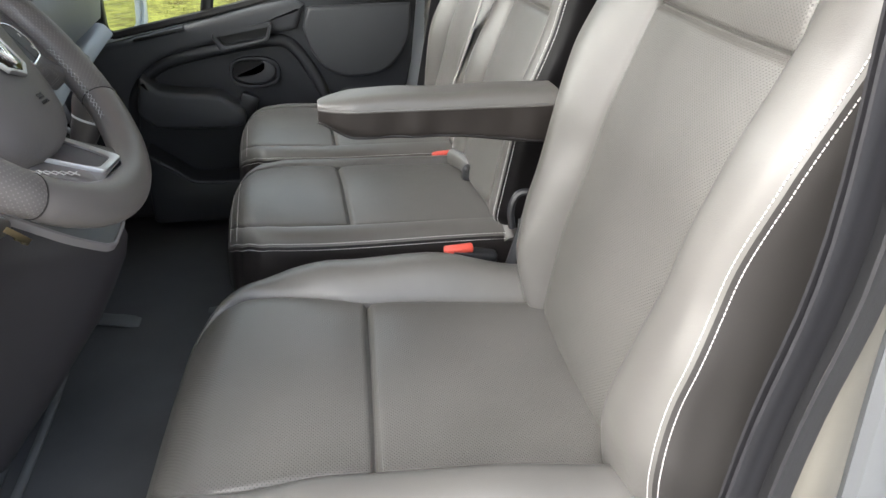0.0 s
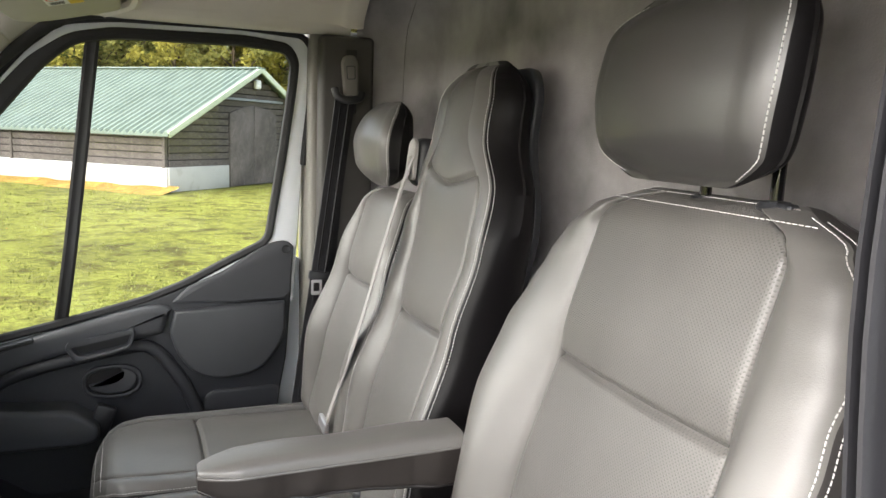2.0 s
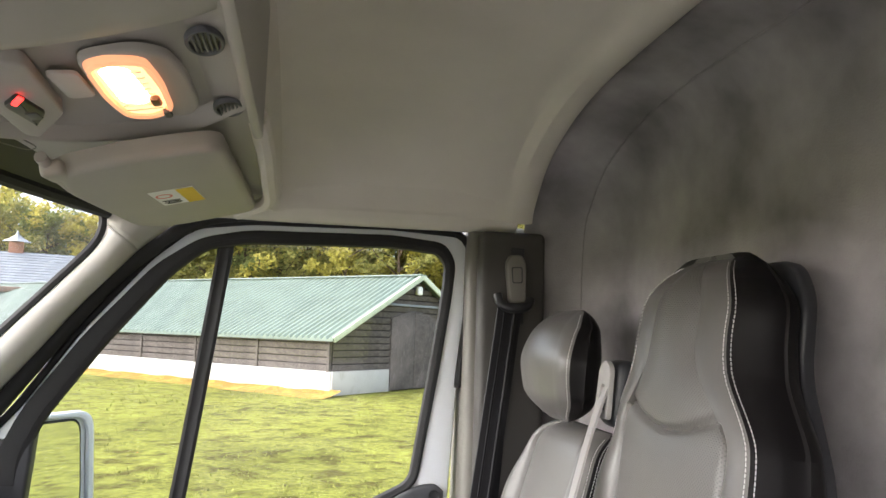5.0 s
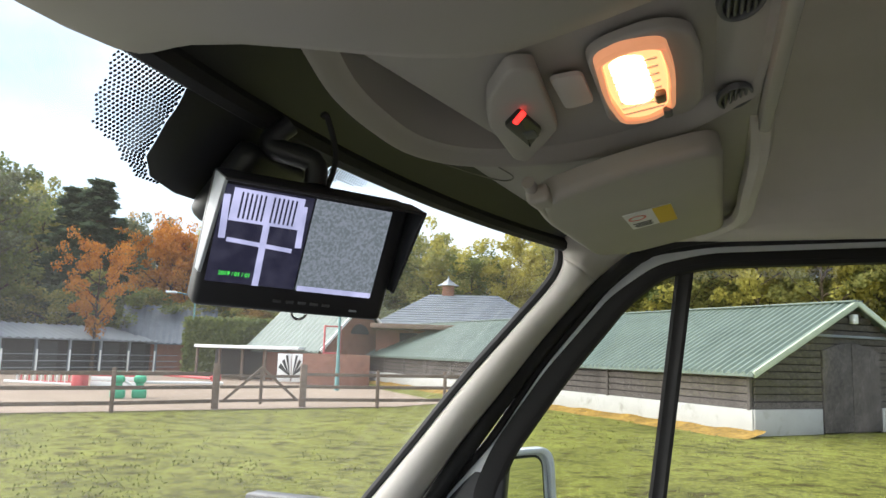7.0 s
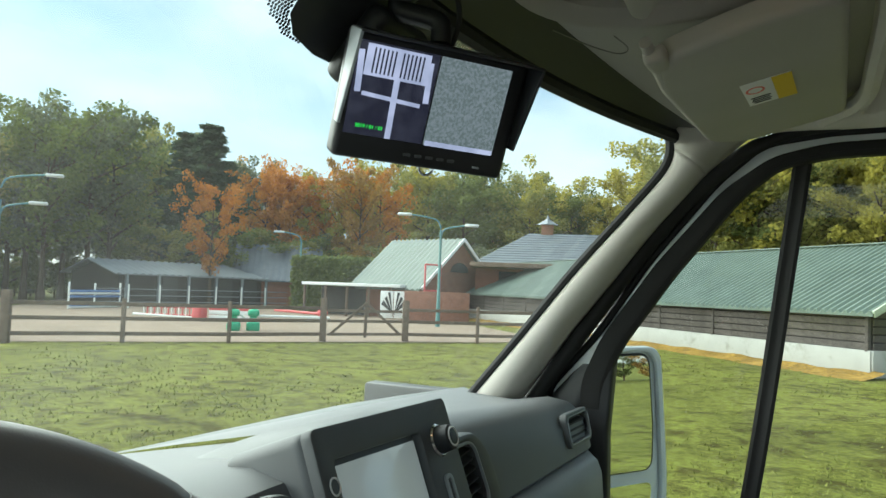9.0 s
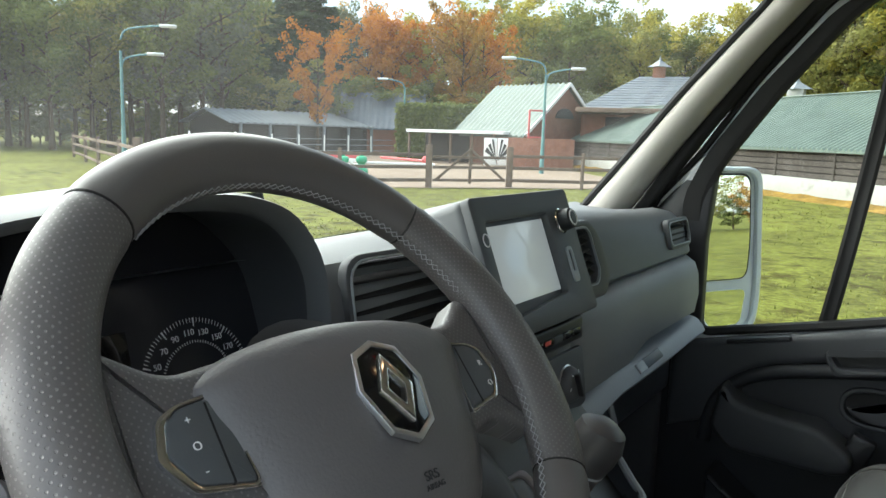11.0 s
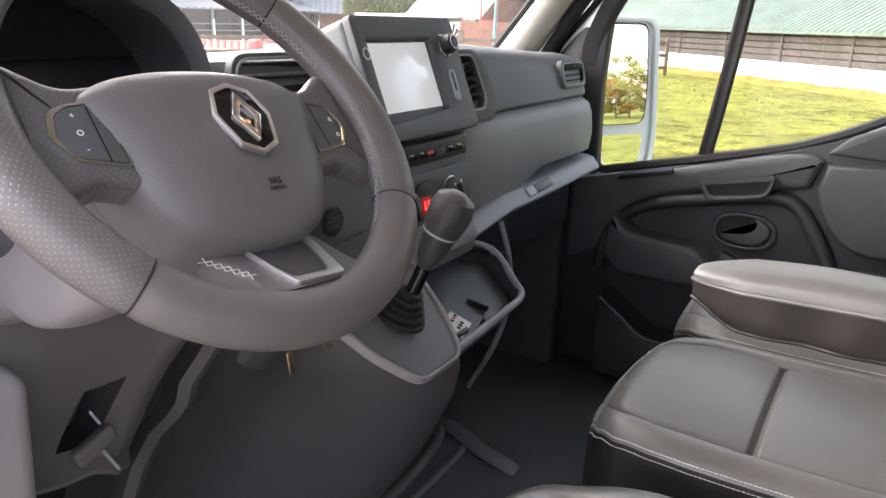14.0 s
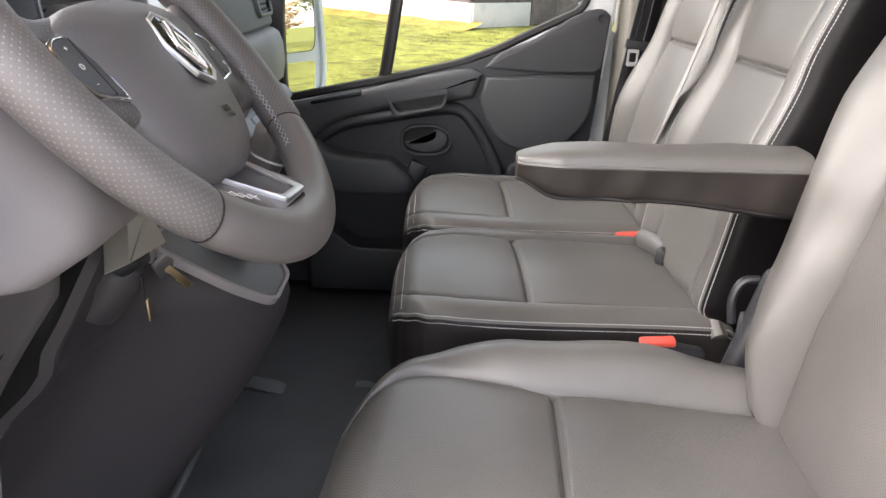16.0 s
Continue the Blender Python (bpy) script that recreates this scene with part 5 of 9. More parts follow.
def column():
    ax = Matrix.Translation(WC) @ Matrix.Rotation(radians(-41.9), 4, "Y")
    # shroud: a tapering box round the column
    rows = []
    for d, hw_, up, dn in ((-0.075, 0.080, 0.04, 0.055), (-0.085, 0.095, 0.055, 0.074), (-0.10, 0.106, 0.06, 0.085), (-0.115, 0.112, 0.065, 0.087), (-0.152, 0.123, 0.07, 0.082), (-0.164, 0.127, 0.07, 0.074), (-0.172, 0.128, 0.07, 0.055), (-0.25, 0.13, 0.07, 0.03), (-0.33, 0.13, 0.07, 0.03)):
        ring = []
        for k in range(28):
            a = k * math.tau / 28
            c, s = math.cos(a), math.sin(a)
            yy = hw_ * math.copysign(abs(c) ** 0.26, c)
            zz = (up if s > 0 else dn) * math.copysign(abs(s) ** 0.28, s)
            ring.append(ax @ Vector((d, yy - 0.01, zz)))
        rows.append(ring)
    bm = bmesh.new()
    rows_mesh(bm, rows, wrap=True, cap=True)
    part("column_shroud", bm, PLASTIC_WARM, DASH, "grey plastic steering column shroud")
    # stalk with its end cap
    a, b = Vector((-0.368, 0.715, 0.672)), Vector((-0.333, 0.628, 0.726))
    d = (b - a).normalized()
    fr = frame_of(a, d.orthogonal(), d.cross(d.orthogonal()))
    L = (b - a).length
    part("stalk_root", lathe([(0.02, -0.04), (0.036, -0.035), (0.038, 0.0), (0.034, 0.018), (0.024, 0.034), (0.014, 0.038)], fr), DOOR_GREY, DASH)
    st = part("stalk", lathe([(0.012, 0.0), (0.0138, L * 0.4), (0.0160, L * 0.62), (0.0168, L * 0.7), (0.0160, L * 0.71), (0.0168, L * 0.72), (0.0176, L * 0.95), (0.0168, L * 0.955)], fr), DOOR_GREY, DASH, "dark stalk with a turning end")
    part("stalk_cap", lathe([(0.015, L * 0.95), (0.0176, L * 0.96), (0.0174, L * 1.01), (0.0155, L * 1.03), (0.003, L * 1.035)], fr), PLASTIC_WARM, st, "grey end cap")
    lettering("stalk_word", "AUTO", 0.006, frame_of(a + d * L * 0.80 + Vector((0.0148, -0.003, 0.0098)), d * -1, Vector((-0.55, 0, 0.85))), PRINT, st)
    # ignition with its keys
    part("ignition", lathe([(0.006, -0.03), (0.02, -0.03), (0.022, 0.0), (0.016, 0.004), (0.003, 0.004)], frame_of((-0.335, 0.965, 0.535), (0, 1, 0), (-0.6, 0, 0.8))), PLASTIC_BLACK, DASH)
    part("ignition_cowl", prism(round_outline([(-0.040, -0.020), (0.052, -0.032), (0.058, 0.012), (0.012, 0.022)], 0.003), 0.030, frame_of((-0.352, 0.942, 0.546), (0, 1, 0), (-0.45, 0, 0.9)), 0.002), TRIM_BEIGE, DASH)
    part("ignition_neck", lathe([(0.034, -0.06), (0.034, -0.02), (0.030, 0.004), (0.022, 0.012), (0.003, 0.012)], frame_of((-0.365, 0.992, 0.498), (0, 1, 0), (-0.75, 0.1, 0.66))), PLASTIC_KNEE, DASH)
    key = thing("keys", "brass and steel keys hanging from the ignition", "keys", (-0.33, 1.0, 0.5))
    part("key_head", prism(round_outline([(-0.013, -0.010), (0.012, -0.012), (0.015, 0.004), (0.004, 0.013), (-0.013, 0.010)], 0.004), 0.004, frame_of((-0.318, 0.992, 0.504), (0.15, 0.62, -0.77), (0.6, 0.5, 0.6)), 0.001), SATIN, key, "steel key head")
    part("key_ring", lathe([(0.010, -0.0009), (0.0118, -0.0009), (0.0118, 0.0009), (0.010, 0.0009)], frame_of((-0.324, 0.984, 0.520), (0, 1, 0), (0.3, 0, 1))), SATIN, key)
    blade = frame_of((-0.306, 1.006, 0.484), (0.32, 0.46, -0.60), (0.5, 0.4, 0.6))
    part("key_blade", boxed((0.044, 0.0085, 0.0025), blade, 0.0006), BRASS, key)
    for k in range(4):
        part("key_tooth", boxed((0.004, 0.003, 0.0022), blade @ pose(0.002 + 0.006 * k, -0.0052 + 0.0008 * (k % 2), 0), 0.0004), BRASS, key)
    part("spare_key", boxed((0.0025, 0.004, 0.034), pose(-0.339, 0.983, 0.479, 8, 0, 0), 0.001), PLASTIC_BLACK, key)
    part("spare_key_tip", boxed((0.003, 0.010, 0.030), pose(-0.337, 0.990, 0.449, 8, 0, 0), 0.001), BRASS, key)


BRASS = material("brass", (0.70, 0.58, 0.36), 0.3, 1.0, vary=0.06)


def left_switches():
    m = frame_of((-0.340, 0.537, 0.678), (0.32, 1, 0), (0.02, 0, 1)) @ Matrix.Diagonal((0.85, 0.75, 1, 1))
    part("rocker_frame", boxed((0.046, 0.052, 0.008), m, 0.004, 3), PLASTIC_BLACK, DASH)
    part("rocker", boxed((0.036, 0.042, 0.012), m @ pose(0, 0, 0.002, 8, 0, 0), 0.003, 3), GLOSS_BLACK, DASH, "black rocker switch")
    m2 = frame_of((-0.342, 0.541, 0.643), (0.32, 1, 0), (0.02, 0, 1)) @ Matrix.Diagonal((0.8, 0.72, 1, 1))
    sw = part("heater_switch", boxed((0.044, 0.040, 0.010), m2, 0.003, 3), PLASTIC_BLACK, DASH, "black switch with two white round signs")
    for dy in (0.010, -0.010):
        part("sign", ring_prism(ellipse(0, dy, 0.0078, 0.0078, 20), ellipse(0, dy, 0.0064, 0.0064, 20), 0.0005, m2 @ pose(0, 0, 0.0051), 0), PRINT, sw)
        part("sign_bar", boxed((0.010, 0.0013, 0.0005), m2 @ pose(0, dy - 0.002, 0.0053), 0), PRINT, sw)
        for dx in (-0.003, 0, 0.003):
            part("sign_bar", boxed((0.0011, 0.0045, 0.0005), m2 @ pose(dx, dy + 0.0015, 0.0053), 0), PRINT, sw)
    m3 = frame_of((-0.354, 0.574, 0.662), (0.12, 1, 0), (0.02, 0, 1)) @ Matrix.Diagonal((0.68, 0.68, 1, 1))
    pod = part("beam_control", prism(round_outline([(-0.016, -0.040), (0.012, -0.046), (0.017, 0.0), (0.010, 0.046), (-0.016, 0.040)], 0.006), 0.010, m3 @ pose(0, 0, -0.004), 0.003), PLASTIC_WARM, DASH)
    part("slot", prism(round_outline([(-0.008, -0.032), (0.006, -0.032), (0.006, 0.032), (-0.008, 0.032)], 0.006), 0.001, m3 @ pose(0, 0, 0.0062), 0.0003), PLASTIC_BLACK, pod)
    for k in range(5):
        part("roller_rib", boxed((0.013, 0.0055, 0.006), m3 @ pose(-0.001, -0.014 + 0.007 * k, 0.008), 0.0025, 2), PLASTIC, pod)
    for dy in (0.027, -0.027):
        part("lamp_sign", prism([(-0.005, dy - 0.004), (0.001, dy - 0.0045), (0.005, dy), (0.001, dy + 0.0045), (-0.005, dy + 0.004)], 0.0005, m3 @ pose(0, 0, 0.0075), 0), PRINT, pod)
    lettering("zero_mark", "0", 0.008, m3 @ pose(0.011, 0, 0.0068), PRINT, pod)


def screen_unit():
    m = frame_of((-0.398, 1.352, 0.762), (0, 1, 0), (-0.36, 0, 0.93))
    body = part("screen_housing", boxed((0.268, 0.182, 0.10), m @ pose(0, 0, -0.055), 0.012, 4), PLASTIC, DASH, "dark grey screen housing")
    # hump that runs forward from the housing
    rows = []
    for x, w, zt in ((-0.43, 0.13, 0.842), (-0.48, 0.128, 0.838), (-0.54, 0.115, 0.822), (-0.60, 0.09, 0.80), (-0.66, 0.06, 0.775)):
        rows.append([(x, 1.352 + w * math.copysign(abs(math.cos(a)) ** 0.4, math.cos(a)), 0.72 + (zt - 0.72) * abs(math.sin(a)) ** 0.45) for a in (math.pi * k / 16 for k in range(17))])
    bm = bmesh.new()
    rows_mesh(bm, rows)
    part("screen_hump", bm, PLASTIC_SOFT, DASH)
    o = round_outline([(-0.134, -0.091), (0.134, -0.091), (0.134, 0.091), (-0.134, 0.091)], 0.010)
    dx0, dx1, dy0, dy1 = -0.104, 0.050, -0.049, 0.053
    i = round_outline([(dx0 - 0.004, dy0 - 0.018), (dx1 + 0.006, dy0 - 0.006), (dx1 + 0.006, dy1 + 0.006), (dx0 - 0.004, dy1 + 0.006)], 0.006)
    part("bezel", ring_prism(o, i, 0.012, m @ pose(0, 0, -0.006), 0.003), PLASTIC, DASH)
    part("display", boxed((dx1 - dx0, dy1 - dy0, 0.003), m @ pose((dx0 + dx1) / 2, (dy0 + dy1) / 2, -0.003), 0.0006), SCREEN, body, "pale glossy display of the media unit")
    k0 = m @ pose(0.092, 0.044, 0.006)
    part("knob_collar", lathe([(0.017, -0.001), (0.019, 0.001), (0.017, 0.003)], k0), CHROME, body)
    part("volume_knob", lathe([(0.0165, 0.0), (0.016, 0.006), (0.0145, 0.018), (0.012, 0.020), (0.003, 0.0205)], k0), PLASTIC_BLACK, body)
    part("knob_ring", lathe([(0.0085, 0.0195), (0.0105, 0.0212), (0.0125, 0.0195)], k0), PRINT, body)
    part("usb_socket", ring_prism(round_outline([(0.079, -0.046), (0.097, -0.046), (0.097, 0.006), (0.079, 0.006)], 0.008), round_outline([(0.084, -0.030), (0.092, -0.030), (0.092, 0.001), (0.084, 0.001)], 0.003), 0.004, m @ pose(0, 0, 0.005), 0.001), PLASTIC_LIGHT, body)
    part("usb_slot", prism(round_outline([(0.084, -0.030), (0.092, -0.030), (0.092, 0.001), (0.084, 0.001)], 0.003), 0.001, m @ pose(0, 0, 0.0058), 0), PLASTIC_BLACK, body)
    part("power_button", ring_prism(ellipse(-0.117, 0.036, 0.008, 0.009, 20), ellipse(-0.117, 0.036, 0.006, 0.007, 20), 0.003, m @ pose(0, 0, 0.004), 0.0008), PRINT, body)


# evenly pale: its brightness is put into the base colour and a faint glow
SCREEN = material("pale_display", (0.42, 0.44, 0.435), 0.25, vary=0.01, coat=0.5)
SCREEN.node_tree.nodes["Principled BSDF"].inputs["Emission Color"].default_value = (0.86, 0.92, 0.92, 1)
SCREEN.node_tree.nodes["Principled BSDF"].inputs["Emission Strength"].default_value = 0.07


def centre_stack():
    # face below the screen
    rows = []
    for z, x in ((0.69, -0.43), (0.672, -0.40), (0.655, -0.392), (0.60, -0.386), (0.55, -0.378), (0.52, -0.366), (0.505, -0.352), (0.49, -0.345), (0.47, -0.35)):
        rows.append([(x + e, y, z) for y, e in ((1.10, -0.02), (1.15, -0.004), (1.2, 0.0), (1.3, 0.0), (1.4, 0.0), (1.46, -0.002), (1.50, -0.02))])
    bm = bmesh.new()
    rows_mesh(bm, rows)
    part("heater_face", bm, PLASTIC_SOFT, DASH)
    m = frame_of((-0.386, 1.375, 0.648), (0, 1, 0), (-0.06, 0, 1))
    part("slot_panel", boxed((0.20, 0.034, 0.016), m, 0.004, 3), PLASTIC_BLACK, DASH)
    for k in range(6):
        part("button", boxed((0.026, 0.011, 0.006), m @ pose(-0.072 + 0.029 * k, -0.002, 0.008), 0.002), GLOSS_BLACK if k != 3 else PLASTIC, DASH)
    part("hazard_button", boxed((0.016, 0.006, 0.002), m @ pose(-0.02, 0.0, 0.0115), 0.0008), RED, DASH, "red hazard button")
    m = frame_of((-0.381, 1.375, 0.572), (0, 1, 0), (-0.12, 0, 1))
    panel = part("heater_panel", prism(round_outline([(-0.115, -0.045), (0.115, -0.045), (0.115, 0.045), (-0.115, 0.045)], 0.014), 0.006, m @ pose(0, 0, -0.002), 0.002), PLASTIC, DASH)
    for dx in (-0.085, 0.0, 0.050):
        if dx == 0.0:
            part("display_surround", prism(round_outline([(-0.055, -0.028), (-0.008, -0.028), (-0.008, 0.020), (-0.018, 0.031), (-0.044, 0.031), (-0.055, 0.020)], 0.006), 0.006, m @ pose(0, 0, 0.002), 0.002), PLASTIC_BLACK, panel)
            lit = part("lit_display", boxed((0.032, 0.026, 0.002), m @ pose(-0.032, -0.005, 0.009), 0.0006), RED_DISPLAY, panel, "small red lit display")
            for bx in (-0.006, 0.004):
                part("display_bar", boxed((0.004, 0.013, 0.0006), m @ pose(-0.032 + bx, -0.005, 0.0104), 0), RED_GLOW, lit)
            continue
        part("knob_ring", lathe([(0.026, 0.003), (0.0285, 0.006), (0.026, 0.008)], m @ pose(dx, 0, 0)), SATIN, panel)
        part("heater_knob", lathe([(0.026, 0.004), (0.027, 0.010), (0.022, 0.020), (0.018, 0.022), (0.003, 0.022)], m @ pose(dx, 0, 0)), PLASTIC, panel)
        part("knob_grip", boxed((0.006, 0.036, 0.010), m @ pose(dx, 0, 0.024, 0, 0, 20), 0.002), PLASTIC_BLACK, panel)
        for k in range(3):
            part("knob_mark", boxed((0.002, 0.006, 0.0005), m @ pose(dx + 0.020 * math.cos(1.2 + k), 0.020 * math.sin(1.2 + k), 0.0215, 0, 0, 60 * k), 0), PRINT, panel)
    vent(1.005, 1.195, 0.70, 0.802, -0.425, -4, 6)
    vent(1.955, 2.090, 0.702, 0.764, -0.4235, 0, 5, 14)
    vent(0.43, 0.575, 0.735, 0.80, -0.352, 14, 4)
    # slanted outlet beside the screen
    vm = Matrix.Translation((-0.344, 0, 0)) @ frame_of((0, 0, 0), (0, 1, 0), (-0.10, 0, 1))
    vo = round_outline([(1.474, 0.672), (1.612, 0.672), (1.632, 0.705), (1.590, 0.775), (1.548, 0.803), (1.474, 0.803)], 0.02)
    vi = round_outline([(1.484, 0.700), (1.572, 0.700), (1.580, 0.718), (1.545, 0.780), (1.530, 0.790), (1.484, 0.790)], 0.014)
    v = part("air_vent", ring_prism(vo, vi, 0.020, vm @ pose(0, 0, -0.006), 0.006), PLASTIC, DASH)
    part("vent_back", prism(vi, 0.001, vm @ pose(0, 0, -0.016), 0), PLASTIC_BLACK, v)
    part("vent_ring", ring_prism([(1.53 + (a - 1.53) * 1.08, 0.745 + (b - 0.745) * 1.08) for a, b in vi], vi, 0.004, vm @ pose(0, 0, 0.0125), 0.001), PLASTIC_LIGHT, v, "pale ring round the outlet")
    for k in range(6):
        zz = 0.712 + 0.0135 * k
        right = 1.574 - 0.5 * max(0, zz - 0.718)
        part("slat", boxed((right - 1.486, 0.0035, 0.016), vm @ pose((right + 1.486) / 2, zz, 0.002, 25, 0, 8), 0.001), PLASTIC_BLACK, v)
    # small round grille low beside the column
    g = part("speaker_grille", lathe([(0.020, 0), (0.020, 0.003), (0.016, 0.004), (0.003, 0.004)], frame_of((-0.385, 1.13, 0.585), (0, 1, 0), (0, 0, 1))), PLASTIC_BLACK, DASH)
    for k in range(4):
        part("grille_bar", boxed((0.026, 0.002, 0.003), frame_of((-0.3805, 1.13, 0.577 + 0.005 * k), (0, 1, 0), (0, 0, 1)), 0.0005), PLASTIC, g)


RED_DISPLAY = glow("red_lit_display", (0.30, 0.012, 0.008), 0.045)


KNOB = material("black_knob_plastic", (0.045, 0.043, 0.045), 0.4, grain=0.0004, grain_scale=700, vary=0.08)


def console():
    # knee panel and gear tower in one sweep; its edge towards the pedals slants
    knee = curve_fn([(-0.05, 0.868), (0.10, 0.876), (0.301, 0.887), (0.37, 0.889), (0.433, 0.895), (0.47, 0.909), (0.51, 0.930), (0.56, 0.955)])
    valley = curve_fn([(-0.05, -0.72), (0.10, -0.63), (0.301, -0.495), (0.433, -0.403), (0.51, -0.368), (0.56, -0.350)])
    rows = []
    for z, front, back in ((0.56, -0.37, -0.60), (0.53, -0.33, -0.60), (0.47, -0.28, -0.60), (0.44, -0.245, -0.60), (0.415, -0.214, -0.60), (0.395, -0.210, -0.60), (0.36, -0.218, -0.60),
                           (0.30, -0.246, -0.60), (0.25, -0.272, -0.60), (0.10, -0.372, -0.62), (0.0, -0.445, -0.66), (-0.05, -0.48, -0.68)):
        y0 = knee(z)
        deep = valley(z)
        rise = front - deep
        rows.append([(deep + dx + rise * f, y, z) for y, f, dx in ((y0, 0, 0), (y0 + 0.008, 0, 0.002), (y0 + 0.022, 0, -0.006), (0.96, 0.01, 0), (1.00, 0.04, 0.004), (1.03, 0.09, 0.004), (1.055, 0.20, 0), (1.08, 0.40, 0), (1.105, 0.63, 0), (1.13, 0.85, 0), (1.155, 0.97, 0), (1.175, 1.0, 0))]
                    + [(front - 0.010, 1.195, z), (front - 0.056, 1.225, z), (back, 1.24, z)])
    bm = bmesh.new()
    rows_mesh(bm, rows)
    # its folded edge towards the pedals
    rows_mesh(bm, [[Vector(r[0]) for r in rows], [Vector(r[0]) + Vector((-0.010, -0.009, 0.004)) for r in rows]])
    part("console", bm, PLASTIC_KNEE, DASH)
    # black strips behind the fold, put in for the gap's shade
    bm = bmesh.new()
    rows_mesh(bm, [[Vector(r[0]) + Vector((-0.010, -0.009, 0.004)) for r in rows], [Vector(r[0]) + Vector((-0.10, 0.0, 0)) for r in rows]])
    rows_mesh(bm, [[Vector(r[0]) + Vector((-0.03, 0.01, 0)) for r in rows], [Vector(r[0]) + Vector((-0.06, -0.06, 0)) for r in rows]])
    part("knee_gap_shade", bm, RUBBER, DASH)
    for at in ((-0.404, 1.040, 0.408), (-0.500, 1.022, 0.270)):
        part("console_screw", lathe([(0.009, -0.004), (0.009, 0.001), (0.0075, 0.002), (0.006, -0.001), (0.002, -0.001)], frame_of(at, (0.3, 1, 0), (-0.6, 0, 0.8))), PLASTIC_BLACK, DASH)
    # sloping plate round the gear lever, with a pale lip
    m = frame_of((-0.285, 1.135, 0.462), (0, 1, 0), (-0.80, 0, 0.60))
    o = round_outline([(-0.05, -0.088), (0.052, -0.088), (0.085, -0.03), (0.115, 0.085), (-0.12, 0.085), (-0.085, -0.03)], 0.022)
    i = [(a * 0.90, b * 0.93) for a, b in o]
    part("lever_plate", prism(i, 0.006, m @ pose(0, 0, 0.002), 0.002), PLASTIC_SOFT, DASH)
    part("plate_lip", ring_prism(o, i, 0.012, m, 0.004), PLASTIC_WARM, DASH, "raised lip round the gear lever plate")
    # gear lever
    g0 = Vector((-0.275, 1.132, 0.476))
    top = Vector((-0.218, 1.15, 0.615))
    lever = thing("gear_lever", "black gear lever with a ribbed rubber gaiter", "gear lever", g0)
    ax = (top - g0).normalized()
    fr = frame_of(g0, ax.orthogonal(), ax.cross(ax.orthogonal()))
    prof = []
    for k in range(5):
        r = 0.034 - 0.0045 * k
        prof += [(r, 0.009 * k - 0.004), (r, 0.009 * k + 0.001), (r - 0.006, 0.009 * k + 0.003)]
    part("gaiter", lathe(prof, fr), RUBBER, lever)
    part("stick", lathe([(0.010, 0.03), (0.0095, 0.10)], fr), GLOSS_BLACK, lever)
    L = (top - g0).length
    part("knob", lathe([(0.010, L - 0.075), (0.017, L - 0.06), (0.0215, L - 0.03), (0.027, L - 0.008), (0.0285, L + 0.008), (0.024, L + 0.024), (0.012, L + 0.031), (0.002, L + 0.032)], fr), KNOB, lever)
    part("knob_trim", lathe([(0.0228, L - 0.026), (0.0236, L - 0.024), (0.0228, L - 0.021)], fr), PLASTIC_LIGHT, lever)
    # open tray
    tray = [Vector((-0.235, 1.20, 0.408)), Vector((-0.262, 1.42, 0.392)), Vector((-0.285, 1.525, 0.380)), Vector((-0.312, 1.553, 0.392)), Vector((-0.375, 1.575, 0.438)), Vector((-0.42, 1.50, 0.46)), Vector((-0.42, 1.30, 0.468)), Vector((-0.36, 1.225, 0.46)), Vector((-0.29, 1.205, 0.43))]
    bm = bmesh.new()
    tube(bm, arc_points(tray + [tray[0]], 4)[:-1], 0.0065, 8, closed=True)
    part("tray_rim", bm, PLASTIC_LIP, DASH, "pale rim of the open tray")
    low = [p - 0.032 * Vector((0.42, 0.094, 0.903)) for p in tray]
    bm = bmesh.new()
    rows_mesh(bm, [tray, [p.lerp(q, 0.9) for p, q in zip(tray, low)], low], wrap=True)
    bm.faces.new([bm.verts.new(p) for p in low])
    part("tray", bm, DOOR_GREY, DASH)
    bm = bmesh.new()
    rows_mesh(bm, [[p + Vector((0.004, 0, -0.004)) for p in tray], [p + Vector((-0.09, 0, -0.10)) for p in tray], [p + Vector((-0.2, -0.02, -0.26)) for p in tray]], wrap=True)
    part("tray_shell", bm, PLASTIC_BLACK, DASH)
    m = frame_of((-0.304, 1.326, 0.386), (-0.28, 0.95, 0.03), (-0.85, -0.25, 0.42))
    card = part("remote_card", boxed((0.062, 0.040, 0.003), m @ pose(0, 0, 0.002), 0.001), PAPER)
    tagged(card, "white card remote with small dark buttons in the tray", "remote control")
    for k in range(7):
        part("remote_button", disc(0.0034, 0.0008, m @ pose(-0.006 + 0.010 * (k % 4), 0.009 - 0.015 * (k // 4), 0.0038)), RED if k == 2 else INK, card)
    for at, r in (((-0.320, 1.427, 0.386), (0.028, 0.022, -0.014)), ((-0.289, 1.405, 0.375), (-0.004, 0.053, -0.004)), ((-0.285, 1.312, 0.383), (-0.004, 0.053, -0.004))):
        part("tray_ridge", boxed((0.040, 0.007, 0.012), frame_of(at, r, (-0.85, -0.25, 0.42)), 0.002), PLASTIC_BLACK, DASH)
    # seam trim from the dash down to the floor, right of the tray
    bm = bmesh.new()
    tube(bm, arc_points([(-0.40, 1.66, 0.47), (-0.385, 1.68, 0.38), (-0.39, 1.69, 0.28), (-0.42, 1.69, 0.18), (-0.47, 1.68, 0.08)], 6), 0.006, 8)
    part("edge_strip", bm, PLASTIC_LIP, DASH)
    # lower left panel in the driver's footwell, with a lip along its foot
    foot = curve_fn([(0.40, 0.44), (0.64, 0.40), (0.80, 0.345), (0.87, 0.312), (0.90, 0.30)])
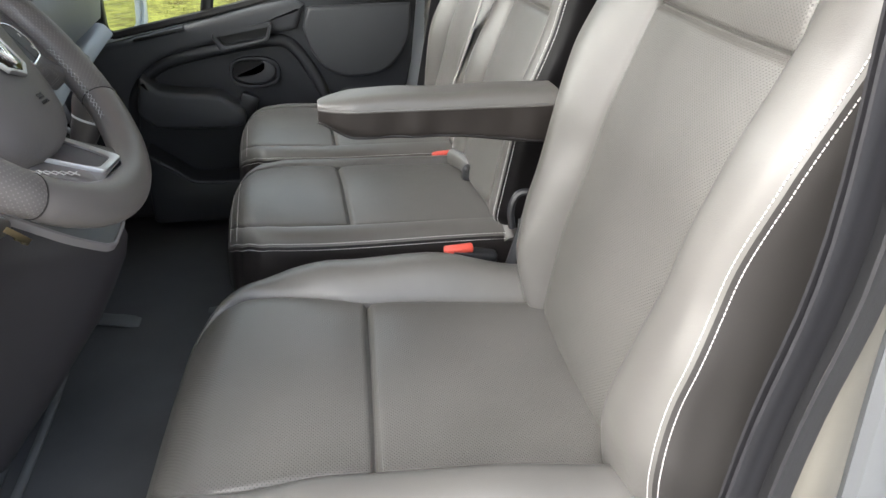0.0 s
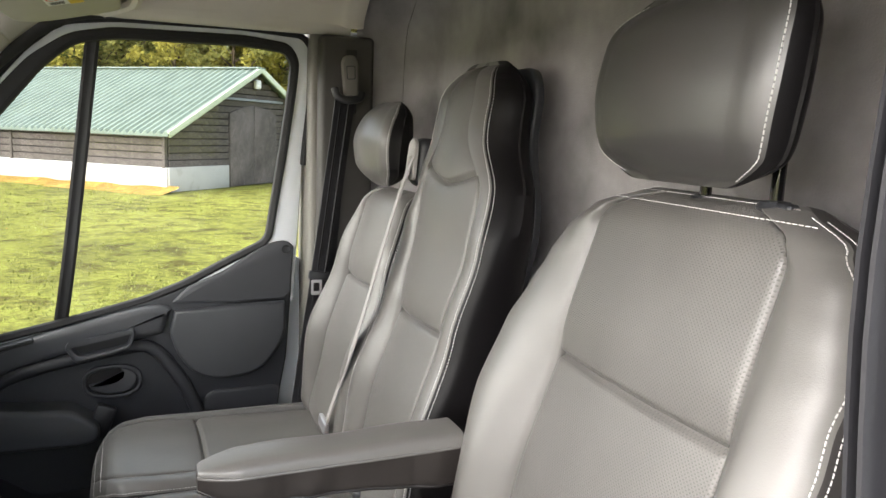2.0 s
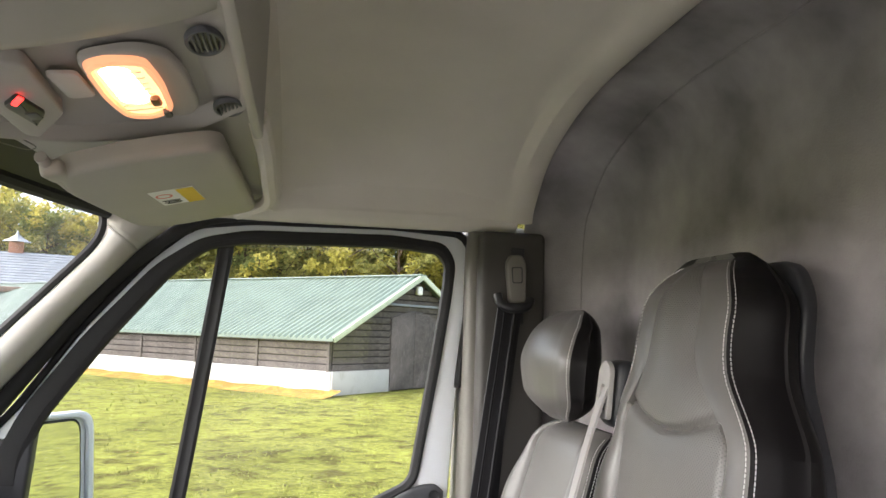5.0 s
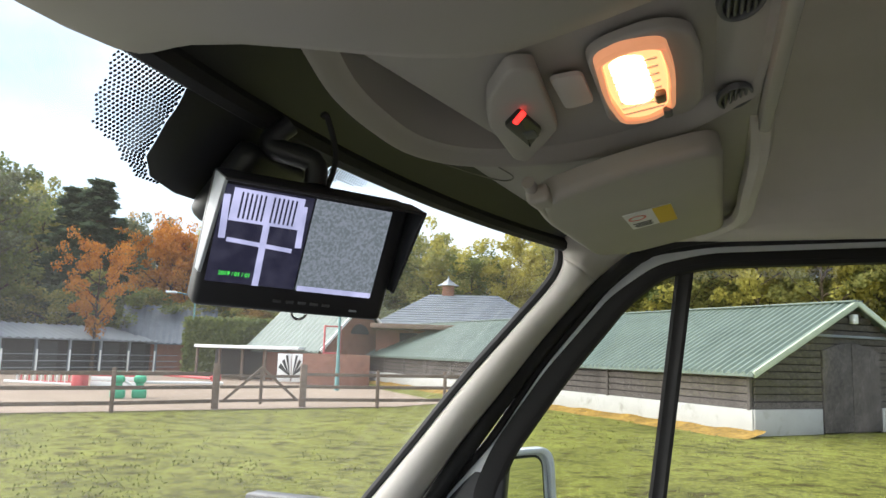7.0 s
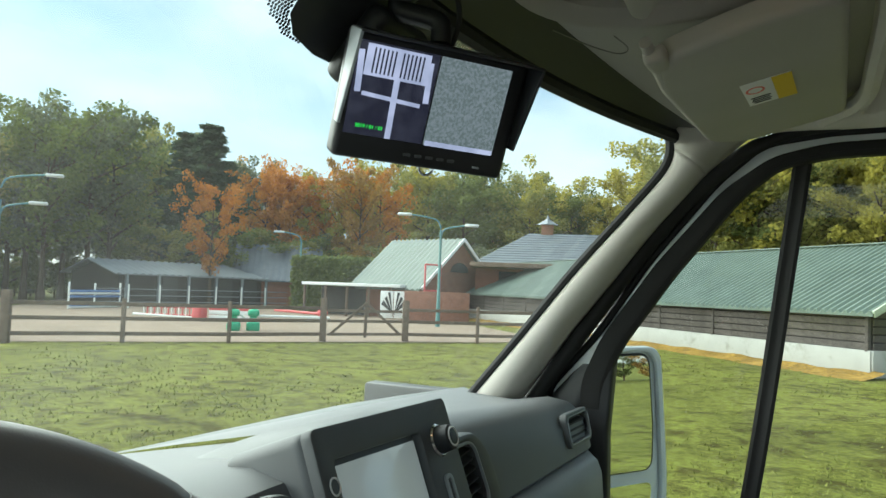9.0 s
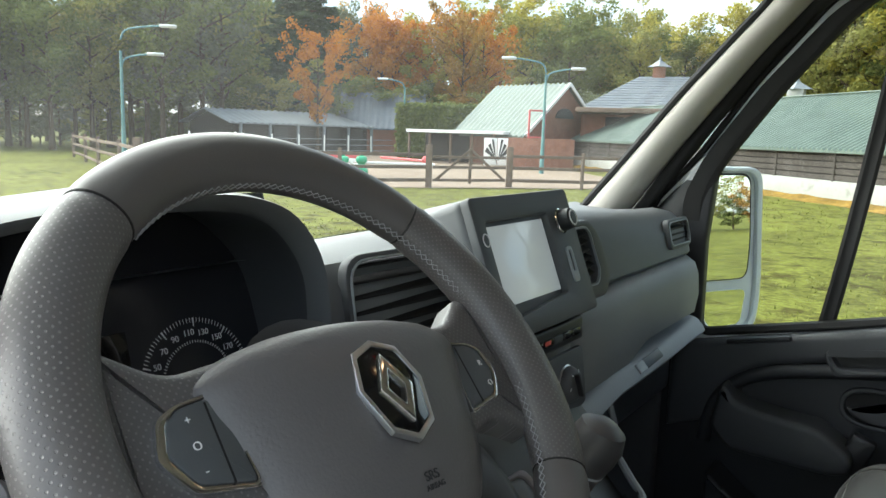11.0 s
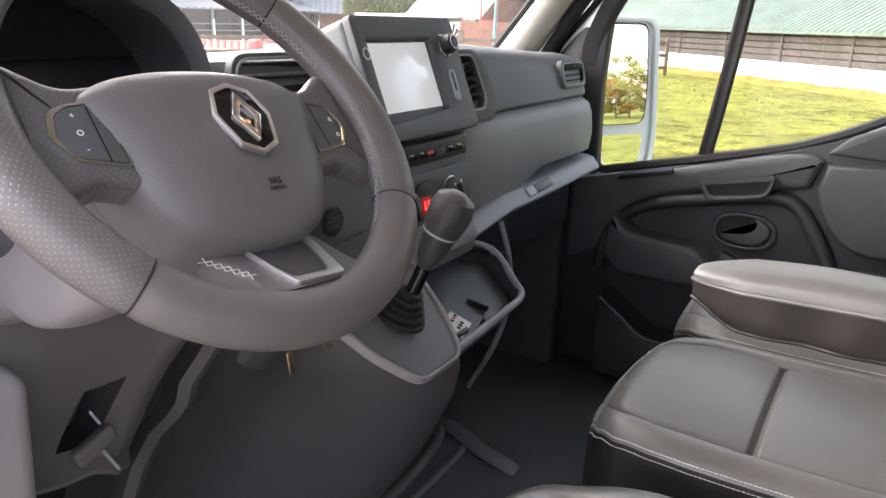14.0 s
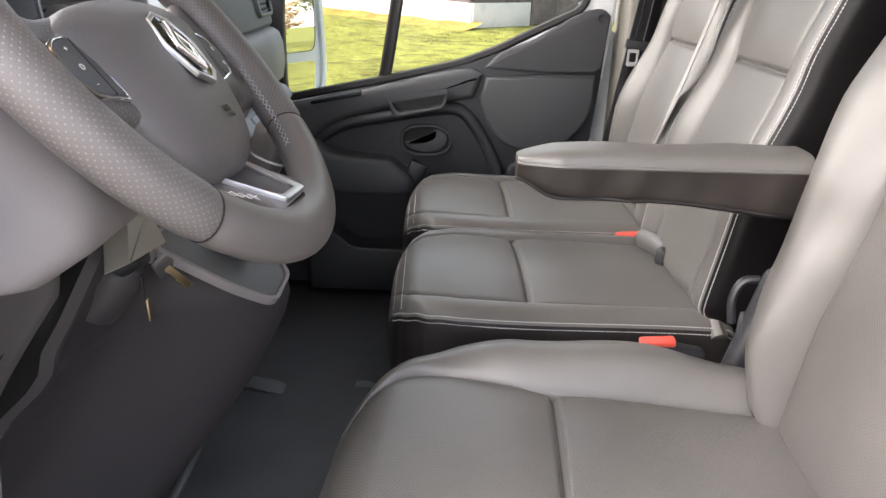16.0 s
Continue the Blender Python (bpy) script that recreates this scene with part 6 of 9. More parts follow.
    side = curve_fn([(0.29, 0.868), (0.36, 0.874), (0.43, 0.876), (0.475, 0.884), (0.52, 0.905), (0.60, 0.935)])
    rows = []
    for t in (0.0, 0.15, 0.30, 0.46, 0.58, 0.70, 0.80, 0.91, 0.97, 1.0):
        row = []
        for s_ in (0.0, 0.3, 0.55, 0.66, 0.755, 0.80, 0.865, 0.905, 0.94, 0.98, 1.0):
            y = 0.40 + 0.47 * s_
            z = 0.60 + (foot(y) - 0.60) * t
            y = 0.40 + (side(z) - 0.40) * s_
            x = -0.372 - 0.60 * max(0.0, 0.52 - z) - 0.012 * smooth01(s_, 0.5, 0.8) - 0.004 * smooth01(s_, 0.93, 1.0)
            x += 0.010 * math.exp(-((s_ - 0.93) / 0.03) ** 2) + 0.014 * smooth01(t, 0.90, 0.97)
            row.append((x, y, z))
        rows.append(row)
    rows.append([(x - 0.05, y, z - 0.006) for x, y, z in rows[-1]])
    bm = bmesh.new()
    rows_mesh(bm, rows, keep=lambda i, j: not (3 <= i <= 5 and 4 <= j <= 5))
    part("footwell_trim", bm, PLASTIC_WARM_SHADED, DASH)
    hole = [Vector(rows[i][j]) for i, j in ((3, 4), (3, 5), (3, 6), (4, 6), (5, 6), (6, 6), (6, 5), (6, 4), (5, 4), (4, 4))]
    bm = bmesh.new()
    rows_mesh(bm, [hole, [p + Vector((-0.045, 0.0, 0.004)) for p in hole]], wrap=True)
    bm.faces.new([bm.verts.new(p + Vector((-0.045, 0.0, 0.004))) for p in hole])
    # lined darker than its panel: the recess's shade is in the colour
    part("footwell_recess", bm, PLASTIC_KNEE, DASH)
    part("footwell_lever", boxed((0.016, 0.050, 0.022), pose(-0.440, 0.795, 0.402, 20, 0, 0), 0.006, 3), PLASTIC_WARM_SHADED, DASH)
    part("footwell_hook", boxed((0.003, 0.003, 0.022), pose(-0.425, 0.790, 0.442, 28, 0, 0), 0.001, 2), PLASTIC_LIGHT, DASH)
    part("footwell_clip", boxed((0.004, 0.004, 0.040), pose(-0.462, 0.826, 0.360, 28, 0, 0), 0.0015, 2), PLASTIC_LIGHT, DASH)
    part("footwell_back", boxed((0.01, 0.60, 0.60), pose(-0.66, 0.66, 0.24), 0.003, 2), PLASTIC_BLACK, DASH)
    part("footwell_box", boxed((0.12, 0.30, 0.24), pose(-0.392, 0.530, 0.455, 0, 6, 0), 0.018, 4), PLASTIC_WARM, DASH)


dash_shell()
instrument_cluster()
column()
left_switches()
screen_unit()
centre_stack()
console()


# ---- passenger door ----
def door_m(y):
    """Plates on the door: x, z outline, thick towards the cab, back at y."""
    return Matrix(((1, 0, 0, 0), (0, 0, -1, y), (0, 1, 0, 0), (0, 0, 0, 1)))


SILL = [(-0.52, 0.445), (-0.344, 0.487), (-0.22, 0.517), (-0.091, 0.551), (0.085, 0.602), (0.16, 0.632), (0.24, 0.667), (0.30, 0.705), (0.341, 0.73), (0.38, 0.746), (0.413, 0.748), (0.436, 0.732)]


def passenger_door():
    door = thing("passenger_door", "closed van passenger door with dark grey trim and a divided window", "door", (0.0, 2.2, FLOOR))
    o = soft(SILL, 3) + [(0.428, 0.60), (0.415, 0.413), (0.385, 0.25), (0.36, -0.04), (-0.6, -0.04), (-0.6, 0.43)]
    part("trim_panel", prism(o, 0.04, door_m(2.235), 0.008, 3), DOOR_DARK, door)
    o = [(x, z - 0.035) for x, z in soft(SILL, 3)] + [(0.468, 0.68), (0.468, -0.2), (-0.6, -0.2)]
    part("outer_skin", prism(o, 0.012, door_m(2.258), 0.002), PAINT, door, "white painted door skin")
    # upper roll along the sill, down to the arch
    arch = [(0.094, 0.508), (0.04, 0.497), (-0.06, 0.483), (-0.16, 0.463), (-0.25, 0.437), (-0.31, 0.402), (-0.345, 0.35), (-0.36, 0.29)]
    o = soft([(-0.46, 0.46), (-0.344, 0.485), (-0.22, 0.515), (-0.091, 0.548), (0.02, 0.575), (0.085, 0.583), (0.116, 0.572)], 3) + soft(arch, 3) + [(-0.46, 0.25)]
    part("sill_roll", prism(o, 0.062, door_m(2.235), 0.018, 4), DOOR_GREY, door)
    part("sill_cap", prism(round_outline([(-0.335, 0.478), (-0.20, 0.508), (-0.205, 0.520), (-0.335, 0.490)], 0.006), 0.07, door_m(2.235), 0.004), PLASTIC_BLACK, door)
    # rear wedge above the line and rounded speaker cover below it
    o = soft([(0.118, 0.588), (0.16, 0.628), (0.24, 0.662), (0.30, 0.70), (0.341, 0.726), (0.38, 0.741), (0.412, 0.743), (0.432, 0.728)], 3) + [(0.424, 0.60), (0.405, 0.583), (0.27, 0.580)]
    part("rear_wedge", prism(o, 0.052, door_m(2.235), 0.007, 3), DOOR_GREY, door)
    o = [(0.122, 0.566), (0.263, 0.573), (0.407, 0.577)] + soft([(0.410, 0.50), (0.393, 0.455), (0.355, 0.405), (0.316, 0.382), (0.26, 0.374), (0.215, 0.376), (0.165, 0.40), (0.128, 0.45), (0.108, 0.51)], 3)
    part("speaker_cover", prism(o, 0.060, door_m(2.235), 0.010, 3), DOOR_GREY, door)
    part("lower_panel", prism(round_outline([(0.20, 0.34), (0.40, 0.34), (0.37, 0.10), (0.13, 0.10)], 0.03), 0.046, door_m(2.235), 0.010, 3), DOOR_DARK, door)
    # dark arch band
    bm = bmesh.new()
    tube(bm, [(x, 2.185, z) for x, z in soft([(-0.37, 0.24), (-0.355, 0.33), (-0.31, 0.39), (-0.24, 0.428), (-0.12, 0.455), (0.02, 0.478), (0.07, 0.468), (0.11, 0.42), (0.15, 0.35), (0.19, 0.25)], 4)], 0.017, 10, flat=1.0, up=(0, 1, 0))
    part("arch_band", bm, DOOR_DARK, door)
    # grab cup in the roll
    g = round_outline([(-0.138, 0.500), (0.028, 0.532), (0.016, 0.484), (-0.020, 0.472), (-0.112, 0.452)], 0.014)
    cx, cz = -0.045, 0.492
    gi = [(cx + (x - cx) * 0.86, cz + 0.006 + (z - cz) * 0.66) for x, z in g]
    part("grab_cup", ring_prism(g, gi, 0.030, door_m(2.175), 0.008), DOOR_GREY, door)
    # black plate in place of a cut hollow, for the shade inside
    part("grab_hollow_shade", prism(gi, 0.002, door_m(2.172), 0), PLASTIC_BLACK, door)
    # inner handle
    h0 = ellipse(-0.030, 0.389, 0.071, 0.0445, 40, 0.8)
    h1 = ellipse(-0.030, 0.389, 0.060, 0.034, 40, 0.8)
    part("handle_bezel", ring_prism(h0, h1, 0.014, door_m(2.197), 0.004), DOOR_DARK, door)
    part("handle_cup", prism(h1, 0.002, door_m(2.196), 0), RUBBER, door)
    o = soft([(-0.086, 0.384), (-0.070, 0.366), (-0.03, 0.357), (0.006, 0.362), (0.026, 0.382), (0.028, 0.402), (0.014, 0.418), (-0.008, 0.422), (-0.010, 0.404), (-0.03, 0.392), (-0.06, 0.388)], 3)
    part("handle", prism(o, 0.016, door_m(2.196), 0.007, 4), DOOR_GREY, door, "dark grey door pull")
    # arm rest pocket and map bin
    o = round_outline([(-0.326, 0.402), (-0.285, 0.360), (-0.20, 0.350), (-0.125, 0.346), (-0.062, 0.300), (-0.060, 0.262), (-0.10, 0.250), (-0.30, 0.254), (-0.345, 0.30)], 0.016)
    part("armrest", prism(o, 0.085, door_m(2.20), 0.014, 4), DOOR_GREY, door)
    part("armrest_slot", boxed((0.05, 0.03, 0.085), pose(-0.058, 2.165, 0.295, 0, 20, 0), 0.008, 2), PLASTIC_BLACK, door)
    o = round_outline([(-0.34, 0.20), (-0.27, 0.146), (-0.215, 0.104), (-0.10, 0.104), (0.33, 0.11), (0.34, -0.02), (-0.34, -0.02)], 0.02)
    part("map_bin", prism(o, 0.10, door_m(2.20), 0.010, 3), DOOR_DARK, door)
    bm = bmesh.new()
    tube(bm, [(x, 2.103, z) for x, z in soft([(-0.30, 0.165), (-0.262, 0.138), (-0.22, 0.107), (-0.15, 0.101), (0.0, 0.104)], 4)], 0.006, 8)
    part("bin_lip", bm, DOOR_GREY, door)
    part("screw_cap", lathe([(0.002, 0), (0.0125, 0), (0.011, 0.003), (0.009, 0.0015), (0.002, 0.0015)], frame_of((0.410, 2.184, 0.721), (1, 0, 0), (0, 0, 1))), PLASTIC_BLACK, door)
    # window frame
    hole = [(-0.405, 0.485), (-0.14, 0.545), (0.05, 0.592), (0.15, 0.632), (0.26, 0.69), (0.365, 0.742), (0.40, 0.98), (0.423, 1.15), (0.428, 1.215), (0.405, 1.248), (0.3, 1.258), (0.0, 1.252), (-0.09, 1.236), (-0.16, 1.178), (-0.28, 1.03), (-0.385, 0.88), (-0.42, 0.80), (-0.42, 0.6)]
    outer = [(-0.53, 0.36), (-0.14, 0.40), (0.05, 0.43), (0.15, 0.45), (0.26, 0.5), (0.435, 0.56), (0.455, 0.98), (0.472, 1.15), (0.475, 1.245), (0.45, 1.283), (0.3, 1.292), (0.0, 1.287), (-0.115, 1.272), (-0.195, 1.205), (-0.32, 1.055), (-0.425, 0.90), (-0.53, 0.78), (-0.53, 0.6)]

    def lean(bm):
        for v in bm.verts:
            v.co.y -= 0.055 * max(0, v.co.z - 0.6)
        return bm
    ho, hi = round_outline(outer, 0.03), round_outline(hole, 0.03)
    part("window_frame", lean(ring_prism(ho, hi, 0.05, door_m(2.25), 0.008)), PAINT, door, "white painted window frame")
    bm = bmesh.new()
    tube(bm, [(x, 2.208 - 0.055 * max(0, z - 0.6), z) for x, z in hi], 0.012, 8, closed=True, up=(0, 1, 0))
    part("window_seal", bm, RUBBER, door)
    # black channel between the pane and the painted strip
    rim = [(-0.405, 0.48), (-0.14, 0.54), (0.05, 0.587), (0.15, 0.627), (0.26, 0.685), (0.372, 0.738), (0.411, 0.98), (0.434, 1.15), (0.440, 1.222), (0.414, 1.262), (0.3, 1.274), (-0.005, 1.268), (-0.10, 1.248), (-0.186, 1.188), (-0.312, 1.043), (-0.418, 0.893), (-0.46, 0.80), (-0.46, 0.6)]
    part("window_channel", lean(ring_prism(round_outline(rim, 0.03), hi, 0.004, door_m(2.199), 0.001)), RUBBER, door, "black window channel")
    bm = bmesh.new()
    tube(bm, [(x, 2.197 - 0.055 * max(0, z - 0.6), z) for x, z in ho if z > 0.66], 0.008, 8, up=(0, 1, 0))
    part("outer_seal", bm, RUBBER, door)
    bm = bmesh.new()
    strap(bm, arc_points([(-0.152, 2.215, 0.50), (-0.128, 2.213, 0.65), (-0.10, 2.205, 0.85), (-0.048, 2.185, 1.25)], 5), 0.032, (1, 0, 0), 0.004)
    part("divider_bar", bm, RUBBER, door)
    bm = bmesh.new()
    bm.faces.new([bm.verts.new((x, 2.225 - 0.055 * max(0, z - 0.6), z)) for x, z in hole])
    ob = part("pane", bm, GLASS, door)
    ob.visible_shadow = False
    # dark sail in front of the window, where the mirror is fixed
    o = [(-0.62, 0.46), (-0.398, 0.478), (-0.402, 0.70), (-0.388, 0.890), (-0.428, 0.882), (-0.52, 0.772), (-0.63, 0.65)]
    part("mirror_sail", prism(round_outline(o, 0.012), 0.028, door_m(2.215), 0.008, 3), PLASTIC_BLACK, door)


def door_mirror():
    mir = thing("door_mirror", "white door mirror with a main glass and a small wide-angle glass", "mirror", (-0.40, 2.35, 0.46))
    # the glasses face back and a little to the driver
    m = frame_of((-0.402, 2.363, 0.66), (0.50, 0.866, 0), (-0.0546, 0.0315, 0.998))
    w, h = 0.112, 0.205
    o = round_outline([(-w, -h), (w * 0.86, -h), (w, -h * 0.5), (w * 0.92, h), (-w * 0.9, h)], 0.045, 7)
    shell = []
    for f, d in ((1.0, 0.012), (1.02, 0.0), (1.0, -0.02), (0.93, -0.05), (0.75, -0.075), (0.4, -0.088), (0.1, -0.09)):
        shell.append([m @ Vector((x * f, y * (0.5 + 0.5 * f), d)) for x, y in o])
    bm = bmesh.new()
    rows_mesh(bm, shell, wrap=True)
    bm.faces.new([bm.verts.new(p) for p in shell[-1]])
    part("shell", bm, PAINT, mir)
    i = [(x * 0.84, y * 0.94) for x, y in o]
    part("rim", ring_prism(o, i, 0.010, m @ pose(0, 0, 0.006), 0.004), PAINT, mir)
    up = round_outline([(-w * 0.80, -0.070), (w * 0.60, -0.070), (w * 0.66, 0.02), (w * 0.60, h * 0.90), (-w * 0.76, h * 0.90)], 0.03, 6)
    lo = round_outline([(-w * 0.80, -h * 0.92), (w * 0.46, -h * 0.90), (w * 0.60, -0.098), (-w * 0.80, -0.098)], 0.02, 6)
    part("back_plate", prism(i, 0.004, m @ pose(0, 0, 0.001), 0), PAINT, mir)
    mg = m @ pose(0, 0, 0.005, 0, 0, 0)
    part("main_glass", prism(up, 0.003, mg, 0), MIRROR, mir, "silvered main mirror glass")
    part("wide_glass", prism(lo, 0.003, mg, 0), MIRROR, mir, "silvered wide-angle glass")
    part("gasket", ring_prism([(x * 1.04, y * 1.03) for x, y in up], up, 0.004, mg, 0.001), RUBBER, mir)
    for z in (0.56, 0.78):
        bm = bmesh.new()
        tube(bm, [(-0.53, 2.22, z - 0.01), (-0.515, 2.28, z), (-0.47, 2.36, z)], 0.022, 10, up=(0, 0, 1))
        part("arm", bm, PLASTIC_BLACK, mir)


passenger_door()
door_mirror()


# ---- overhead ----
def overhead():
    con = thing("overhead_console", "beige plastic overhead console with a lit lamp and switches", "console", (-0.15, MID, 1.29))

    def under(x):
        return 1.318 + (x - 0.02) * 0.19
    # lamp panel, right part
    rows = []
    outline = [(-0.25, 1.10), (-0.269, 1.178), (-0.276, 1.257), (-0.273, 1.341), (-0.247, 1.411), (-0.201, 1.461), (-0.145, 1.494), (-0.075, 1.503), (-0.022, 1.484), (0.022, 1.44), (0.040, 1.40), (0.042, 1.19)]
    rim = soft(outline, 5)
    cx, cy = -0.12, 1.25
    for f, dz in ((1.06, 0.10), (1.04, 0.035), (1.02, 0.010), (1.0, 0.0), (0.97, 0.002), (0.94, 0.010), (0.90, 0.014)):
        rows.append([(cx + (x - cx) * f, cy + (y - cy) * f, under(x) - 0.006 + dz) for x, y in rim])
    bm = bmesh.new()
    rows_mesh(bm, rows)
    part("pod_rim", bm, TRIM_BEIGE, con)
    bm = bmesh.new()
    edge = [Vector(p) for p in rows[-1]]
    split = [k for k, p in enumerate(edge) if p.x < -0.188]
    a, b = split[0], split[-1]
    bm.faces.new([bm.verts.new(p) for p in edge[b:] + edge[:a + 1]])
    part("lamp_panel", bm, TRIM_BEIGE, con)
    # open hollow in front of the lamp panel
    hollow = edge[a:b + 1]
    mid = sum(hollow, Vector()) / len(hollow)
    bm = bmesh.new()
    deep = [[mid + (p - mid) * f + Vector((0, 0, dz)) for p in hollow] for f, dz in ((1.0, 0.0), (0.985, 0.006), (0.95, 0.040), (0.88, 0.050), (0.7, 0.052))]
    rows_mesh(bm, deep, wrap=True)
    bm.faces.new([bm.verts.new(p) for p in deep[-1]])
    part("hollow", bm, TRIM_BEIGE, con, "open hollow moulded into the console")
    # the deep shelf towards the driver
    rows = []
    for y, k in ((1.205, -0.2), (1.192, 0.35), (1.172, 0.75), (1.135, 1.0), (1.05, 1.0), (0.9, 1.0), (0.75, 1.0), (0.62, 0.9), (0.55, 0.4)):
        pts = []
        for j in range(15):
            t = j / 14
            x = -0.35 + 0.395 * t
            bulge = 0.045 * k * math.sin(math.pi * min(1, max(0, t * 0.96 + 0.02))) ** 0.5
            pts.append((x, y - 0.012 - 0.11 * smooth01(-x, 0.12, 0.30) * smooth01(y, 0.6, 1.1), under(x) + 0.012 - bulge))
        rows.append(pts)
    bm = bmesh.new()
    rows_mesh(bm, rows)
    part("shelf_pod", bm, TRIM_BEIGE, con, "beige bulge of the overhead shelf")
    part("rear_face", boxed((0.012, 1.0, 0.20), pose(0.048, 1.0, 1.40), 0.004), TRIM_BEIGE, con)
    # lamp in its raised plate; frames look down
    def down(x, y, dz=0.0):
        return frame_of((x, y, under(x) + dz), (0, 1, 0), (1, 0, 0.19))
    flat = down(0, 0)

    def flat_outline(pts, r):
        return round_outline([(y, x * 1.018) for x, y in pts], r, 6)
    plate = flat_outline([(-0.093, 1.232), (-0.042, 1.222), (-0.018, 1.241), (-0.009, 1.296), (-0.009, 1.398), (-0.021, 1.432), (-0.095, 1.412)], 0.025)
    part("lamp_plate", prism(plate, 0.009, flat @ pose(0, 0, -0.004), 0.004, 3), TRIM_BEIGE, con)
    lens_o = flat_outline([(-0.088, 1.236), (-0.062, 1.226), (-0.036, 1.236), (-0.031, 1.300), (-0.035, 1.392), (-0.058, 1.412), (-0.083, 1.402), (-0.091, 1.330)], 0.028)
    mx, my = 1.318, -0.062
    lens_i = [(mx + (a - mx) * 0.86, my + (b - my) * 0.80) for a, b in lens_o]
    part("lamp_frame", ring_prism(lens_o, lens_i, 0.014, flat @ pose(0, 0, -0.002), 0.005), LAMP_EDGE, con, "peach-coloured lit lamp edge")
    part("lamp_lens", prism(lens_i, 0.011, flat @ pose(0, 0, -0.002), 0.003), LAMP_SOFT, con, "lit ribbed lamp lens")
    part("lamp_bulb", prism(flat_outline([(-0.079, 1.252), (-0.068, 1.243), (-0.053, 1.252), (-0.049, 1.341), (-0.057, 1.357), (-0.078, 1.348)], 0.016), 0.0115, flat @ pose(0, 0, -0.001), 0.002), LAMP_GLOW, con, "glowing bulb behind the lens")
    for k in range(8):
        part("lens_rib", boxed((0.0016, 0.036, 0.0016), flat @ pose(1.262 + 0.016 * k, -0.0625, 0.0098), 0.0005), LENS, con)
    part("lamp_switch", boxed((0.022, 0.010, 0.008), flat @ pose(1.345, -0.047, 0.011), 0.003), BRONZE, con)
    part("lamp_catch", boxed((0.020, 0.008, 0.006), flat @ pose(1.392, -0.043, 0.011), 0.002), PLASTIC, con)
    # alarm switch on its slanting fin
    fin = flat_outline([(-0.145, 1.214), (-0.172, 1.255), (-0.190, 1.318), (-0.195, 1.43), (-0.184, 1.447), (-0.137, 1.368), (-0.128, 1.224)], 0.012)
    part("switch_rib", prism(fin, 0.013, flat @ pose(0, 0, -0.004), 0.003, 3), TRIM_BEIGE, con)
    sw = flat_outline([(-0.176, 1.316), (-0.156, 1.290), (-0.150, 1.351), (-0.170, 1.390)], 0.006)
    part("switch", prism(sw, 0.006, flat @ pose(0, 0, 0.007), 0.002), PLASTIC_BLACK, con, "black switch")
    part("switch_key", boxed((0.022, 0.012, 0.004), flat @ pose(1.352, -0.164, 0.0125, 0, 0, 0), 0.002), PLASTIC, con)
    led = flat_outline([(-0.167, 1.308), (-0.154, 1.288), (-0.152, 1.297), (-0.165, 1.316)], 0.002)
    part("switch_led", prism(led, 0.0015, flat @ pose(0, 0, 0.0128), 0.0004), RED_GLOW, con, "red lit mark")
    part("blank_plate", prism(flat_outline([(-0.125, 1.266), (-0.100, 1.272), (-0.100, 1.342), (-0.125, 1.342)], 0.008), 0.004, flat @ pose(0, 0, -0.001), 0.0015), TRIM_GREY, con)
    # two small grilles
    for x, y in ((0.016, 1.225), (0.018, 1.427)):
        m = down(x, y, 0.002)
        g = part("grille", ring_prism(ellipse(0, 0, 0.030, 0.017, 24), ellipse(0, 0, 0.025, 0.013, 24), 0.006, m, 0.002), PLASTIC, con)
        part("grille_back", prism(ellipse(0, 0, 0.025, 0.013, 24), 0.001, m, 0), PLASTIC_BLACK, g)
        for k in range(5):
            part("grille_slat", boxed((0.040, 0.0022, 0.004), m @ pose(0, -0.009 + 0.0045 * k, 0.003), 0.0006), PLASTIC, g)
    # access cover on the header
    bm = bmesh.new()
    tube(bm, soft3([(-0.30, 1.49, 1.2895), (-0.275, 1.56, 1.2895), (-0.25, 1.60, 1.289), (-0.235, 1.59, 1.291), (-0.24, 1.54, 1.291)]), 0.0008, 6)
    part("cover_seam", bm, TRIM_SHADED, con)


def soft3(pts):
    return arc_points(pts, 6)


LAMP_EDGE = glow("warm_lamp_edge", (1.0, 0.42, 0.20), 0.16)
BRONZE = material("brown_switch_plastic", (0.16, 0.08, 0.04), 0.4)
LENS = material("lamp_plastic", (0.75, 0.68, 0.58), 0.25, vary=0.03)
LAMP_SOFT = glow("warm_lamp_lens", (1.0, 0.46, 0.18), 0.5)


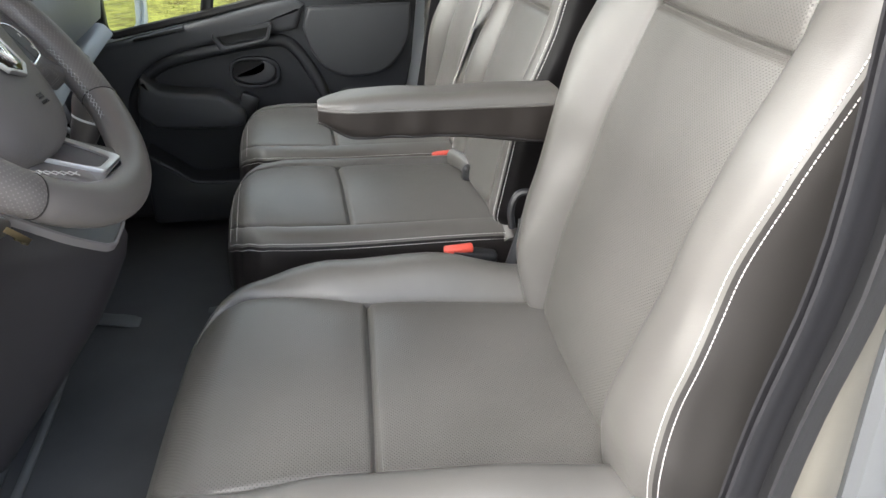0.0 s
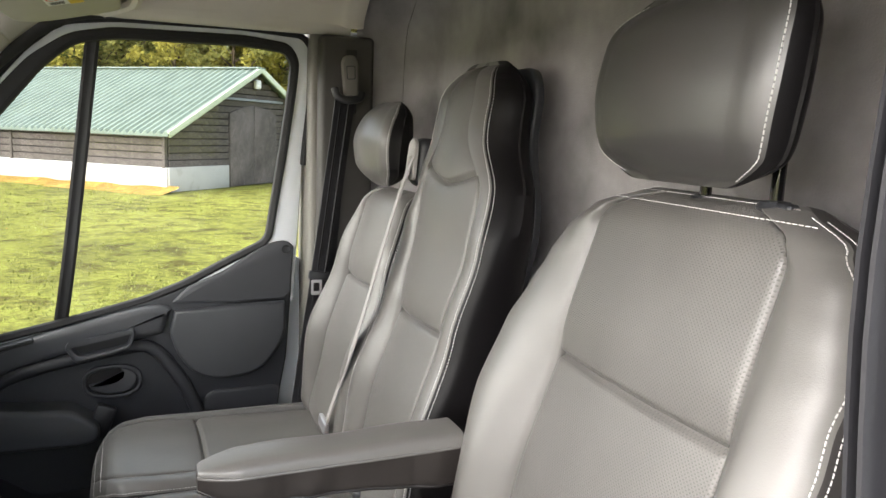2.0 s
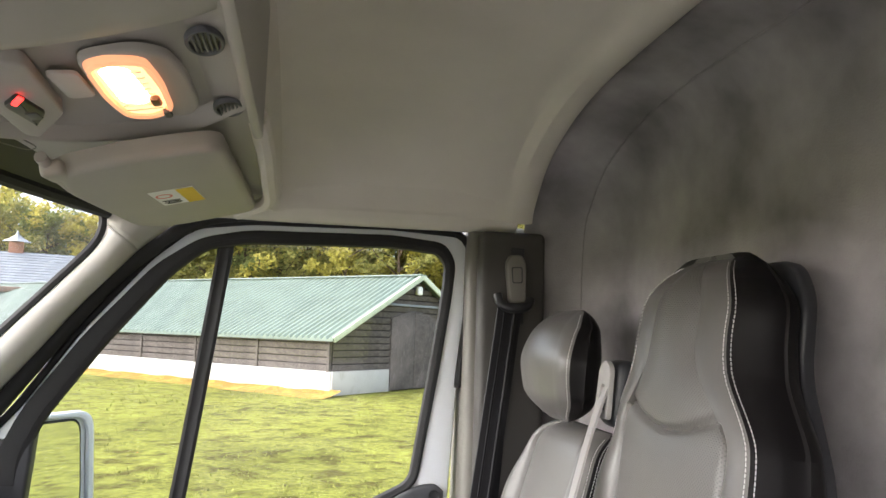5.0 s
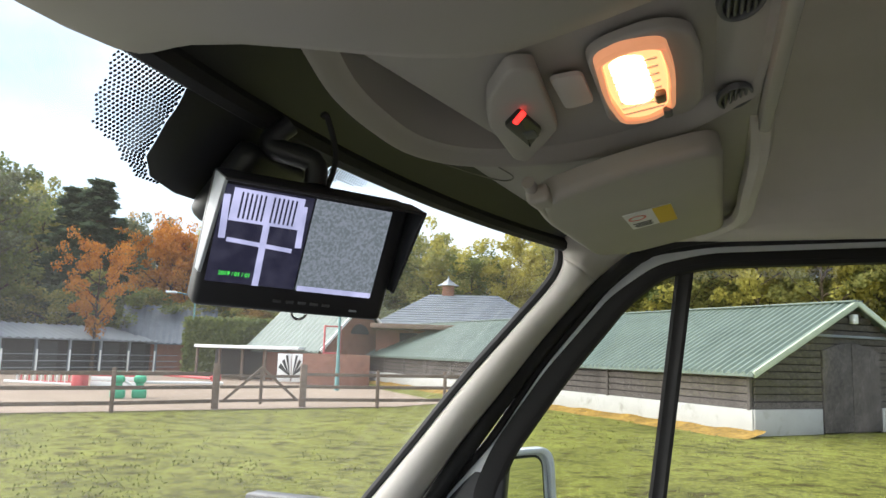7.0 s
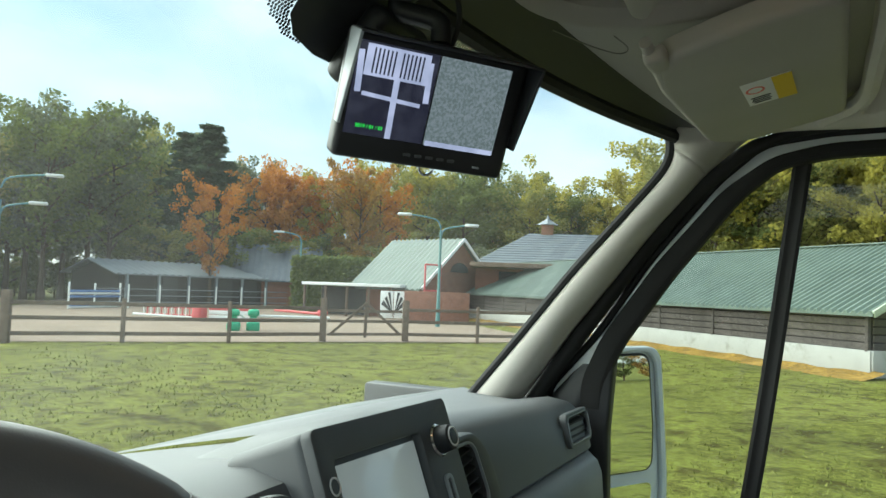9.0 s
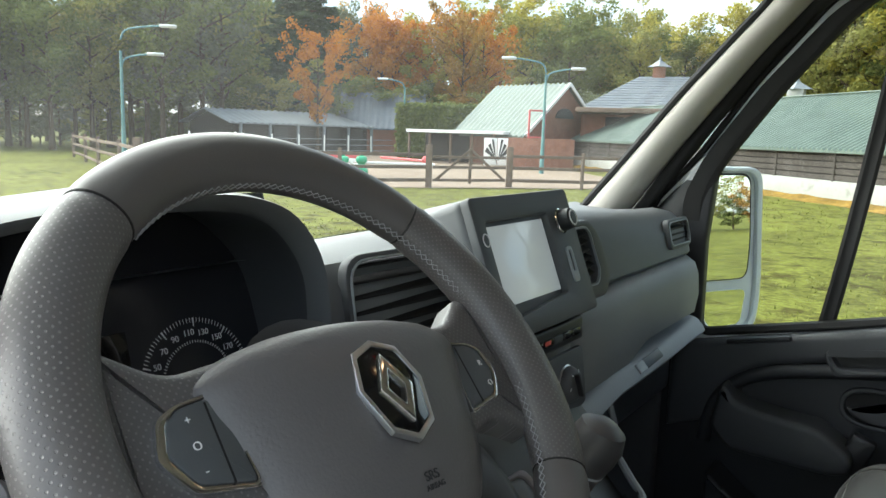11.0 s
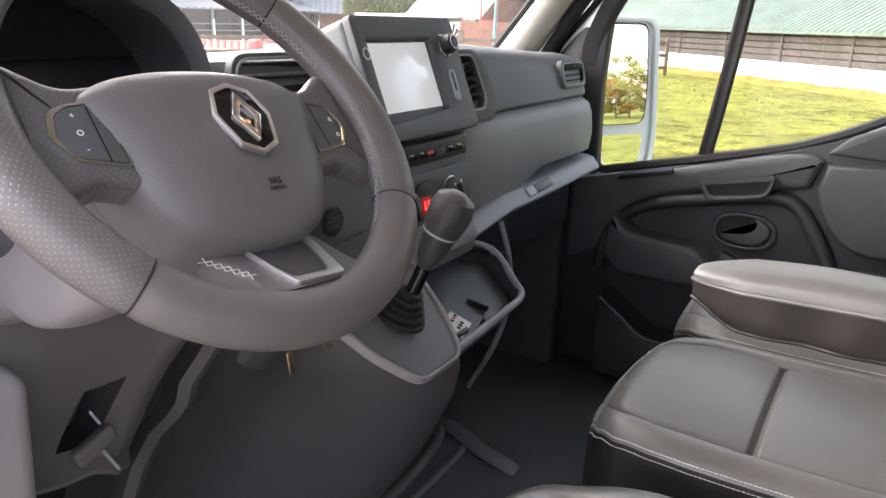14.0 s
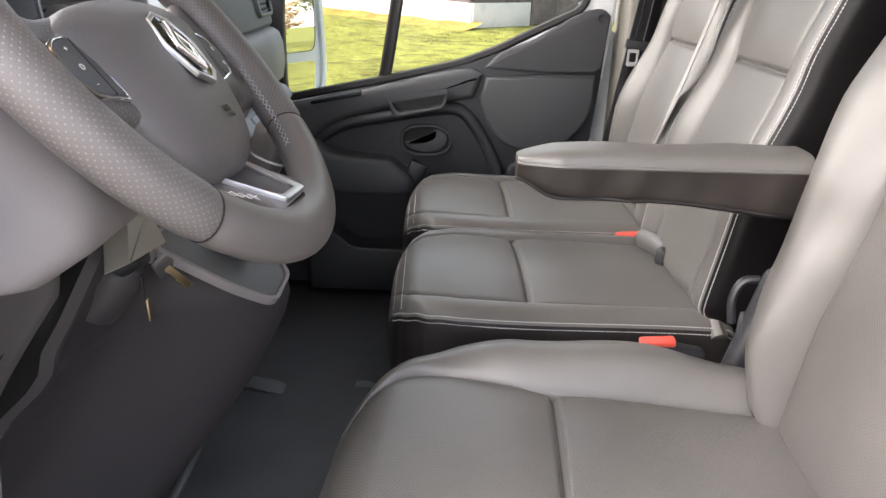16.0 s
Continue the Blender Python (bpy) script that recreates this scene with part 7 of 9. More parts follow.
def sun_visor():
    visor = thing("sun_visor", "beige sun visor with a small warning label", "sun visor", (-0.08, 1.78, 1.27))
    m = frame_of((-0.095, 1.76, 1.278), (0.03, 1, 0.018), (1, -0.03, 0.24))
    o = round_outline([(-0.27, -0.085), (-0.16, -0.105), (0.20, -0.105), (0.27, -0.055), (0.262, 0.105), (-0.28, 0.112), (-0.292, 0.02)], 0.035, 6)
    part("pad", prism(o, 0.026, m @ pose(0, 0, -0.006), 0.011, 4), TRIM_BEIGE, visor)
    lab = part("label", boxed((0.118, 0.062, 0.0008), m @ pose(-0.030, 0.012, 0.0205, 0, 0, 0), 0), PAPER, visor, "white and yellow printed label")
    part("label_band", boxed((0.118, 0.024, 0.0006), m @ pose(-0.030, 0.031, 0.0214), 0), YELLOW, lab)
    part("label_ring", ring_prism(ellipse(-0.005, 0.0, 0.016, 0.012, 20), ellipse(-0.005, 0.0, 0.013, 0.009, 20), 0.0004, m @ pose(-0.045, -0.004, 0.0211), 0), RED, lab)
    for k in range(4):
        part("label_line", boxed((0.004, 0.026 - 0.004 * (k % 2), 0.0004), m @ pose(-0.012 + 0.009 * k, -0.001, 0.0213), 0), INK, lab)
    bm = bmesh.new()
    tube(bm, [m @ Vector(p) for p in ((-0.30, -0.085, 0.0), (-0.24, -0.088, 0.012), (-0.17, -0.095, 0.012))], 0.007, 10)
    part("pivot", bm, TRIM_BEIGE, visor)
    part("pivot_clip", boxed((0.045, 0.026, 0.02), m @ pose(-0.262, -0.082, 0.010), 0.006, 3), TRIM_BEIGE, visor)
    # moulded end of the visor's recess
    bm = bmesh.new()
    tube(bm, soft3([(0.045, 1.50, 1.33), (0.05, 1.62, 1.318), (0.048, 1.80, 1.31), (0.04, 1.98, 1.302), (-0.02, 2.06, 1.288)]), 0.014, 8)
    tagged(part("trim_visor_edge", bm, LINER), "beige moulded edge behind the visor", "trim", kind="structure")


def monitor():
    c = Vector((-0.366, 1.322, 1.161))
    m = frame_of(c, (0.608, 0.793, -0.03), (0.045, -0.03, 0.125))
    mon = thing("monitor", "small black camera monitor hanging below the windscreen top", "monitor", c)
    W, H = 0.096, 0.0625
    part("housing", boxed((2 * W, 2 * H, 0.026), m @ pose(0, 0, -0.013), 0.006, 3), PLASTIC_BLACK, mon)
    # sun hood: top and two tapering sides
    part("hood_top", boxed((2 * W + 0.004, 0.003, 0.034), m @ pose(0, H, 0.014), 0.001), PLASTIC_BLACK, mon)
    for sx in (-1, 1):
        o = [(0, -H + 0.035), (0.012, -H + 0.035), (0.034, H), (0, H)]
        fm = Matrix((m.to_3x3() @ Vector((0, 0, 1)), m.to_3x3() @ Vector((0, 1, 0)), m.to_3x3() @ Vector((-1, 0, 0)))).transposed().to_4x4()
        fm.translation = m @ Vector((sx * (W + 0.001) + 0.0015, 0, -0.004))
        # the left side is pale: light reflected off it is put into its colour
        part("hood_side", prism(o, 0.003, fm, 0.0005), PLASTIC_BLACK if sx > 0 else PLASTIC_LIGHT, mon)
    # picture: a stall with white bars on the one half, gravel on the other
    s = m @ pose(-0.004, 0.008, 0.0005)
    part("left_view", boxed((0.084, 0.090, 0.001), s @ pose(-0.043, 0, 0), 0), VIEW_DARK, mon, "dark half of the picture")
    part("right_view", boxed((0.080, 0.090, 0.001), s @ pose(0.041, 0, 0), 0), VIEW_GRAVEL, mon, "grey gravel half of the picture")
    part("view_wall", boxed((0.066, 0.030, 0.0006), s @ pose(-0.043, 0.028, 0.0008), 0), VIEW_WHITE, mon)
    for k in (0, 1, 2, 3, 4, 5, 7, 8, 9, 10, 11, 12):
        part("view_bar", boxed((0.0016, 0.024, 0.0006), s @ pose(-0.068 + 0.0042 * k, 0.028, 0.0014), 0), VIEW_DARK, mon)
    part("view_post", boxed((0.006, 0.062, 0.0006), s @ pose(-0.040, -0.014, 0.0012, 0, 0, 2), 0), VIEW_WHITE, mon)
    part("view_rail", boxed((0.062, 0.004, 0.0006), s @ pose(-0.043, -0.006, 0.0012, 0, 0, -3), 0), VIEW_WHITE, mon)
    for dx in (-0.080, -0.008):
        part("view_side", boxed((0.006, 0.040, 0.0006), s @ pose(dx, 0.016, 0.0010, 0, 0, 4), 0), VIEW_WHITE, mon)
    part("view_floor", boxed((0.078, 0.005, 0.0006), s @ pose(0.041, -0.043, 0.0010), 0), VIEW_WHITE, mon)
    lettering("date_line", "2019 / 01 / 01", 0.0052, s @ pose(-0.060, -0.036, 0.0016), GREEN_GLOW, mon, 0.0001)
    for k in range(5):
        part("key", boxed((0.0085, 0.0032, 0.002), m @ pose(-0.018 + 0.0125 * k, -0.050, 0.0008), 0.001), PLASTIC, mon)
    part("key_label", boxed((0.008, 0.002, 0.002), m @ pose(0.062, -0.053, 0.0008), 0.0006), PLASTIC_LIGHT, mon)
    bm = bmesh.new()
    tube(bm, arc_points([m @ Vector((0.0, H, -0.02)), m @ Vector((-0.004, H + 0.02, -0.03)), Vector((-0.40, 1.30, 1.262)), Vector((-0.385, 1.31, 1.285))], 5), 0.011, 10)
    part("bracket", bm, PLASTIC_BLACK, mon)
    part("bracket_base", boxed((0.09, 0.10, 0.03), pose(-0.435, 1.325, 1.225, 0, -49, 0), 0.012, 3), PLASTIC_BLACK, mon)
    bm = bmesh.new()
    tube(bm, arc_points([m @ Vector((0.012, H - 0.005, -0.02)), m @ Vector((0.014, H + 0.03, -0.02)), m @ Vector((-0.004, H + 0.065, -0.02)), (-0.345, 1.30, 1.285)], 6), 0.0028, 8)
    part("cable", bm, RUBBER, mon)
    bm = bmesh.new()
    tube(bm, [m @ Vector((0.012 + 0.008 * math.cos(a), -H - 0.001 + 0.008 * math.sin(a), -0.012)) for a in (k * math.tau / 14 for k in range(14))], 0.0014, 6, closed=True)
    part("ring", bm, CHROME, mon)


def view_material(name, a, b, scale, strength):
    m = glow(name, a, strength)
    nt = m.node_tree
    bs = nt.nodes["Principled BSDF"]
    n = nt.nodes.new("ShaderNodeTexNoise")
    n.inputs["Scale"].default_value, n.inputs["Detail"].default_value = scale, 4
    r = nt.nodes.new("ShaderNodeValToRGB")
    r.color_ramp.elements[0].position, r.color_ramp.elements[1].position = 0.4, 0.62
    r.color_ramp.elements[0].color, r.color_ramp.elements[1].color = (*a, 1), (*b, 1)
    co = nt.nodes.new("ShaderNodeTexCoord")
    nt.links.new(co.outputs["Object"], n.inputs["Vector"])
    nt.links.new(n.outputs["Fac"], r.inputs["Fac"])
    nt.links.new(r.outputs["Color"], bs.inputs["Emission Color"])
    bs.inputs["Base Color"].default_value = (0.01, 0.01, 0.01, 1)
    bs.inputs["Roughness"].default_value = 0.25
    return m


VIEW_DARK = view_material("view_dark", (0.006, 0.006, 0.012), (0.012, 0.012, 0.02), 60, 1.0)
VIEW_GRAVEL = view_material("view_gravel", (0.048, 0.057, 0.060), (0.080, 0.088, 0.100), 330, 1.0)
VIEW_WHITE = view_material("view_white", (0.145, 0.15, 0.22), (0.21, 0.21, 0.30), 30, 1.0)
GREEN_GLOW = glow("green_display_text", (0.05, 0.5, 0.05), 0.8)
overhead()
sun_visor()
monitor()

# coat hook on the rear wall
hook = thing("coat_hook", "small satin metal double coat hook on the rear wall", "hook", (0.745, 1.057, 1.36))
part("plate", boxed((0.006, 0.018, 0.05), pose(0.745, 1.057, 1.368), 0.003), SATIN, hook)
for sy in (-1, 1):
    bm = bmesh.new()
    tube(bm, arc_points([(0.742, 1.057, 1.352), (0.725, 1.057 + 0.012 * sy, 1.342), (0.712, 1.057 + 0.024 * sy, 1.349), (0.708, 1.057 + 0.028 * sy, 1.366)], 6), 0.0045, 8)
    part("prong", bm, SATIN, hook)


# ---- outside ----
def blotched(m, a, b, scale, lo=0.34, hi=0.62, bump=0.0, detail=8, rough=0.75):
    """Multiplies a material's colour by a broken pattern, with relief."""
    nt = m.node_tree
    bs = nt.nodes["Principled BSDF"]
    old = bs.inputs["Base Color"].links[0].from_socket
    co = nt.nodes.new("ShaderNodeTexCoord")
    n1 = nt.nodes.new("ShaderNodeTexNoise")
    n1.inputs["Scale"].default_value, n1.inputs["Detail"].default_value, n1.inputs["Roughness"].default_value = scale, detail, rough
    r1 = nt.nodes.new("ShaderNodeValToRGB")
    r1.color_ramp.elements[0].position, r1.color_ramp.elements[1].position = lo, hi
    r1.color_ramp.elements[0].color, r1.color_ramp.elements[1].color = (*a, 1), (*b, 1)
    mix = nt.nodes.new("ShaderNodeMix")
    mix.data_type, mix.blend_type = "RGBA", "MULTIPLY"
    mix.inputs["Factor"].default_value = 1.0
    nt.links.new(co.outputs["Object"], n1.inputs["Vector"])
    nt.links.new(n1.outputs["Fac"], r1.inputs["Fac"])
    nt.links.new(old, mix.inputs["A"])
    nt.links.new(r1.outputs["Color"], mix.inputs["B"])
    nt.links.new(mix.outputs["Result"], bs.inputs["Base Color"])
    if bump:
        bu = nt.nodes.new("ShaderNodeBump")
        bu.inputs["Strength"].default_value, bu.inputs["Distance"].default_value = 1.0, bump
        nt.links.new(n1.outputs["Fac"], bu.inputs["Height"])
        nt.links.new(bu.outputs["Normal"], bs.inputs["Normal"])
    return m


GRASS = blotched(blotched(material("grass", (0.128, 0.131, 0.035), 0.95, vary=0.22, vary_scale=0.5, spec=0.1), (0.50, 0.44, 0.42), (1.15, 1.18, 1.0), 2.6, 0.36, 0.52, 0.0, 6, 0.6), (0.45, 0.42, 0.40), (1.25, 1.25, 1.1), 14.0, 0.36, 0.6, 0.03)
SAND = blotched(material("sand", (0.26, 0.205, 0.16), 0.95, vary=0.1, vary_scale=0.6, spec=0.1), (0.75, 0.72, 0.7), (1.1, 1.1, 1.1), 8.0, 0.35, 0.65, 0.02)
BOUNCE_PALE = blotched(material("pale_bounce_ground", (0.20, 0.19, 0.175), 0.95, vary=0.1, vary_scale=0.8, spec=0.1), (0.75, 0.74, 0.73), (1.1, 1.1, 1.1), 40.0, 0.35, 0.65, 0.01)
LITTER = blotched(material("ochre_litter", (0.27, 0.175, 0.048), 0.95, vary=0.3, vary_scale=1.5, spec=0.1), (0.45, 0.45, 0.5), (1.2, 1.15, 1.0), 9.0, 0.35, 0.62, 0.04)
WOOD_DARK = blotched(material("tarred_boards", (0.030, 0.027, 0.026), 0.75, vary=0.25, vary_scale=3, spec=0.25), (0.6, 0.6, 0.6), (1.5, 1.45, 1.4), 5.0, 0.3, 0.75, 0.004)
WALL_WHITE = blotched(material("whitewash", (0.36, 0.355, 0.34), 0.9, vary=0.06, vary_scale=2, spec=0.1), (0.55, 0.54, 0.48), (1.05, 1.05, 1.05), 2.2, 0.24, 0.45, 0.004)
ROOF_GREEN = blotched(material("green_roof_sheet", (0.094, 0.126, 0.104), 0.5, vary=0.06, vary_scale=0.8, spec=0.6), (0.75, 0.78, 0.75), (1.12, 1.1, 1.12), 1.2, 0.3, 0.6)
ROOF_SLATE = material("blue_grey_tiles", (0.12, 0.135, 0.16), 0.7, vary=0.15, vary_scale=2)
ROOF_GREY = material("grey_roof_sheet", (0.19, 0.205, 0.225), 0.6, vary=0.1, vary_scale=2)
BRICK = blotched(material("red_brick", (0.22, 0.11, 0.08), 0.85, vary=0.15, vary_scale=3, spec=0.2), (0.7, 0.7, 0.7), (1.2, 1.15, 1.1), 12, 0.35, 0.6)
FENCE_WOOD = blotched(material("weathered_fence_wood", (0.15, 0.112, 0.088), 0.85, vary=0.2, vary_scale=4, spec=0.2), (0.6, 0.6, 0.6), (1.25, 1.2, 1.2), 22, 0.3, 0.65)
TEAL = material("teal_lamp_post", (0.10, 0.22, 0.22), 0.5, vary=0.06)
WHITE_PAINT = material("white_outdoor_paint", (0.75, 0.75, 0.74), 0.6, vary=0.04)
BLUE_PAINT = material("blue_outdoor_paint", (0.09, 0.18, 0.42), 0.5, vary=0.04)
RED_PAINT = material("red_outdoor_paint", (0.52, 0.085, 0.09), 0.5, vary=0.04)
GREEN_PAINT = material("green_outdoor_paint", (0.03, 0.33, 0.17), 0.5, vary=0.04)
BARK = blotched(material("bark", (0.10, 0.075, 0.055), 0.9, vary=0.2, vary_scale=2, spec=0.1), (0.6, 0.6, 0.6), (1.3, 1.25, 1.2), 8, 0.3, 0.7)


def ground():
    bm = bmesh.new()
    rings = [0.5, 6, 12, 20, 30, 45, 70, 120, 250, 600, 1500]
    rows = []
    for r in rings:
        rows.append([(r * math.cos(a), r * math.sin(a), GROUND + (0.015 * math.sin(r * 1.3 + 3 * a) if r < 45 else 0)) for a in (k * math.tau / 64 for k in range(64))])
    rows_mesh(bm, rows, wrap=True)
    bm.faces.new([bm.verts.new(p) for p in rows[0]])
    tagged(part("ground", bm, GRASS), "green meadow with patches of bare earth", "ground", kind="structure")
    # unseen pale ground on the driver's side, added to bounce light up
    bm = bmesh.new()
    bm.faces.new([bm.verts.new((x, y, GROUND + 0.03)) for x, y in ((-9, -9), (11, -9), (11, 1.1), (-9, 1.1))])
    tagged(part("bounce_ground", bm, BOUNCE_PALE), "unseen pale ground beside the van, added to bounce light into the cab", "drive", kind="structure")
    # sand of the riding arena behind the fence
    c = [(-17.6, 11.6), (-9.2, 22.6), (-8.5, 25.5), (-18, 36.5), (-36, 46), (-48, 36), (-34, 22)]
    bm = bmesh.new()
    bm.faces.new([bm.verts.new((x, y, GROUND + 0.035)) for x, y in c])
    tagged(part("ground_sand", bm, SAND), "pale sandy riding arena behind the fence", "sand", kind="structure")
    # short blades near the van give the meadow its nap
    rnd = random.Random(5)
    bm = bmesh.new()
    for k in range(26000):
        d = 2.6 + 22 * rnd.random() ** 1.5
        a = radians(rnd.uniform(62, 150))
        x, y = d * math.cos(a), d * math.sin(a) + 0.5
        if noise.noise((x * 0.9, y * 0.9, 3.1)) < -0.12:
            continue
        h = rnd.uniform(0.015, 0.045)
        w = rnd.uniform(0.008, 0.016) * (0.6 + d * 0.06)
        t = rnd.uniform(0, math.tau)
        lx, ly = rnd.uniform(-0.5, 0.5) * h, rnd.uniform(-0.5, 0.5) * h
        dx, dy = w * math.cos(t), w * math.sin(t)
        bm.faces.new([bm.verts.new(p) for p in ((x - dx, y - dy, GROUND), (x + dx, y + dy, GROUND), (x + lx, y + ly, GROUND + h))])
    ob = part("grass_blades", bm, BLADES)
    tagged(ob, "short green grass tufts of the meadow", "grass", kind="stuff")


def island_tint(name, a, b, rough=0.8, through_light=0.0):
    """Leaf colour that changes from leaf to leaf."""
    m = bpy.data.materials.new(name)
    m.use_nodes = True
    nt = m.node_tree
    bs = nt.nodes["Principled BSDF"]
    g = nt.nodes.new("ShaderNodeNewGeometry")
    r = nt.nodes.new("ShaderNodeValToRGB")
    r.color_ramp.elements[0].color, r.color_ramp.elements[1].color = (*a, 1), (*b, 1)
    nt.links.new(g.outputs["Random Per Island"], r.inputs["Fac"])
    nt.links.new(r.outputs["Color"], bs.inputs["Base Color"])
    bs.inputs["Roughness"].default_value = rough
    bs.inputs["Specular IOR Level"].default_value = 0.15
    if through_light:
        tr = nt.nodes.new("ShaderNodeBsdfTranslucent")
        mx = nt.nodes.new("ShaderNodeMixShader")
        mx.inputs["Fac"].default_value = through_light
        out = nt.nodes["Material Output"]
        nt.links.new(r.outputs["Color"], tr.inputs["Color"])
        nt.links.new(bs.outputs["BSDF"], mx.inputs[1])
        nt.links.new(tr.outputs["BSDF"], mx.inputs[2])
        nt.links.new(mx.outputs["Shader"], out.inputs["Surface"])
    return m


BLADES = island_tint("grass_blade", (0.13, 0.145, 0.034), (0.22, 0.225, 0.06))
LEAVES = {
    "green": island_tint("green_leaves", (0.10, 0.125, 0.045), (0.21, 0.235, 0.075), 0.8, 0.45),
    "olive": island_tint("olive_leaves", (0.18, 0.185, 0.06), (0.34, 0.32, 0.10), 0.8, 0.45),
    "dark": island_tint("dark_leaves", (0.10, 0.115, 0.07), (0.21, 0.22, 0.125), 0.8, 0.45),
    "orange": island_tint("orange_leaves", (0.38, 0.14, 0.03), (0.62, 0.29, 0.06), 0.8, 0.45),
    "rust": island_tint("rust_leaves", (0.25, 0.15, 0.05), (0.48, 0.29, 0.085), 0.8, 0.45),
    "yellow": island_tint("yellow_leaves", (0.27, 0.25, 0.055), (0.46, 0.40, 0.09), 0.8, 0.45),
    "fir": island_tint("fir_needles", (0.045, 0.07, 0.04), (0.105, 0.135, 0.072), 0.8, 0.45),
}


def tree(kind, height, seed, spread=0.32, leaves=4600, leaf=0.135):
    """A tree at the origin: tapered trunk, limbs and a loose crown of small leaves."""
    rnd = random.Random(seed)
    root = thing("tree", "%s autumn tree at the edge of the yard" % kind if kind != "fir" else "dark green fir at the edge of the yard", "tree", (0, 0, 0), group="trees behind the yard")
    bm = bmesh.new()
    bend = [rnd.uniform(-0.02, 0.02) * height for _ in range(4)]
    trunk = [(bend[0] * t * t, bend[1] * t * t, height * 0.92 * t) for t in (k / 8 for k in range(9))]
    tube(bm, trunk, [0.030 * height * (1 - 0.93 * k / 8) * (1.35 if k == 0 else 1) * 0.6 for k in range(9)], 7)
    clumps = []
    if kind == "fir":
        for k in range(84):
            t = 0.10 + 0.88 * (k + rnd.uniform(-0.9, 0.9)) / 84
            a = k * 2.4 + rnd.random()
            r = height * 0.19 * (1 - t) * rnd.uniform(0.55, 1.2) + 0.15
            p0 = Vector((0, 0, height * t))
            p1 = p0 + Vector((math.cos(a) * r, math.sin(a) * r, -0.22 * r))
            tube(bm, [p0, p1], [0.035, 0.008], 4)
            for q in (0.45, 0.75, 1.0):
                clumps.append((p0.lerp(p1, q), 0.20 * r + 0.20, 0.62))
    else:
        n = 17
        for k in range(n):
            t = 0.26 + 0.62 * k / n
            a = k * 2.4 + rnd.uniform(-0.5, 0.5)
            r = height * spread * math.sin(math.pi * min(1, (t - 0.12) * 1.02)) ** 0.7 * rnd.uniform(0.65, 1.15)
            p0 = Vector((bend[0] * t * t, bend[1] * t * t, height * t))
            p1 = p0 + Vector((math.cos(a) * r * 0.6, math.sin(a) * r * 0.6, r * 0.35))
            p2 = p1 + Vector((math.cos(a + 0.3) * r * 0.45, math.sin(a + 0.3) * r * 0.45, r * rnd.uniform(0.1, 0.5)))
            tube(bm, [p0, p1, p2], [0.012 * height * (1.1 - t), 0.006 * height * (1.1 - t), 0.012], 5)
            for q in (p0.lerp(p1, 0.7), p1, p1.lerp(p2, 0.5), p2):
                clumps.append((q + Vector((rnd.uniform(-0.3, 0.3), rnd.uniform(-0.3, 0.3), rnd.uniform(-0.1, 0.4))), rnd.uniform(0.045, 0.085) * height, 0.8))
        clumps.append((Vector((bend[0], bend[1], height * 0.94)), 0.06 * height, 0.9))
    part("trunk", bm, BARK, root)
    bm = bmesh.new()
    for k in range(leaves):
        c, r, fl = clumps[rnd.randrange(len(clumps))]
        d = Vector((rnd.gauss(0, 1), rnd.gauss(0, 1), rnd.gauss(0, 1)))
        d = d.normalized() * r * rnd.random() ** 0.45
        d.z *= fl
        p = c + d
        if p.z < 0.05 * height:
            continue
        u = Vector((rnd.gauss(0, 1), rnd.gauss(0, 1), rnd.gauss(0, 0.6))).normalized()
        v = u.orthogonal().normalized()
        v = (v + u.cross(v) * rnd.uniform(-1, 1)).normalized()
        s = leaf * rnd.uniform(0.7, 1.5) * height / 12
        bm.faces.new([bm.verts.new(q) for q in (p - u * s, p - v * s * 0.6, p + u * s, p + v * s * 0.6)])
    part("crown", bm, LEAVES[kind], root)
    return root


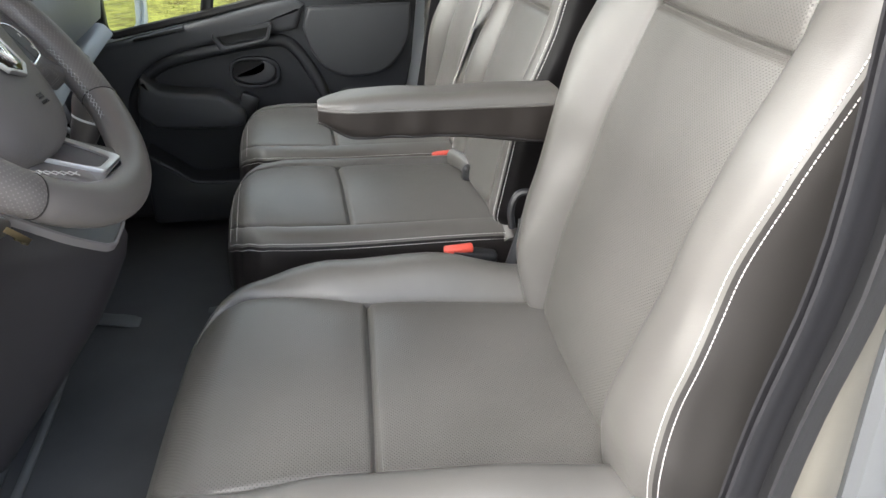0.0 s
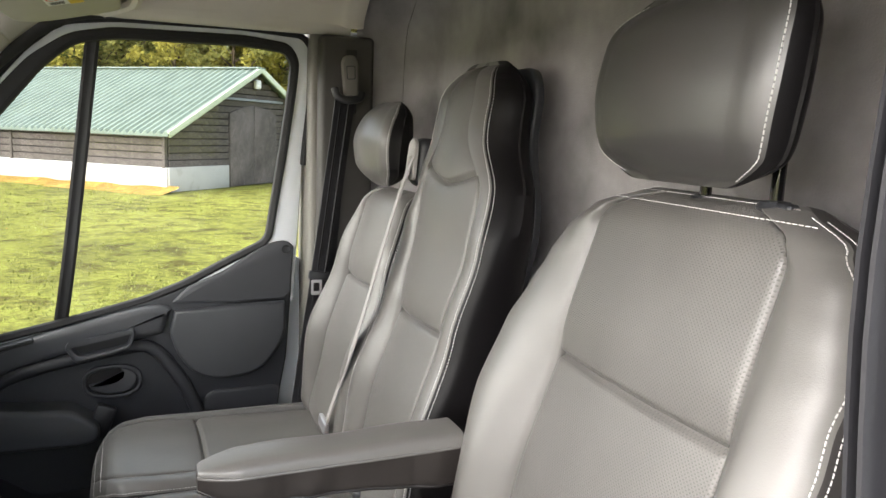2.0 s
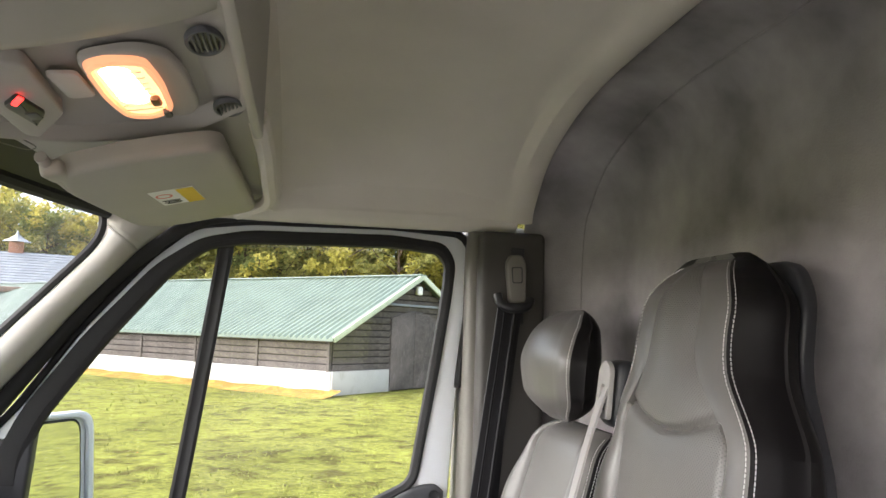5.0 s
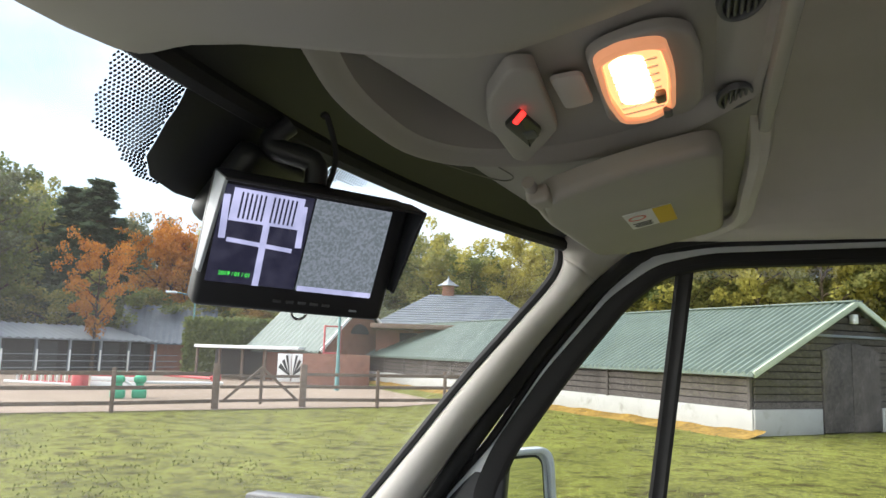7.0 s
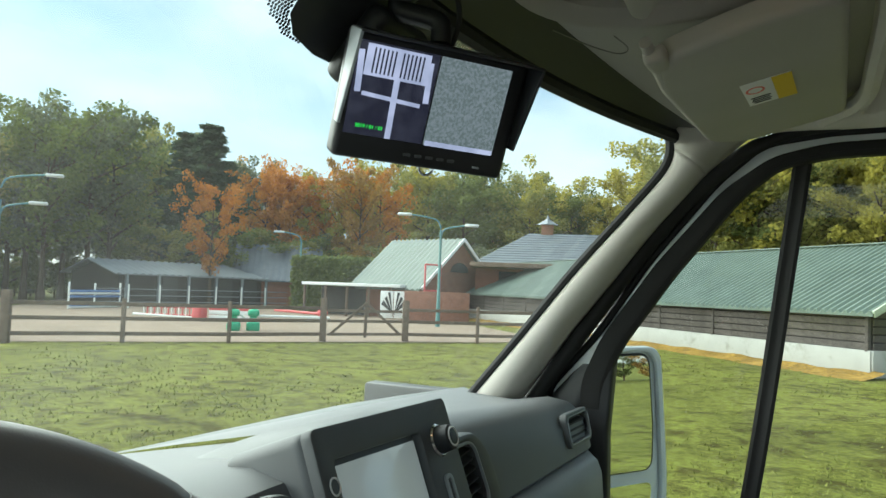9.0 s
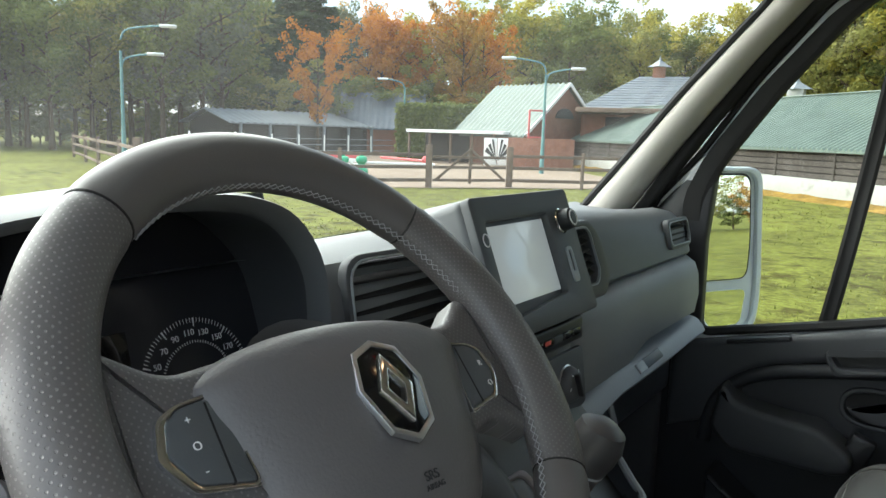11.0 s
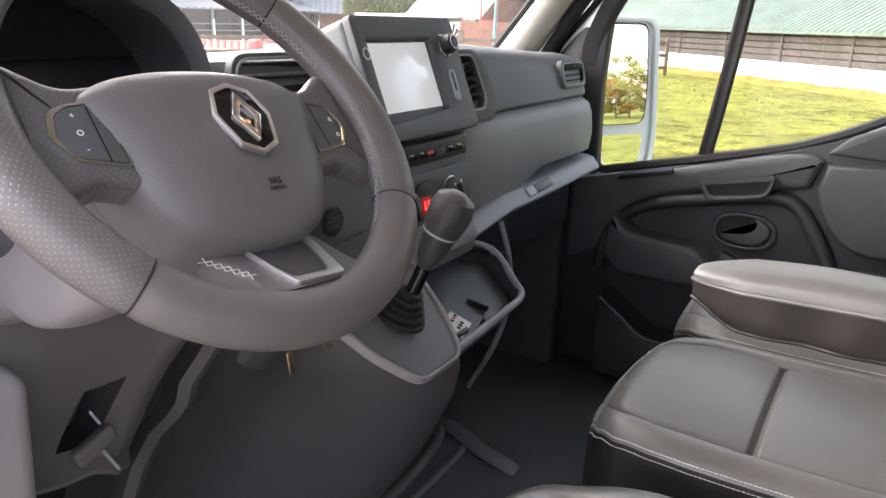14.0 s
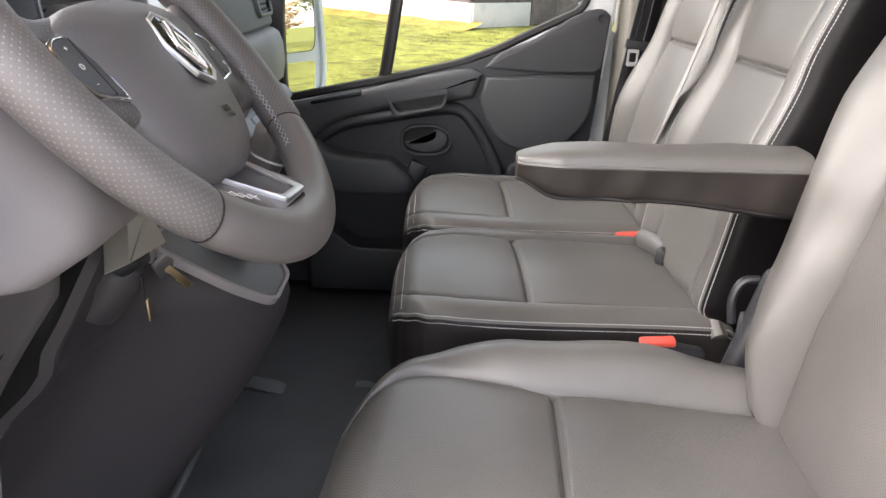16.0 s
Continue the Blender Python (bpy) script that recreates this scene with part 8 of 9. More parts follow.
def woods():
    kinds = {}
    spec = (("green", 12, 0.30, 2600), ("olive", 12, 0.34, 2600), ("dark", 13, 0.30, 1900), ("orange", 10, 0.32, 2300), ("rust", 10, 0.33, 2300), ("yellow", 10.5, 0.32, 2400), ("fir", 13, 0.2, 4600))
    for i, (kd, h, sp, lv) in enumerate(spec):
        kinds[kd] = [tree(kd, h, 11 + i, sp, 2 * lv + 1600), tree(kd, h * 0.9, 41 + i, sp * 1.1, 2 * lv + 1600)]
    height_of = {kd: (h, h * 0.9) for kd, h, sp, lv in spec}
    # skyline: bearing against rise over the eye
    rise = curve_fn([(72, 0.20), (99, 0.19), (105, 0.129), (110, 0.144), (113, 0.154), (117, 0.158), (119.6, 0.167), (123, 0.152), (126.8, 0.137), (128.5, 0.150), (131, 0.159), (133.6, 0.156), (135, 0.203), (137.3, 0.203), (139.2, 0.156), (140.5, 0.188), (142, 0.212), (145, 0.196), (149.5, 0.165), (150.5, 0.132), (153, 0.15), (158, 0.15)])
    bands = ((105, "olive green yellow yellow olive"), (111, "olive green yellow green"), (117, "fir green olive green"), (121.5, "yellow olive olive"), (124.2, "rust olive orange"), (127.5, "orange yellow rust"), (131.4, "orange"), (134.2, "dark green"), (137.6, "fir"), (139.4, "olive"), (999, "dark dark green green olive"))
    rnd = random.Random(21)
    used = {}
    todo = []
    b = 66.0
    while b < 162:
        near = 50 if (b > 140 or b < 100) else 66
        if 121 < b < 139.4:
            near = 60
        kd = rnd.choice(next(names for top, names in bands if b < top).split())
        todo.append((b, near * rnd.uniform(0.95, 1.12), rise(b) * rnd.uniform(0.90, 1.0), kd))
        todo.append((b + rnd.uniform(-1, 1), near * rnd.uniform(1.25, 1.5), rise(b) * rnd.uniform(0.66, 0.84), rnd.choice(("dark", "green", "olive")) if not 121 < b < 131 else rnd.choice(("rust", "olive"))))
        b += rnd.uniform(1.0, 1.7)
    todo.append((134.3, 50.0, 0.120, "orange"))
    # lower growth in front of the trees
    b = 100.0
    while b < 168:
        todo.append((b, 57 + rnd.uniform(-3, 4), rnd.uniform(0.05, 0.085), rnd.choice(("dark", "green", "olive", "dark"))))
        b += rnd.uniform(1.6, 2.6)
    b = 98.0
    while b < 170:
        todo.append((b, 62 + rnd.uniform(-3, 4), rnd.uniform(0.0, 0.03), rnd.choice(("dark", "green", "dark"))))
        b += rnd.uniform(0.9, 1.5)
    # round the back, seen in the mirror
    for k in range(34):
        todo.append((rnd.choice((rnd.uniform(-150, 4), rnd.uniform(24, 60))), rnd.uniform(48, 70), rnd.uniform(0.10, 0.17), rnd.choice(("olive", "green", "yellow", "dark"))))
    for b, d, rs, kd in ((15.5, 58.0, 0.068, "olive"), (14.1, 62.0, 0.034, "rust"), (13.1, 62.0, 0.028, "olive"), (12.0, 66.0, 0.036, "rust"), (10.5, 64.0, 0.03, "green"), (8.5, 64.0, 0.05, "olive"), (18.0, 66.0, 0.03, "green"), (20.0, 64.0, 0.04, "rust")):
        todo.append((b, d, rs, kd))
    for b, d, rs, kd in todo:
        which = rnd.randrange(2)
        h = 0.95 + rs * d - GROUND
        s = max(0.25, h / (height_of[kd][which] * 0.97))
        src = kinds[kd][which]
        sx = s * (1.8 if kd == "fir" else 0.78 if 121 < b < 139.4 else 1.0) if s > 0.7 else s * 1.5
        sink = 0.0 if s > 0.7 else -0.2 * h
        src_m = pose(d * math.cos(radians(b)), 0.6 + d * math.sin(radians(b)), GROUND + sink, 0, 0, rnd.uniform(0, 360)) @ Matrix.Diagonal((sx, sx, s, 1))
        if kd + str(which) not in used:
            used[kd + str(which)] = True
            src.matrix_basis = src_m
            continue
        ob = copy_thing(src, src_m)
        ob.matrix_basis = src_m
    for kd in kinds:
        for which in (0, 1):
            if kd + str(which) not in used:
                src = kinds[kd][which]
                src.matrix_basis = pose(-70 - 8 * which, 20, GROUND)


def gabled(name, label, category, corner, U, V, length, span, eave, ridge, wall_mat, roof_mat, over=0.3, ribs=0.0):
    """A house with a ridge along U: walls with gables, roof slabs and verge boards."""
    U, V = Vector((*U, 0)).normalized(), Vector((*V, 0)).normalized()
    m = Matrix((U, V, Vector((0, 0, 1)))).transposed().to_4x4()
    m.translation = corner
    h = thing(name, label, category, corner)
    bm = bmesh.new()
    sec = [(0, 0), (0, eave), (span / 2, ridge), (span, eave), (span, 0)]
    a = [bm.verts.new(m @ Vector((0, v, z))) for v, z in sec]
    b = [bm.verts.new(m @ Vector((length, v, z))) for v, z in sec]
    bm.faces.new(a)
    bm.faces.new(list(reversed(b)))
    for k in (0, 3):
        bm.faces.new((a[k], b[k], b[k + 1], a[k + 1]))
    bm.faces.new((a[0], a[4], b[4], b[0]))
    part("wall", bm, wall_mat, h)
    slope = (ridge - eave) / (span / 2)
    for side in (0, 1):
        rows = []
        nu = int((length + 2 * over) / ribs) * 4 if ribs else 2
        for k in range(nu + 1):
            u = -over + (length + 2 * over) * k / nu
            lift = (0.0, 0.07, 0.07, 0.0)[k % 4] if ribs else 0.0
            v0, v1 = -over, span / 2
            pts = [(v0, eave - slope * over + 0.06 + lift), (v1, ridge + 0.06 + lift)]
            rows.append([m @ Vector((u, v if side == 0 else span - v, z)) for v, z in pts] + [m @ Vector((u, v if side == 0 else span - v, z - 0.05 - lift)) for v, z in reversed(pts)])
        bm = bmesh.new()
        rows_mesh(bm, rows, wrap=True, cap=True)
        part("roof_slope", bm, roof_mat, h)
    return h, m


def hipped(name, label, category, corner, U, V, length, span, eave, ridge, wall_mat, roof_mat, over=0.4):
    """A house with a hipped roof in tile courses, and a pale fascia."""
    U, V = Vector((*U, 0)).normalized(), Vector((*V, 0)).normalized()
    m = Matrix((U, V, Vector((0, 0, 1)))).transposed().to_4x4()
    m.translation = corner
    h = thing(name, label, category, corner)
    part("wall", boxed((length, span, eave), m @ pose(length / 2, span / 2, eave / 2), 0.02), wall_mat, h)
    part("fascia", boxed((length + 2 * over, span + 2 * over, 0.22), m @ pose(length / 2, span / 2, eave - 0.05), 0.02), WHITE_PAINT, h, "white fascia under the eaves")
    courses = 14
    rows = []
    for k in range(courses):
        for lip in (0.0, 0.05):
            f = k / courses
            inset = (span / 2 + over - 0.05) * f
            z = eave + 0.07 + (ridge - eave) * f + lip
            rows.append([m @ Vector(p) for p in ((-over + inset, -over + inset, z), (length + over - inset, -over + inset, z), (length + over - inset, span + over - inset, z), (-over + inset, span + over - inset, z))])
    bm = bmesh.new()
    rows_mesh(bm, rows, wrap=True, cap=True)
    part("roof", bm, roof_mat, h, "blue-grey tiled hipped roof")
    return h, m


def barn():
    U, V = Vector((-0.707, 0.707)), Vector((0.69, 0.724))
    span, eave, ridge, length = 7.35, 1.52, 3.30, 29.6
    h, m = gabled("barn", "long low barn with dark weatherboards, white plinth and green corrugated roof", "barn", (0.95, 20.2, GROUND), U, V, length, span, eave, ridge, WOOD_DARK, ROOF_GREEN, 0.28, 0.22)
    # plinth, broken by the gable's door
    part("plinth", boxed((length + 0.1, 0.10, 0.62), m @ pose(length / 2, -0.04, 0.31), 0.012), WALL_WHITE, h)
    part("plinth", boxed((0.10, 2.42, 0.62), m @ pose(-0.04, 1.17, 0.31), 0.012), WALL_WHITE, h)
    part("plinth", boxed((0.10, 2.60, 0.62), m @ pose(-0.04, 6.09, 0.31), 0.012), WALL_WHITE, h)
    # weatherboards: long side in bays, gable in rows
    meshes = {}

    def board(size, pm):
        key = tuple(round(c, 2) for c in size)
        if key not in meshes:
            ob = part("board", boxed(size, None, 0.006, 1), BOARDS, h)
            meshes[key] = ob.data
        else:
            ob = new("board", meshes[key])
            ob.parent = h
            ob.matrix_parent_inverse = h.matrix_basis.inverted()
        ob.matrix_basis = pm
    rows_n = 5
    for bay in range(11):
        u0 = 0.05 + bay * 2.68
        for r in range(rows_n):
            board((2.6, 0.03, 0.150), m @ pose(u0 + 1.34, -0.034, 0.705 + 0.182 * r, 9, 0, 0))
        part("batten", boxed((0.09, 0.09, 0.95), m @ pose(u0, -0.05, 1.07), 0.008), BOARDS, h)
    for r in range(15):
        z = 0.705 + 0.182 * r
        if z > ridge - 0.2:
            break
        half = span / 2 if z < eave else (span / 2) * (1 - (z - eave) / (ridge - eave))
        v0, v1 = span / 2 - half + 0.04, span / 2 + half - 0.04
        d0, d1 = 2.40, 4.78
        if z < 2.05:
            for a, b in ((v0, d0), (d1, v1)):
                if b - a > 0.1:
                    board((0.03, round(b - a, 2), 0.150), m @ pose(-0.034, (a + b) / 2, z, 0, -9, 0))
        else:
            board((0.03, round(v1 - v0, 2), 0.150), m @ pose(-0.034, (v0 + v1) / 2, z, 0, -9, 0))
    # double door with an arched head
    door = part("barn_door", boxed((0.06, 2.3, 0.02), m @ pose(-0.05, 3.6, 0.06), 0.004), BOARDS, h)
    for s in (0, 1):
        top = [(0.0, 0.03), (1.13, 0.03), (1.13, 2.06), (0.80, 2.17), (0.4, 2.26), (0.0, 2.30)]
        o = [(x if s == 0 else -x, z) for x, z in top]
        fm = m @ Matrix(((0, 0, -1, -0.02), (1, 0, 0, 3.6), (0, 1, 0, 0), (0, 0, 0, 1)))
        if s == 1:
            o.reverse()
        part("door_leaf", prism([(x + (0.012 if s == 0 else -0.012), z) for x, z in o], 0.06, fm, 0.008), BOARDS, door)
    part("door_track", boxed((0.05, 2.9, 0.07), m @ pose(-0.09, 3.6, 2.46), 0.01), ROOF_GREY, h)
    part("verge_board", boxed((0.06, 4.35, 0.16), m @ pose(-0.27, span / 4 - 0.12, (eave + ridge) / 2 - 0.02, 25.9, 0, 0), 0.01), VERGE, h, "pale green verge board")
    part("verge_board", boxed((0.06, 4.35, 0.16), m @ pose(-0.27, span * 0.75 + 0.12, (eave + ridge) / 2 - 0.02, -25.9, 0, 0), 0.01), VERGE, h, "pale green verge board")
    part("ridge_cap", boxed((length + 0.6, 0.36, 0.05), m @ pose(length / 2, span / 2, ridge + 0.085), 0.02), ROOF_GREEN, h)
    part("gable_lamp", boxed((0.16, 0.22, 0.26), m @ pose(-0.14, 3.66, 2.92), 0.05, 3), WHITE_PAINT, h, "white flood lamp")
    # litter along the foot of the wall
    rows = []
    for k in range(41):
        u = -0.4 + 30 * k / 40
        j = 0.12 * math.sin(k * 1.7) + 0.08 * math.sin(k * 0.6)
        rows.append([m @ Vector((u, v, z)) for v, z in ((-0.02, 0.16 + 0.04 * math.sin(k * 2.3)), (-0.16, 0.10), (-0.42 - j, 0.045), (-0.72 - j, -0.01))])
    bm = bmesh.new()
    rows_mesh(bm, rows)
    tagged(part("leaf_litter", bm, LITTER), "ochre band of leaf litter along the barn", "leaf litter", kind="stuff")


BOARDS = blotched(material("weatherboard", (0.088, 0.078, 0.075), 0.8, vary=0.25, vary_scale=2, spec=0.25), (0.6, 0.6, 0.6), (1.5, 1.45, 1.4), 9.0, 0.3, 0.75, 0.003)
VERGE = material("pale_green_board", (0.42, 0.47, 0.36), 0.7, vary=0.08)


def fence():
    pts = [Vector((-17.25, 11.77)), Vector((-15.8, 13.9)), Vector((-14.2, 15.98)), Vector((-12.83, 18.32)), Vector((-11.36, 20.5)), Vector((-9.6, 21.95)), Vector((-8.0, 23.6)), Vector((-6.4, 25.0))]
    back = [Vector((-21.0, 13.6)), Vector((-25.2, 15.4)), Vector((-29.5, 17.4)), Vector((-34, 19.4))]
    runs = [(pts, {3}), ([pts[0]] + back, set())]
    fn = thing("fence", "weathered wooden post and rail fence", "fence", (-13, 17, GROUND))
    done = set()
    for run, gaps in runs:
        for i, p in enumerate(run):
            if tuple(p) not in done:
                done.add(tuple(p))
                big = 0.19 if (p == pts[0] or p == pts[3] or p == pts[4]) else 0.10
                part("post", boxed((big, big, 1.16 if big < 0.15 else 1.30), pose(p.x, p.y, GROUND + (0.55 if big < 0.15 else 0.62), 0, 0, 35), 0.01), FENCE_WOOD, fn)
        for i, (a, b) in enumerate(zip(run, run[1:])):
            if i in gaps:
                continue
            d = b - a
            for z in (0.24, 0.62, 0.98):
                part("rail", boxed((d.length, 0.045, 0.10), pose((a.x + b.x) / 2, (a.y + b.y) / 2, GROUND + z, 0, 0, math.degrees(math.atan2(d.y, d.x))), 0.008), FENCE_WOOD, fn)
    # field gate with its brace
    a, b = pts[3], pts[4]
    d = b - a
    g = thing("field_gate", "closed wooden field gate with diagonal braces", "gate", (a.x, a.y, GROUND))
    fm = Matrix.Translation((a.x, a.y, GROUND)) @ Matrix.Rotation(math.atan2(d.y, d.x), 4, "Z")
    L = d.length
    for z in (0.24, 0.62, 0.92):
        part("bar", boxed((L - 0.25, 0.04, 0.085), fm @ pose(L / 2, 0, z), 0.008), FENCE_WOOD, g)
    for x0, x1 in ((0.2, L / 2), (L - 0.2, L / 2)):
        dx, dz = x1 - x0, 0.92
        part("brace", boxed((math.hypot(dx, dz), 0.04, 0.075), fm @ pose((x0 + x1) / 2, -0.035, 0.70, 0, -math.degrees(math.atan2(dz, dx)), 0), 0.006), FENCE_WOOD, g)
    part("upright", boxed((0.09, 0.05, 1.05), fm @ pose(L / 2, 0, 0.66), 0.008), FENCE_WOOD, g)


def lamp_post(x, y, height, arms):
    p = thing("street_lamp", "teal street lamp with curved arms", "street lamp", (x, y, GROUND), group="street lamps of the arena")
    bm = bmesh.new()
    tube(bm, [(x, y, GROUND), (x, y, GROUND + height * 0.45), (x, y, GROUND + height)], [0.10, 0.065, 0.05], 10)
    part("pole", bm, TEAL, p)
    for (dx, dy), z in arms:
        bm = bmesh.new()
        tube(bm, arc_points([(x, y, GROUND + z - 0.5), (x + dx * 0.12, y + dy * 0.12, GROUND + z - 0.15), (x + dx * 0.5, y + dy * 0.5, GROUND + z), (x + dx, y + dy, GROUND + z + 0.08)], 5), 0.035, 8)
        arm = part("arm", bm, TEAL, p)
        part("lantern", boxed((0.62, 0.22, 0.12), pose(x + dx * 1.12, y + dy * 1.12, GROUND + z + 0.08, 0, 0, math.degrees(math.atan2(dy, dx))), 0.05, 3), LANTERN, arm)


LANTERN = material("pale_lantern", (0.62, 0.64, 0.62), 0.4, vary=0.03)


def yard():
    # open stable with a grey roof
    h, m = gabled("stable", "low dark timber stable with a grey sheet roof and posts", "stable", (-36.0, 30.35, GROUND), (0.13, 0.99), (-0.99, 0.13), 13.2, 5.0, 1.95, 2.65, WOOD_DARK, ROOF_GREY, 0.5, 0.5)
    for k in range(7):
        part("post", boxed((0.14, 0.14, 1.95), m @ pose(0.3 + 2.1 * k, -0.35, 0.97), 0.01), ROOF_GREY, h)
    # black panels on the wall stand in for the shade inside open doorways
    for k in (1, 3, 4):
        part("doorway_shade", boxed((1.1, 0.06, 1.7), m @ pose(1.3 + 2.1 * k, -0.02, 0.85), 0.01), INK, h)
    # light rail panels in front of it
    for k in range(7):
        pn = thing("rail_panel", "white and grey metal rail panel of the arena", "rail panel", (-33.4 + 0.3 * k, 27.8 + 1.85 * k, GROUND), group="rail panels")
        x, y = -33.4 + 0.3 * k, 27.8 + 1.85 * k
        for z in (0.35, 0.7, 1.05):
            part("bar", boxed((0.04, 1.8, 0.04), pose(x, y, GROUND + z, 0, 0, -9), 0.005), ROOF_GREY, pn)
        part("upright", boxed((0.07, 0.07, 1.3), pose(x - 0.13, y - 0.9, GROUND + 0.65), 0.008), WHITE_PAINT, pn)
    # brick house with a green roof; gable with an arched window
    h, m = gabled("brick_house", "brick house with a green roof and white verge boards", "house", (-18.94, 35.05, GROUND), (-0.968, 0.25), (0.25, 0.968), 5.1, 6.4, 1.75, 4.40, BRICK, ROOF_GREEN, 0.3, 0.35)
    for s in (-1, 1):
        part("verge_board", boxed((0.08, 4.4, 0.16), m @ pose(-0.32, 3.2 + 1.66 * s, 3.04, -40.2 * s, 0, 0), 0.01), WHITE_PAINT, h)
    part("arched_window", prism(ellipse(0, 0, 0.75, 0.55, 20)[:11], 0.05, m @ Matrix(((0, 0, -1, -0.01), (1, 0, 0, 3.2), (0, 1, 0, 2.6), (0, 0, 0, 1))), 0.01), INK, h, "dark arched window")
    # flat white-edged canopy on posts
    c = thing("canopy", "flat white-edged canopy on slim posts", "canopy", (-23.5, 35.2, GROUND))
    part("roof", boxed((5.6, 2.6, 0.16), pose(-22.6, 34.9, GROUND + 1.72, 0, 0, 12), 0.02), WHITE_PAINT, c)
    for k in range(5):
        part("post", boxed((0.11, 0.11, 1.66), pose(-25.1 + 1.2 * k, 33.4 + 0.26 * k, GROUND + 0.82), 0.01), FENCE_WOOD, c)
    part("back_boards", boxed((5.4, 0.1, 1.6), pose(-22.9, 36.1, GROUND + 0.8, 0, 0, 12), 0.01), WOOD_DARK, c)
    # clipped hedge
    rnd = random.Random(9)
    bm = bmesh.new()
    base = Matrix.Translation((-25.6, 38.3, GROUND)) @ Matrix.Rotation(radians(33), 4, "Z")
    rbox(bm, (6.6, 2.0, 3.2), base @ pose(0, 0, 1.6), 0.3, 3)
    for k in range(5200):
        f = rnd.randrange(3)
        u, v = rnd.uniform(-3.35, 3.35), rnd.uniform(0, 3.3)
        p = Vector((u, -1.02, v)) if f else Vector((u, rnd.uniform(-1, 1), 3.24))
        a = Vector((rnd.gauss(0, 1), rnd.gauss(0, 1), rnd.gauss(0, 1))).normalized()
        b = a.orthogonal().normalized()
        s = rnd.uniform(0.06, 0.13)
        p += Vector((rnd.gauss(0, 0.05), rnd.gauss(0, 0.07), rnd.gauss(0, 0.05)))
        bm.faces.new([bm.verts.new(base @ q) for q in (p - a * s, p - b * s, p + a * s, p + b * s)])
    tagged(part("hedge", bm, LEAVES["green"]), "tall clipped dark green hedge", "hedge")
    # tiled house left of the hedge
    h, m = gabled("tiled_house", "small brick house with a blue-grey tiled roof", "house", (-31.6, 43.2, GROUND), (-0.80, -0.60), (-0.60, 0.80), 5.5, 5.6, 2.0, 4.3, BRICK, ROOF_SLATE, 0.35, 0.4)
    # long house with a cupola
    h, m = hipped("slate_house", "house with a hipped blue-grey tiled roof and a brick cupola", "house", (-10.4, 51.2, GROUND), (-0.955, -0.295), (-0.295, 0.955), 11.4, 7.0, 3.5, 6.0, WALL_WHITE, ROOF_SLATE)
    for hh, mm, u, v, z in ((h, m, 6.9, 3.5, 5.75),):
        part("cupola", boxed((0.85, 0.85, 0.9), mm @ pose(u, v, z + 0.4), 0.03), BRICK, hh)
        part("cupola_roof", lathe([(0.85, 0.0), (0.5, 0.18), (0.12, 0.45), (0.02, 0.75)], mm @ pose(u, v, z + 0.85), 4), ROOF_GREY, hh)
    cu = thing("roof_cupola", "small pale cupola with a pyramid roof", "cupola", (-6.5, 38.2, GROUND))
    part("base_block", boxed((1.0, 1.0, 3.6), pose(-6.6, 38.2, GROUND + 1.8), 0.03), WALL_WHITE, cu)
    part("drum", boxed((0.7, 0.7, 0.6), pose(-6.6, 38.2, GROUND + 3.8), 0.03), WALL_WHITE, cu)
    part("cap", lathe([(0.68, 0.0), (0.38, 0.18), (0.1, 0.36), (0.02, 0.6)], pose(-6.6, 38.2, GROUND + 4.08), 4), ROOF_GREY, cu)
    # walled yard beside the brick house, with a red frame
    w = thing("yard_wall", "low brick yard wall with a dark flat roof behind", "wall", (-15.6, 36.5, GROUND))
    part("brick_wall", boxed((3.2, 0.25, 1.5), pose(-16.9, 33.2, GROUND + 0.75, 0, 0, 30), 0.02), BRICK, w)
    part("flat_roof", boxed((6.8, 3.0, 0.25), pose(-14.2, 39.3, GROUND + 3.05, 0, 0, 22), 0.03), FENCE_WOOD, w)
    part("back_wall", boxed((6.6, 0.2, 2.9), pose(-14.3, 39.9, GROUND + 1.45, 0, 0, 22), 0.02), BRICK, w)
    for k in range(3):
        part("pane", boxed((1.0, 0.06, 1.1), pose(-15.6 + 1.5 * k, 39.1 + 0.6 * k, GROUND + 2.2, 0, 0, 22), 0.01), INK, w)
    fr = thing("red_frame", "tall red metal frame beside the wall", "frame", (-16.6, 33.9, GROUND))
    fm = Matrix.Translation((-17.85, 33.65, GROUND)) @ Matrix.Rotation(radians(50), 4, "Z")
    for x in (0.0, 0.83):
        part("upright", boxed((0.08, 0.08, 2.9), fm @ pose(x, 0, 1.45), 0.01), RED_PAINT, fr)
    part("crossbar", boxed((0.9, 0.08, 0.08), fm @ pose(0.415, 0, 2.86), 0.01), RED_PAINT, fr)
    part("crossbar", boxed((0.9, 0.08, 0.08), fm @ pose(0.415, 0, 1.55), 0.01), RED_PAINT, fr)
    # striped panel
    pn = thing("striped_panel", "white panel with black fanned stripes", "panel", (-19.4, 33.2, GROUND))
    fm = frame_of((-19.35, 33.2, GROUND + 0.78), (0.87, 0.5, 0), (0, 0, 1))
    for s in (-1, 1):
        part("board", boxed((0.66, 1.36, 0.05), fm @ pose(0.345 * s, 0, 0), 0.01), WHITE_PAINT, pn)
        for k in range(3):
            a = 0.25 + 0.28 * k
            part("stripe", prism([(0.03 * s, -0.62 + 0.1 * k), (s * (0.03 + 0.60 * a), 0.62 - 0.2 * k), (s * (0.15 + 0.60 * a), 0.60 - 0.3 * k)][:: s], 0.01, fm @ pose(0, 0, 0.026), 0), INK, pn)
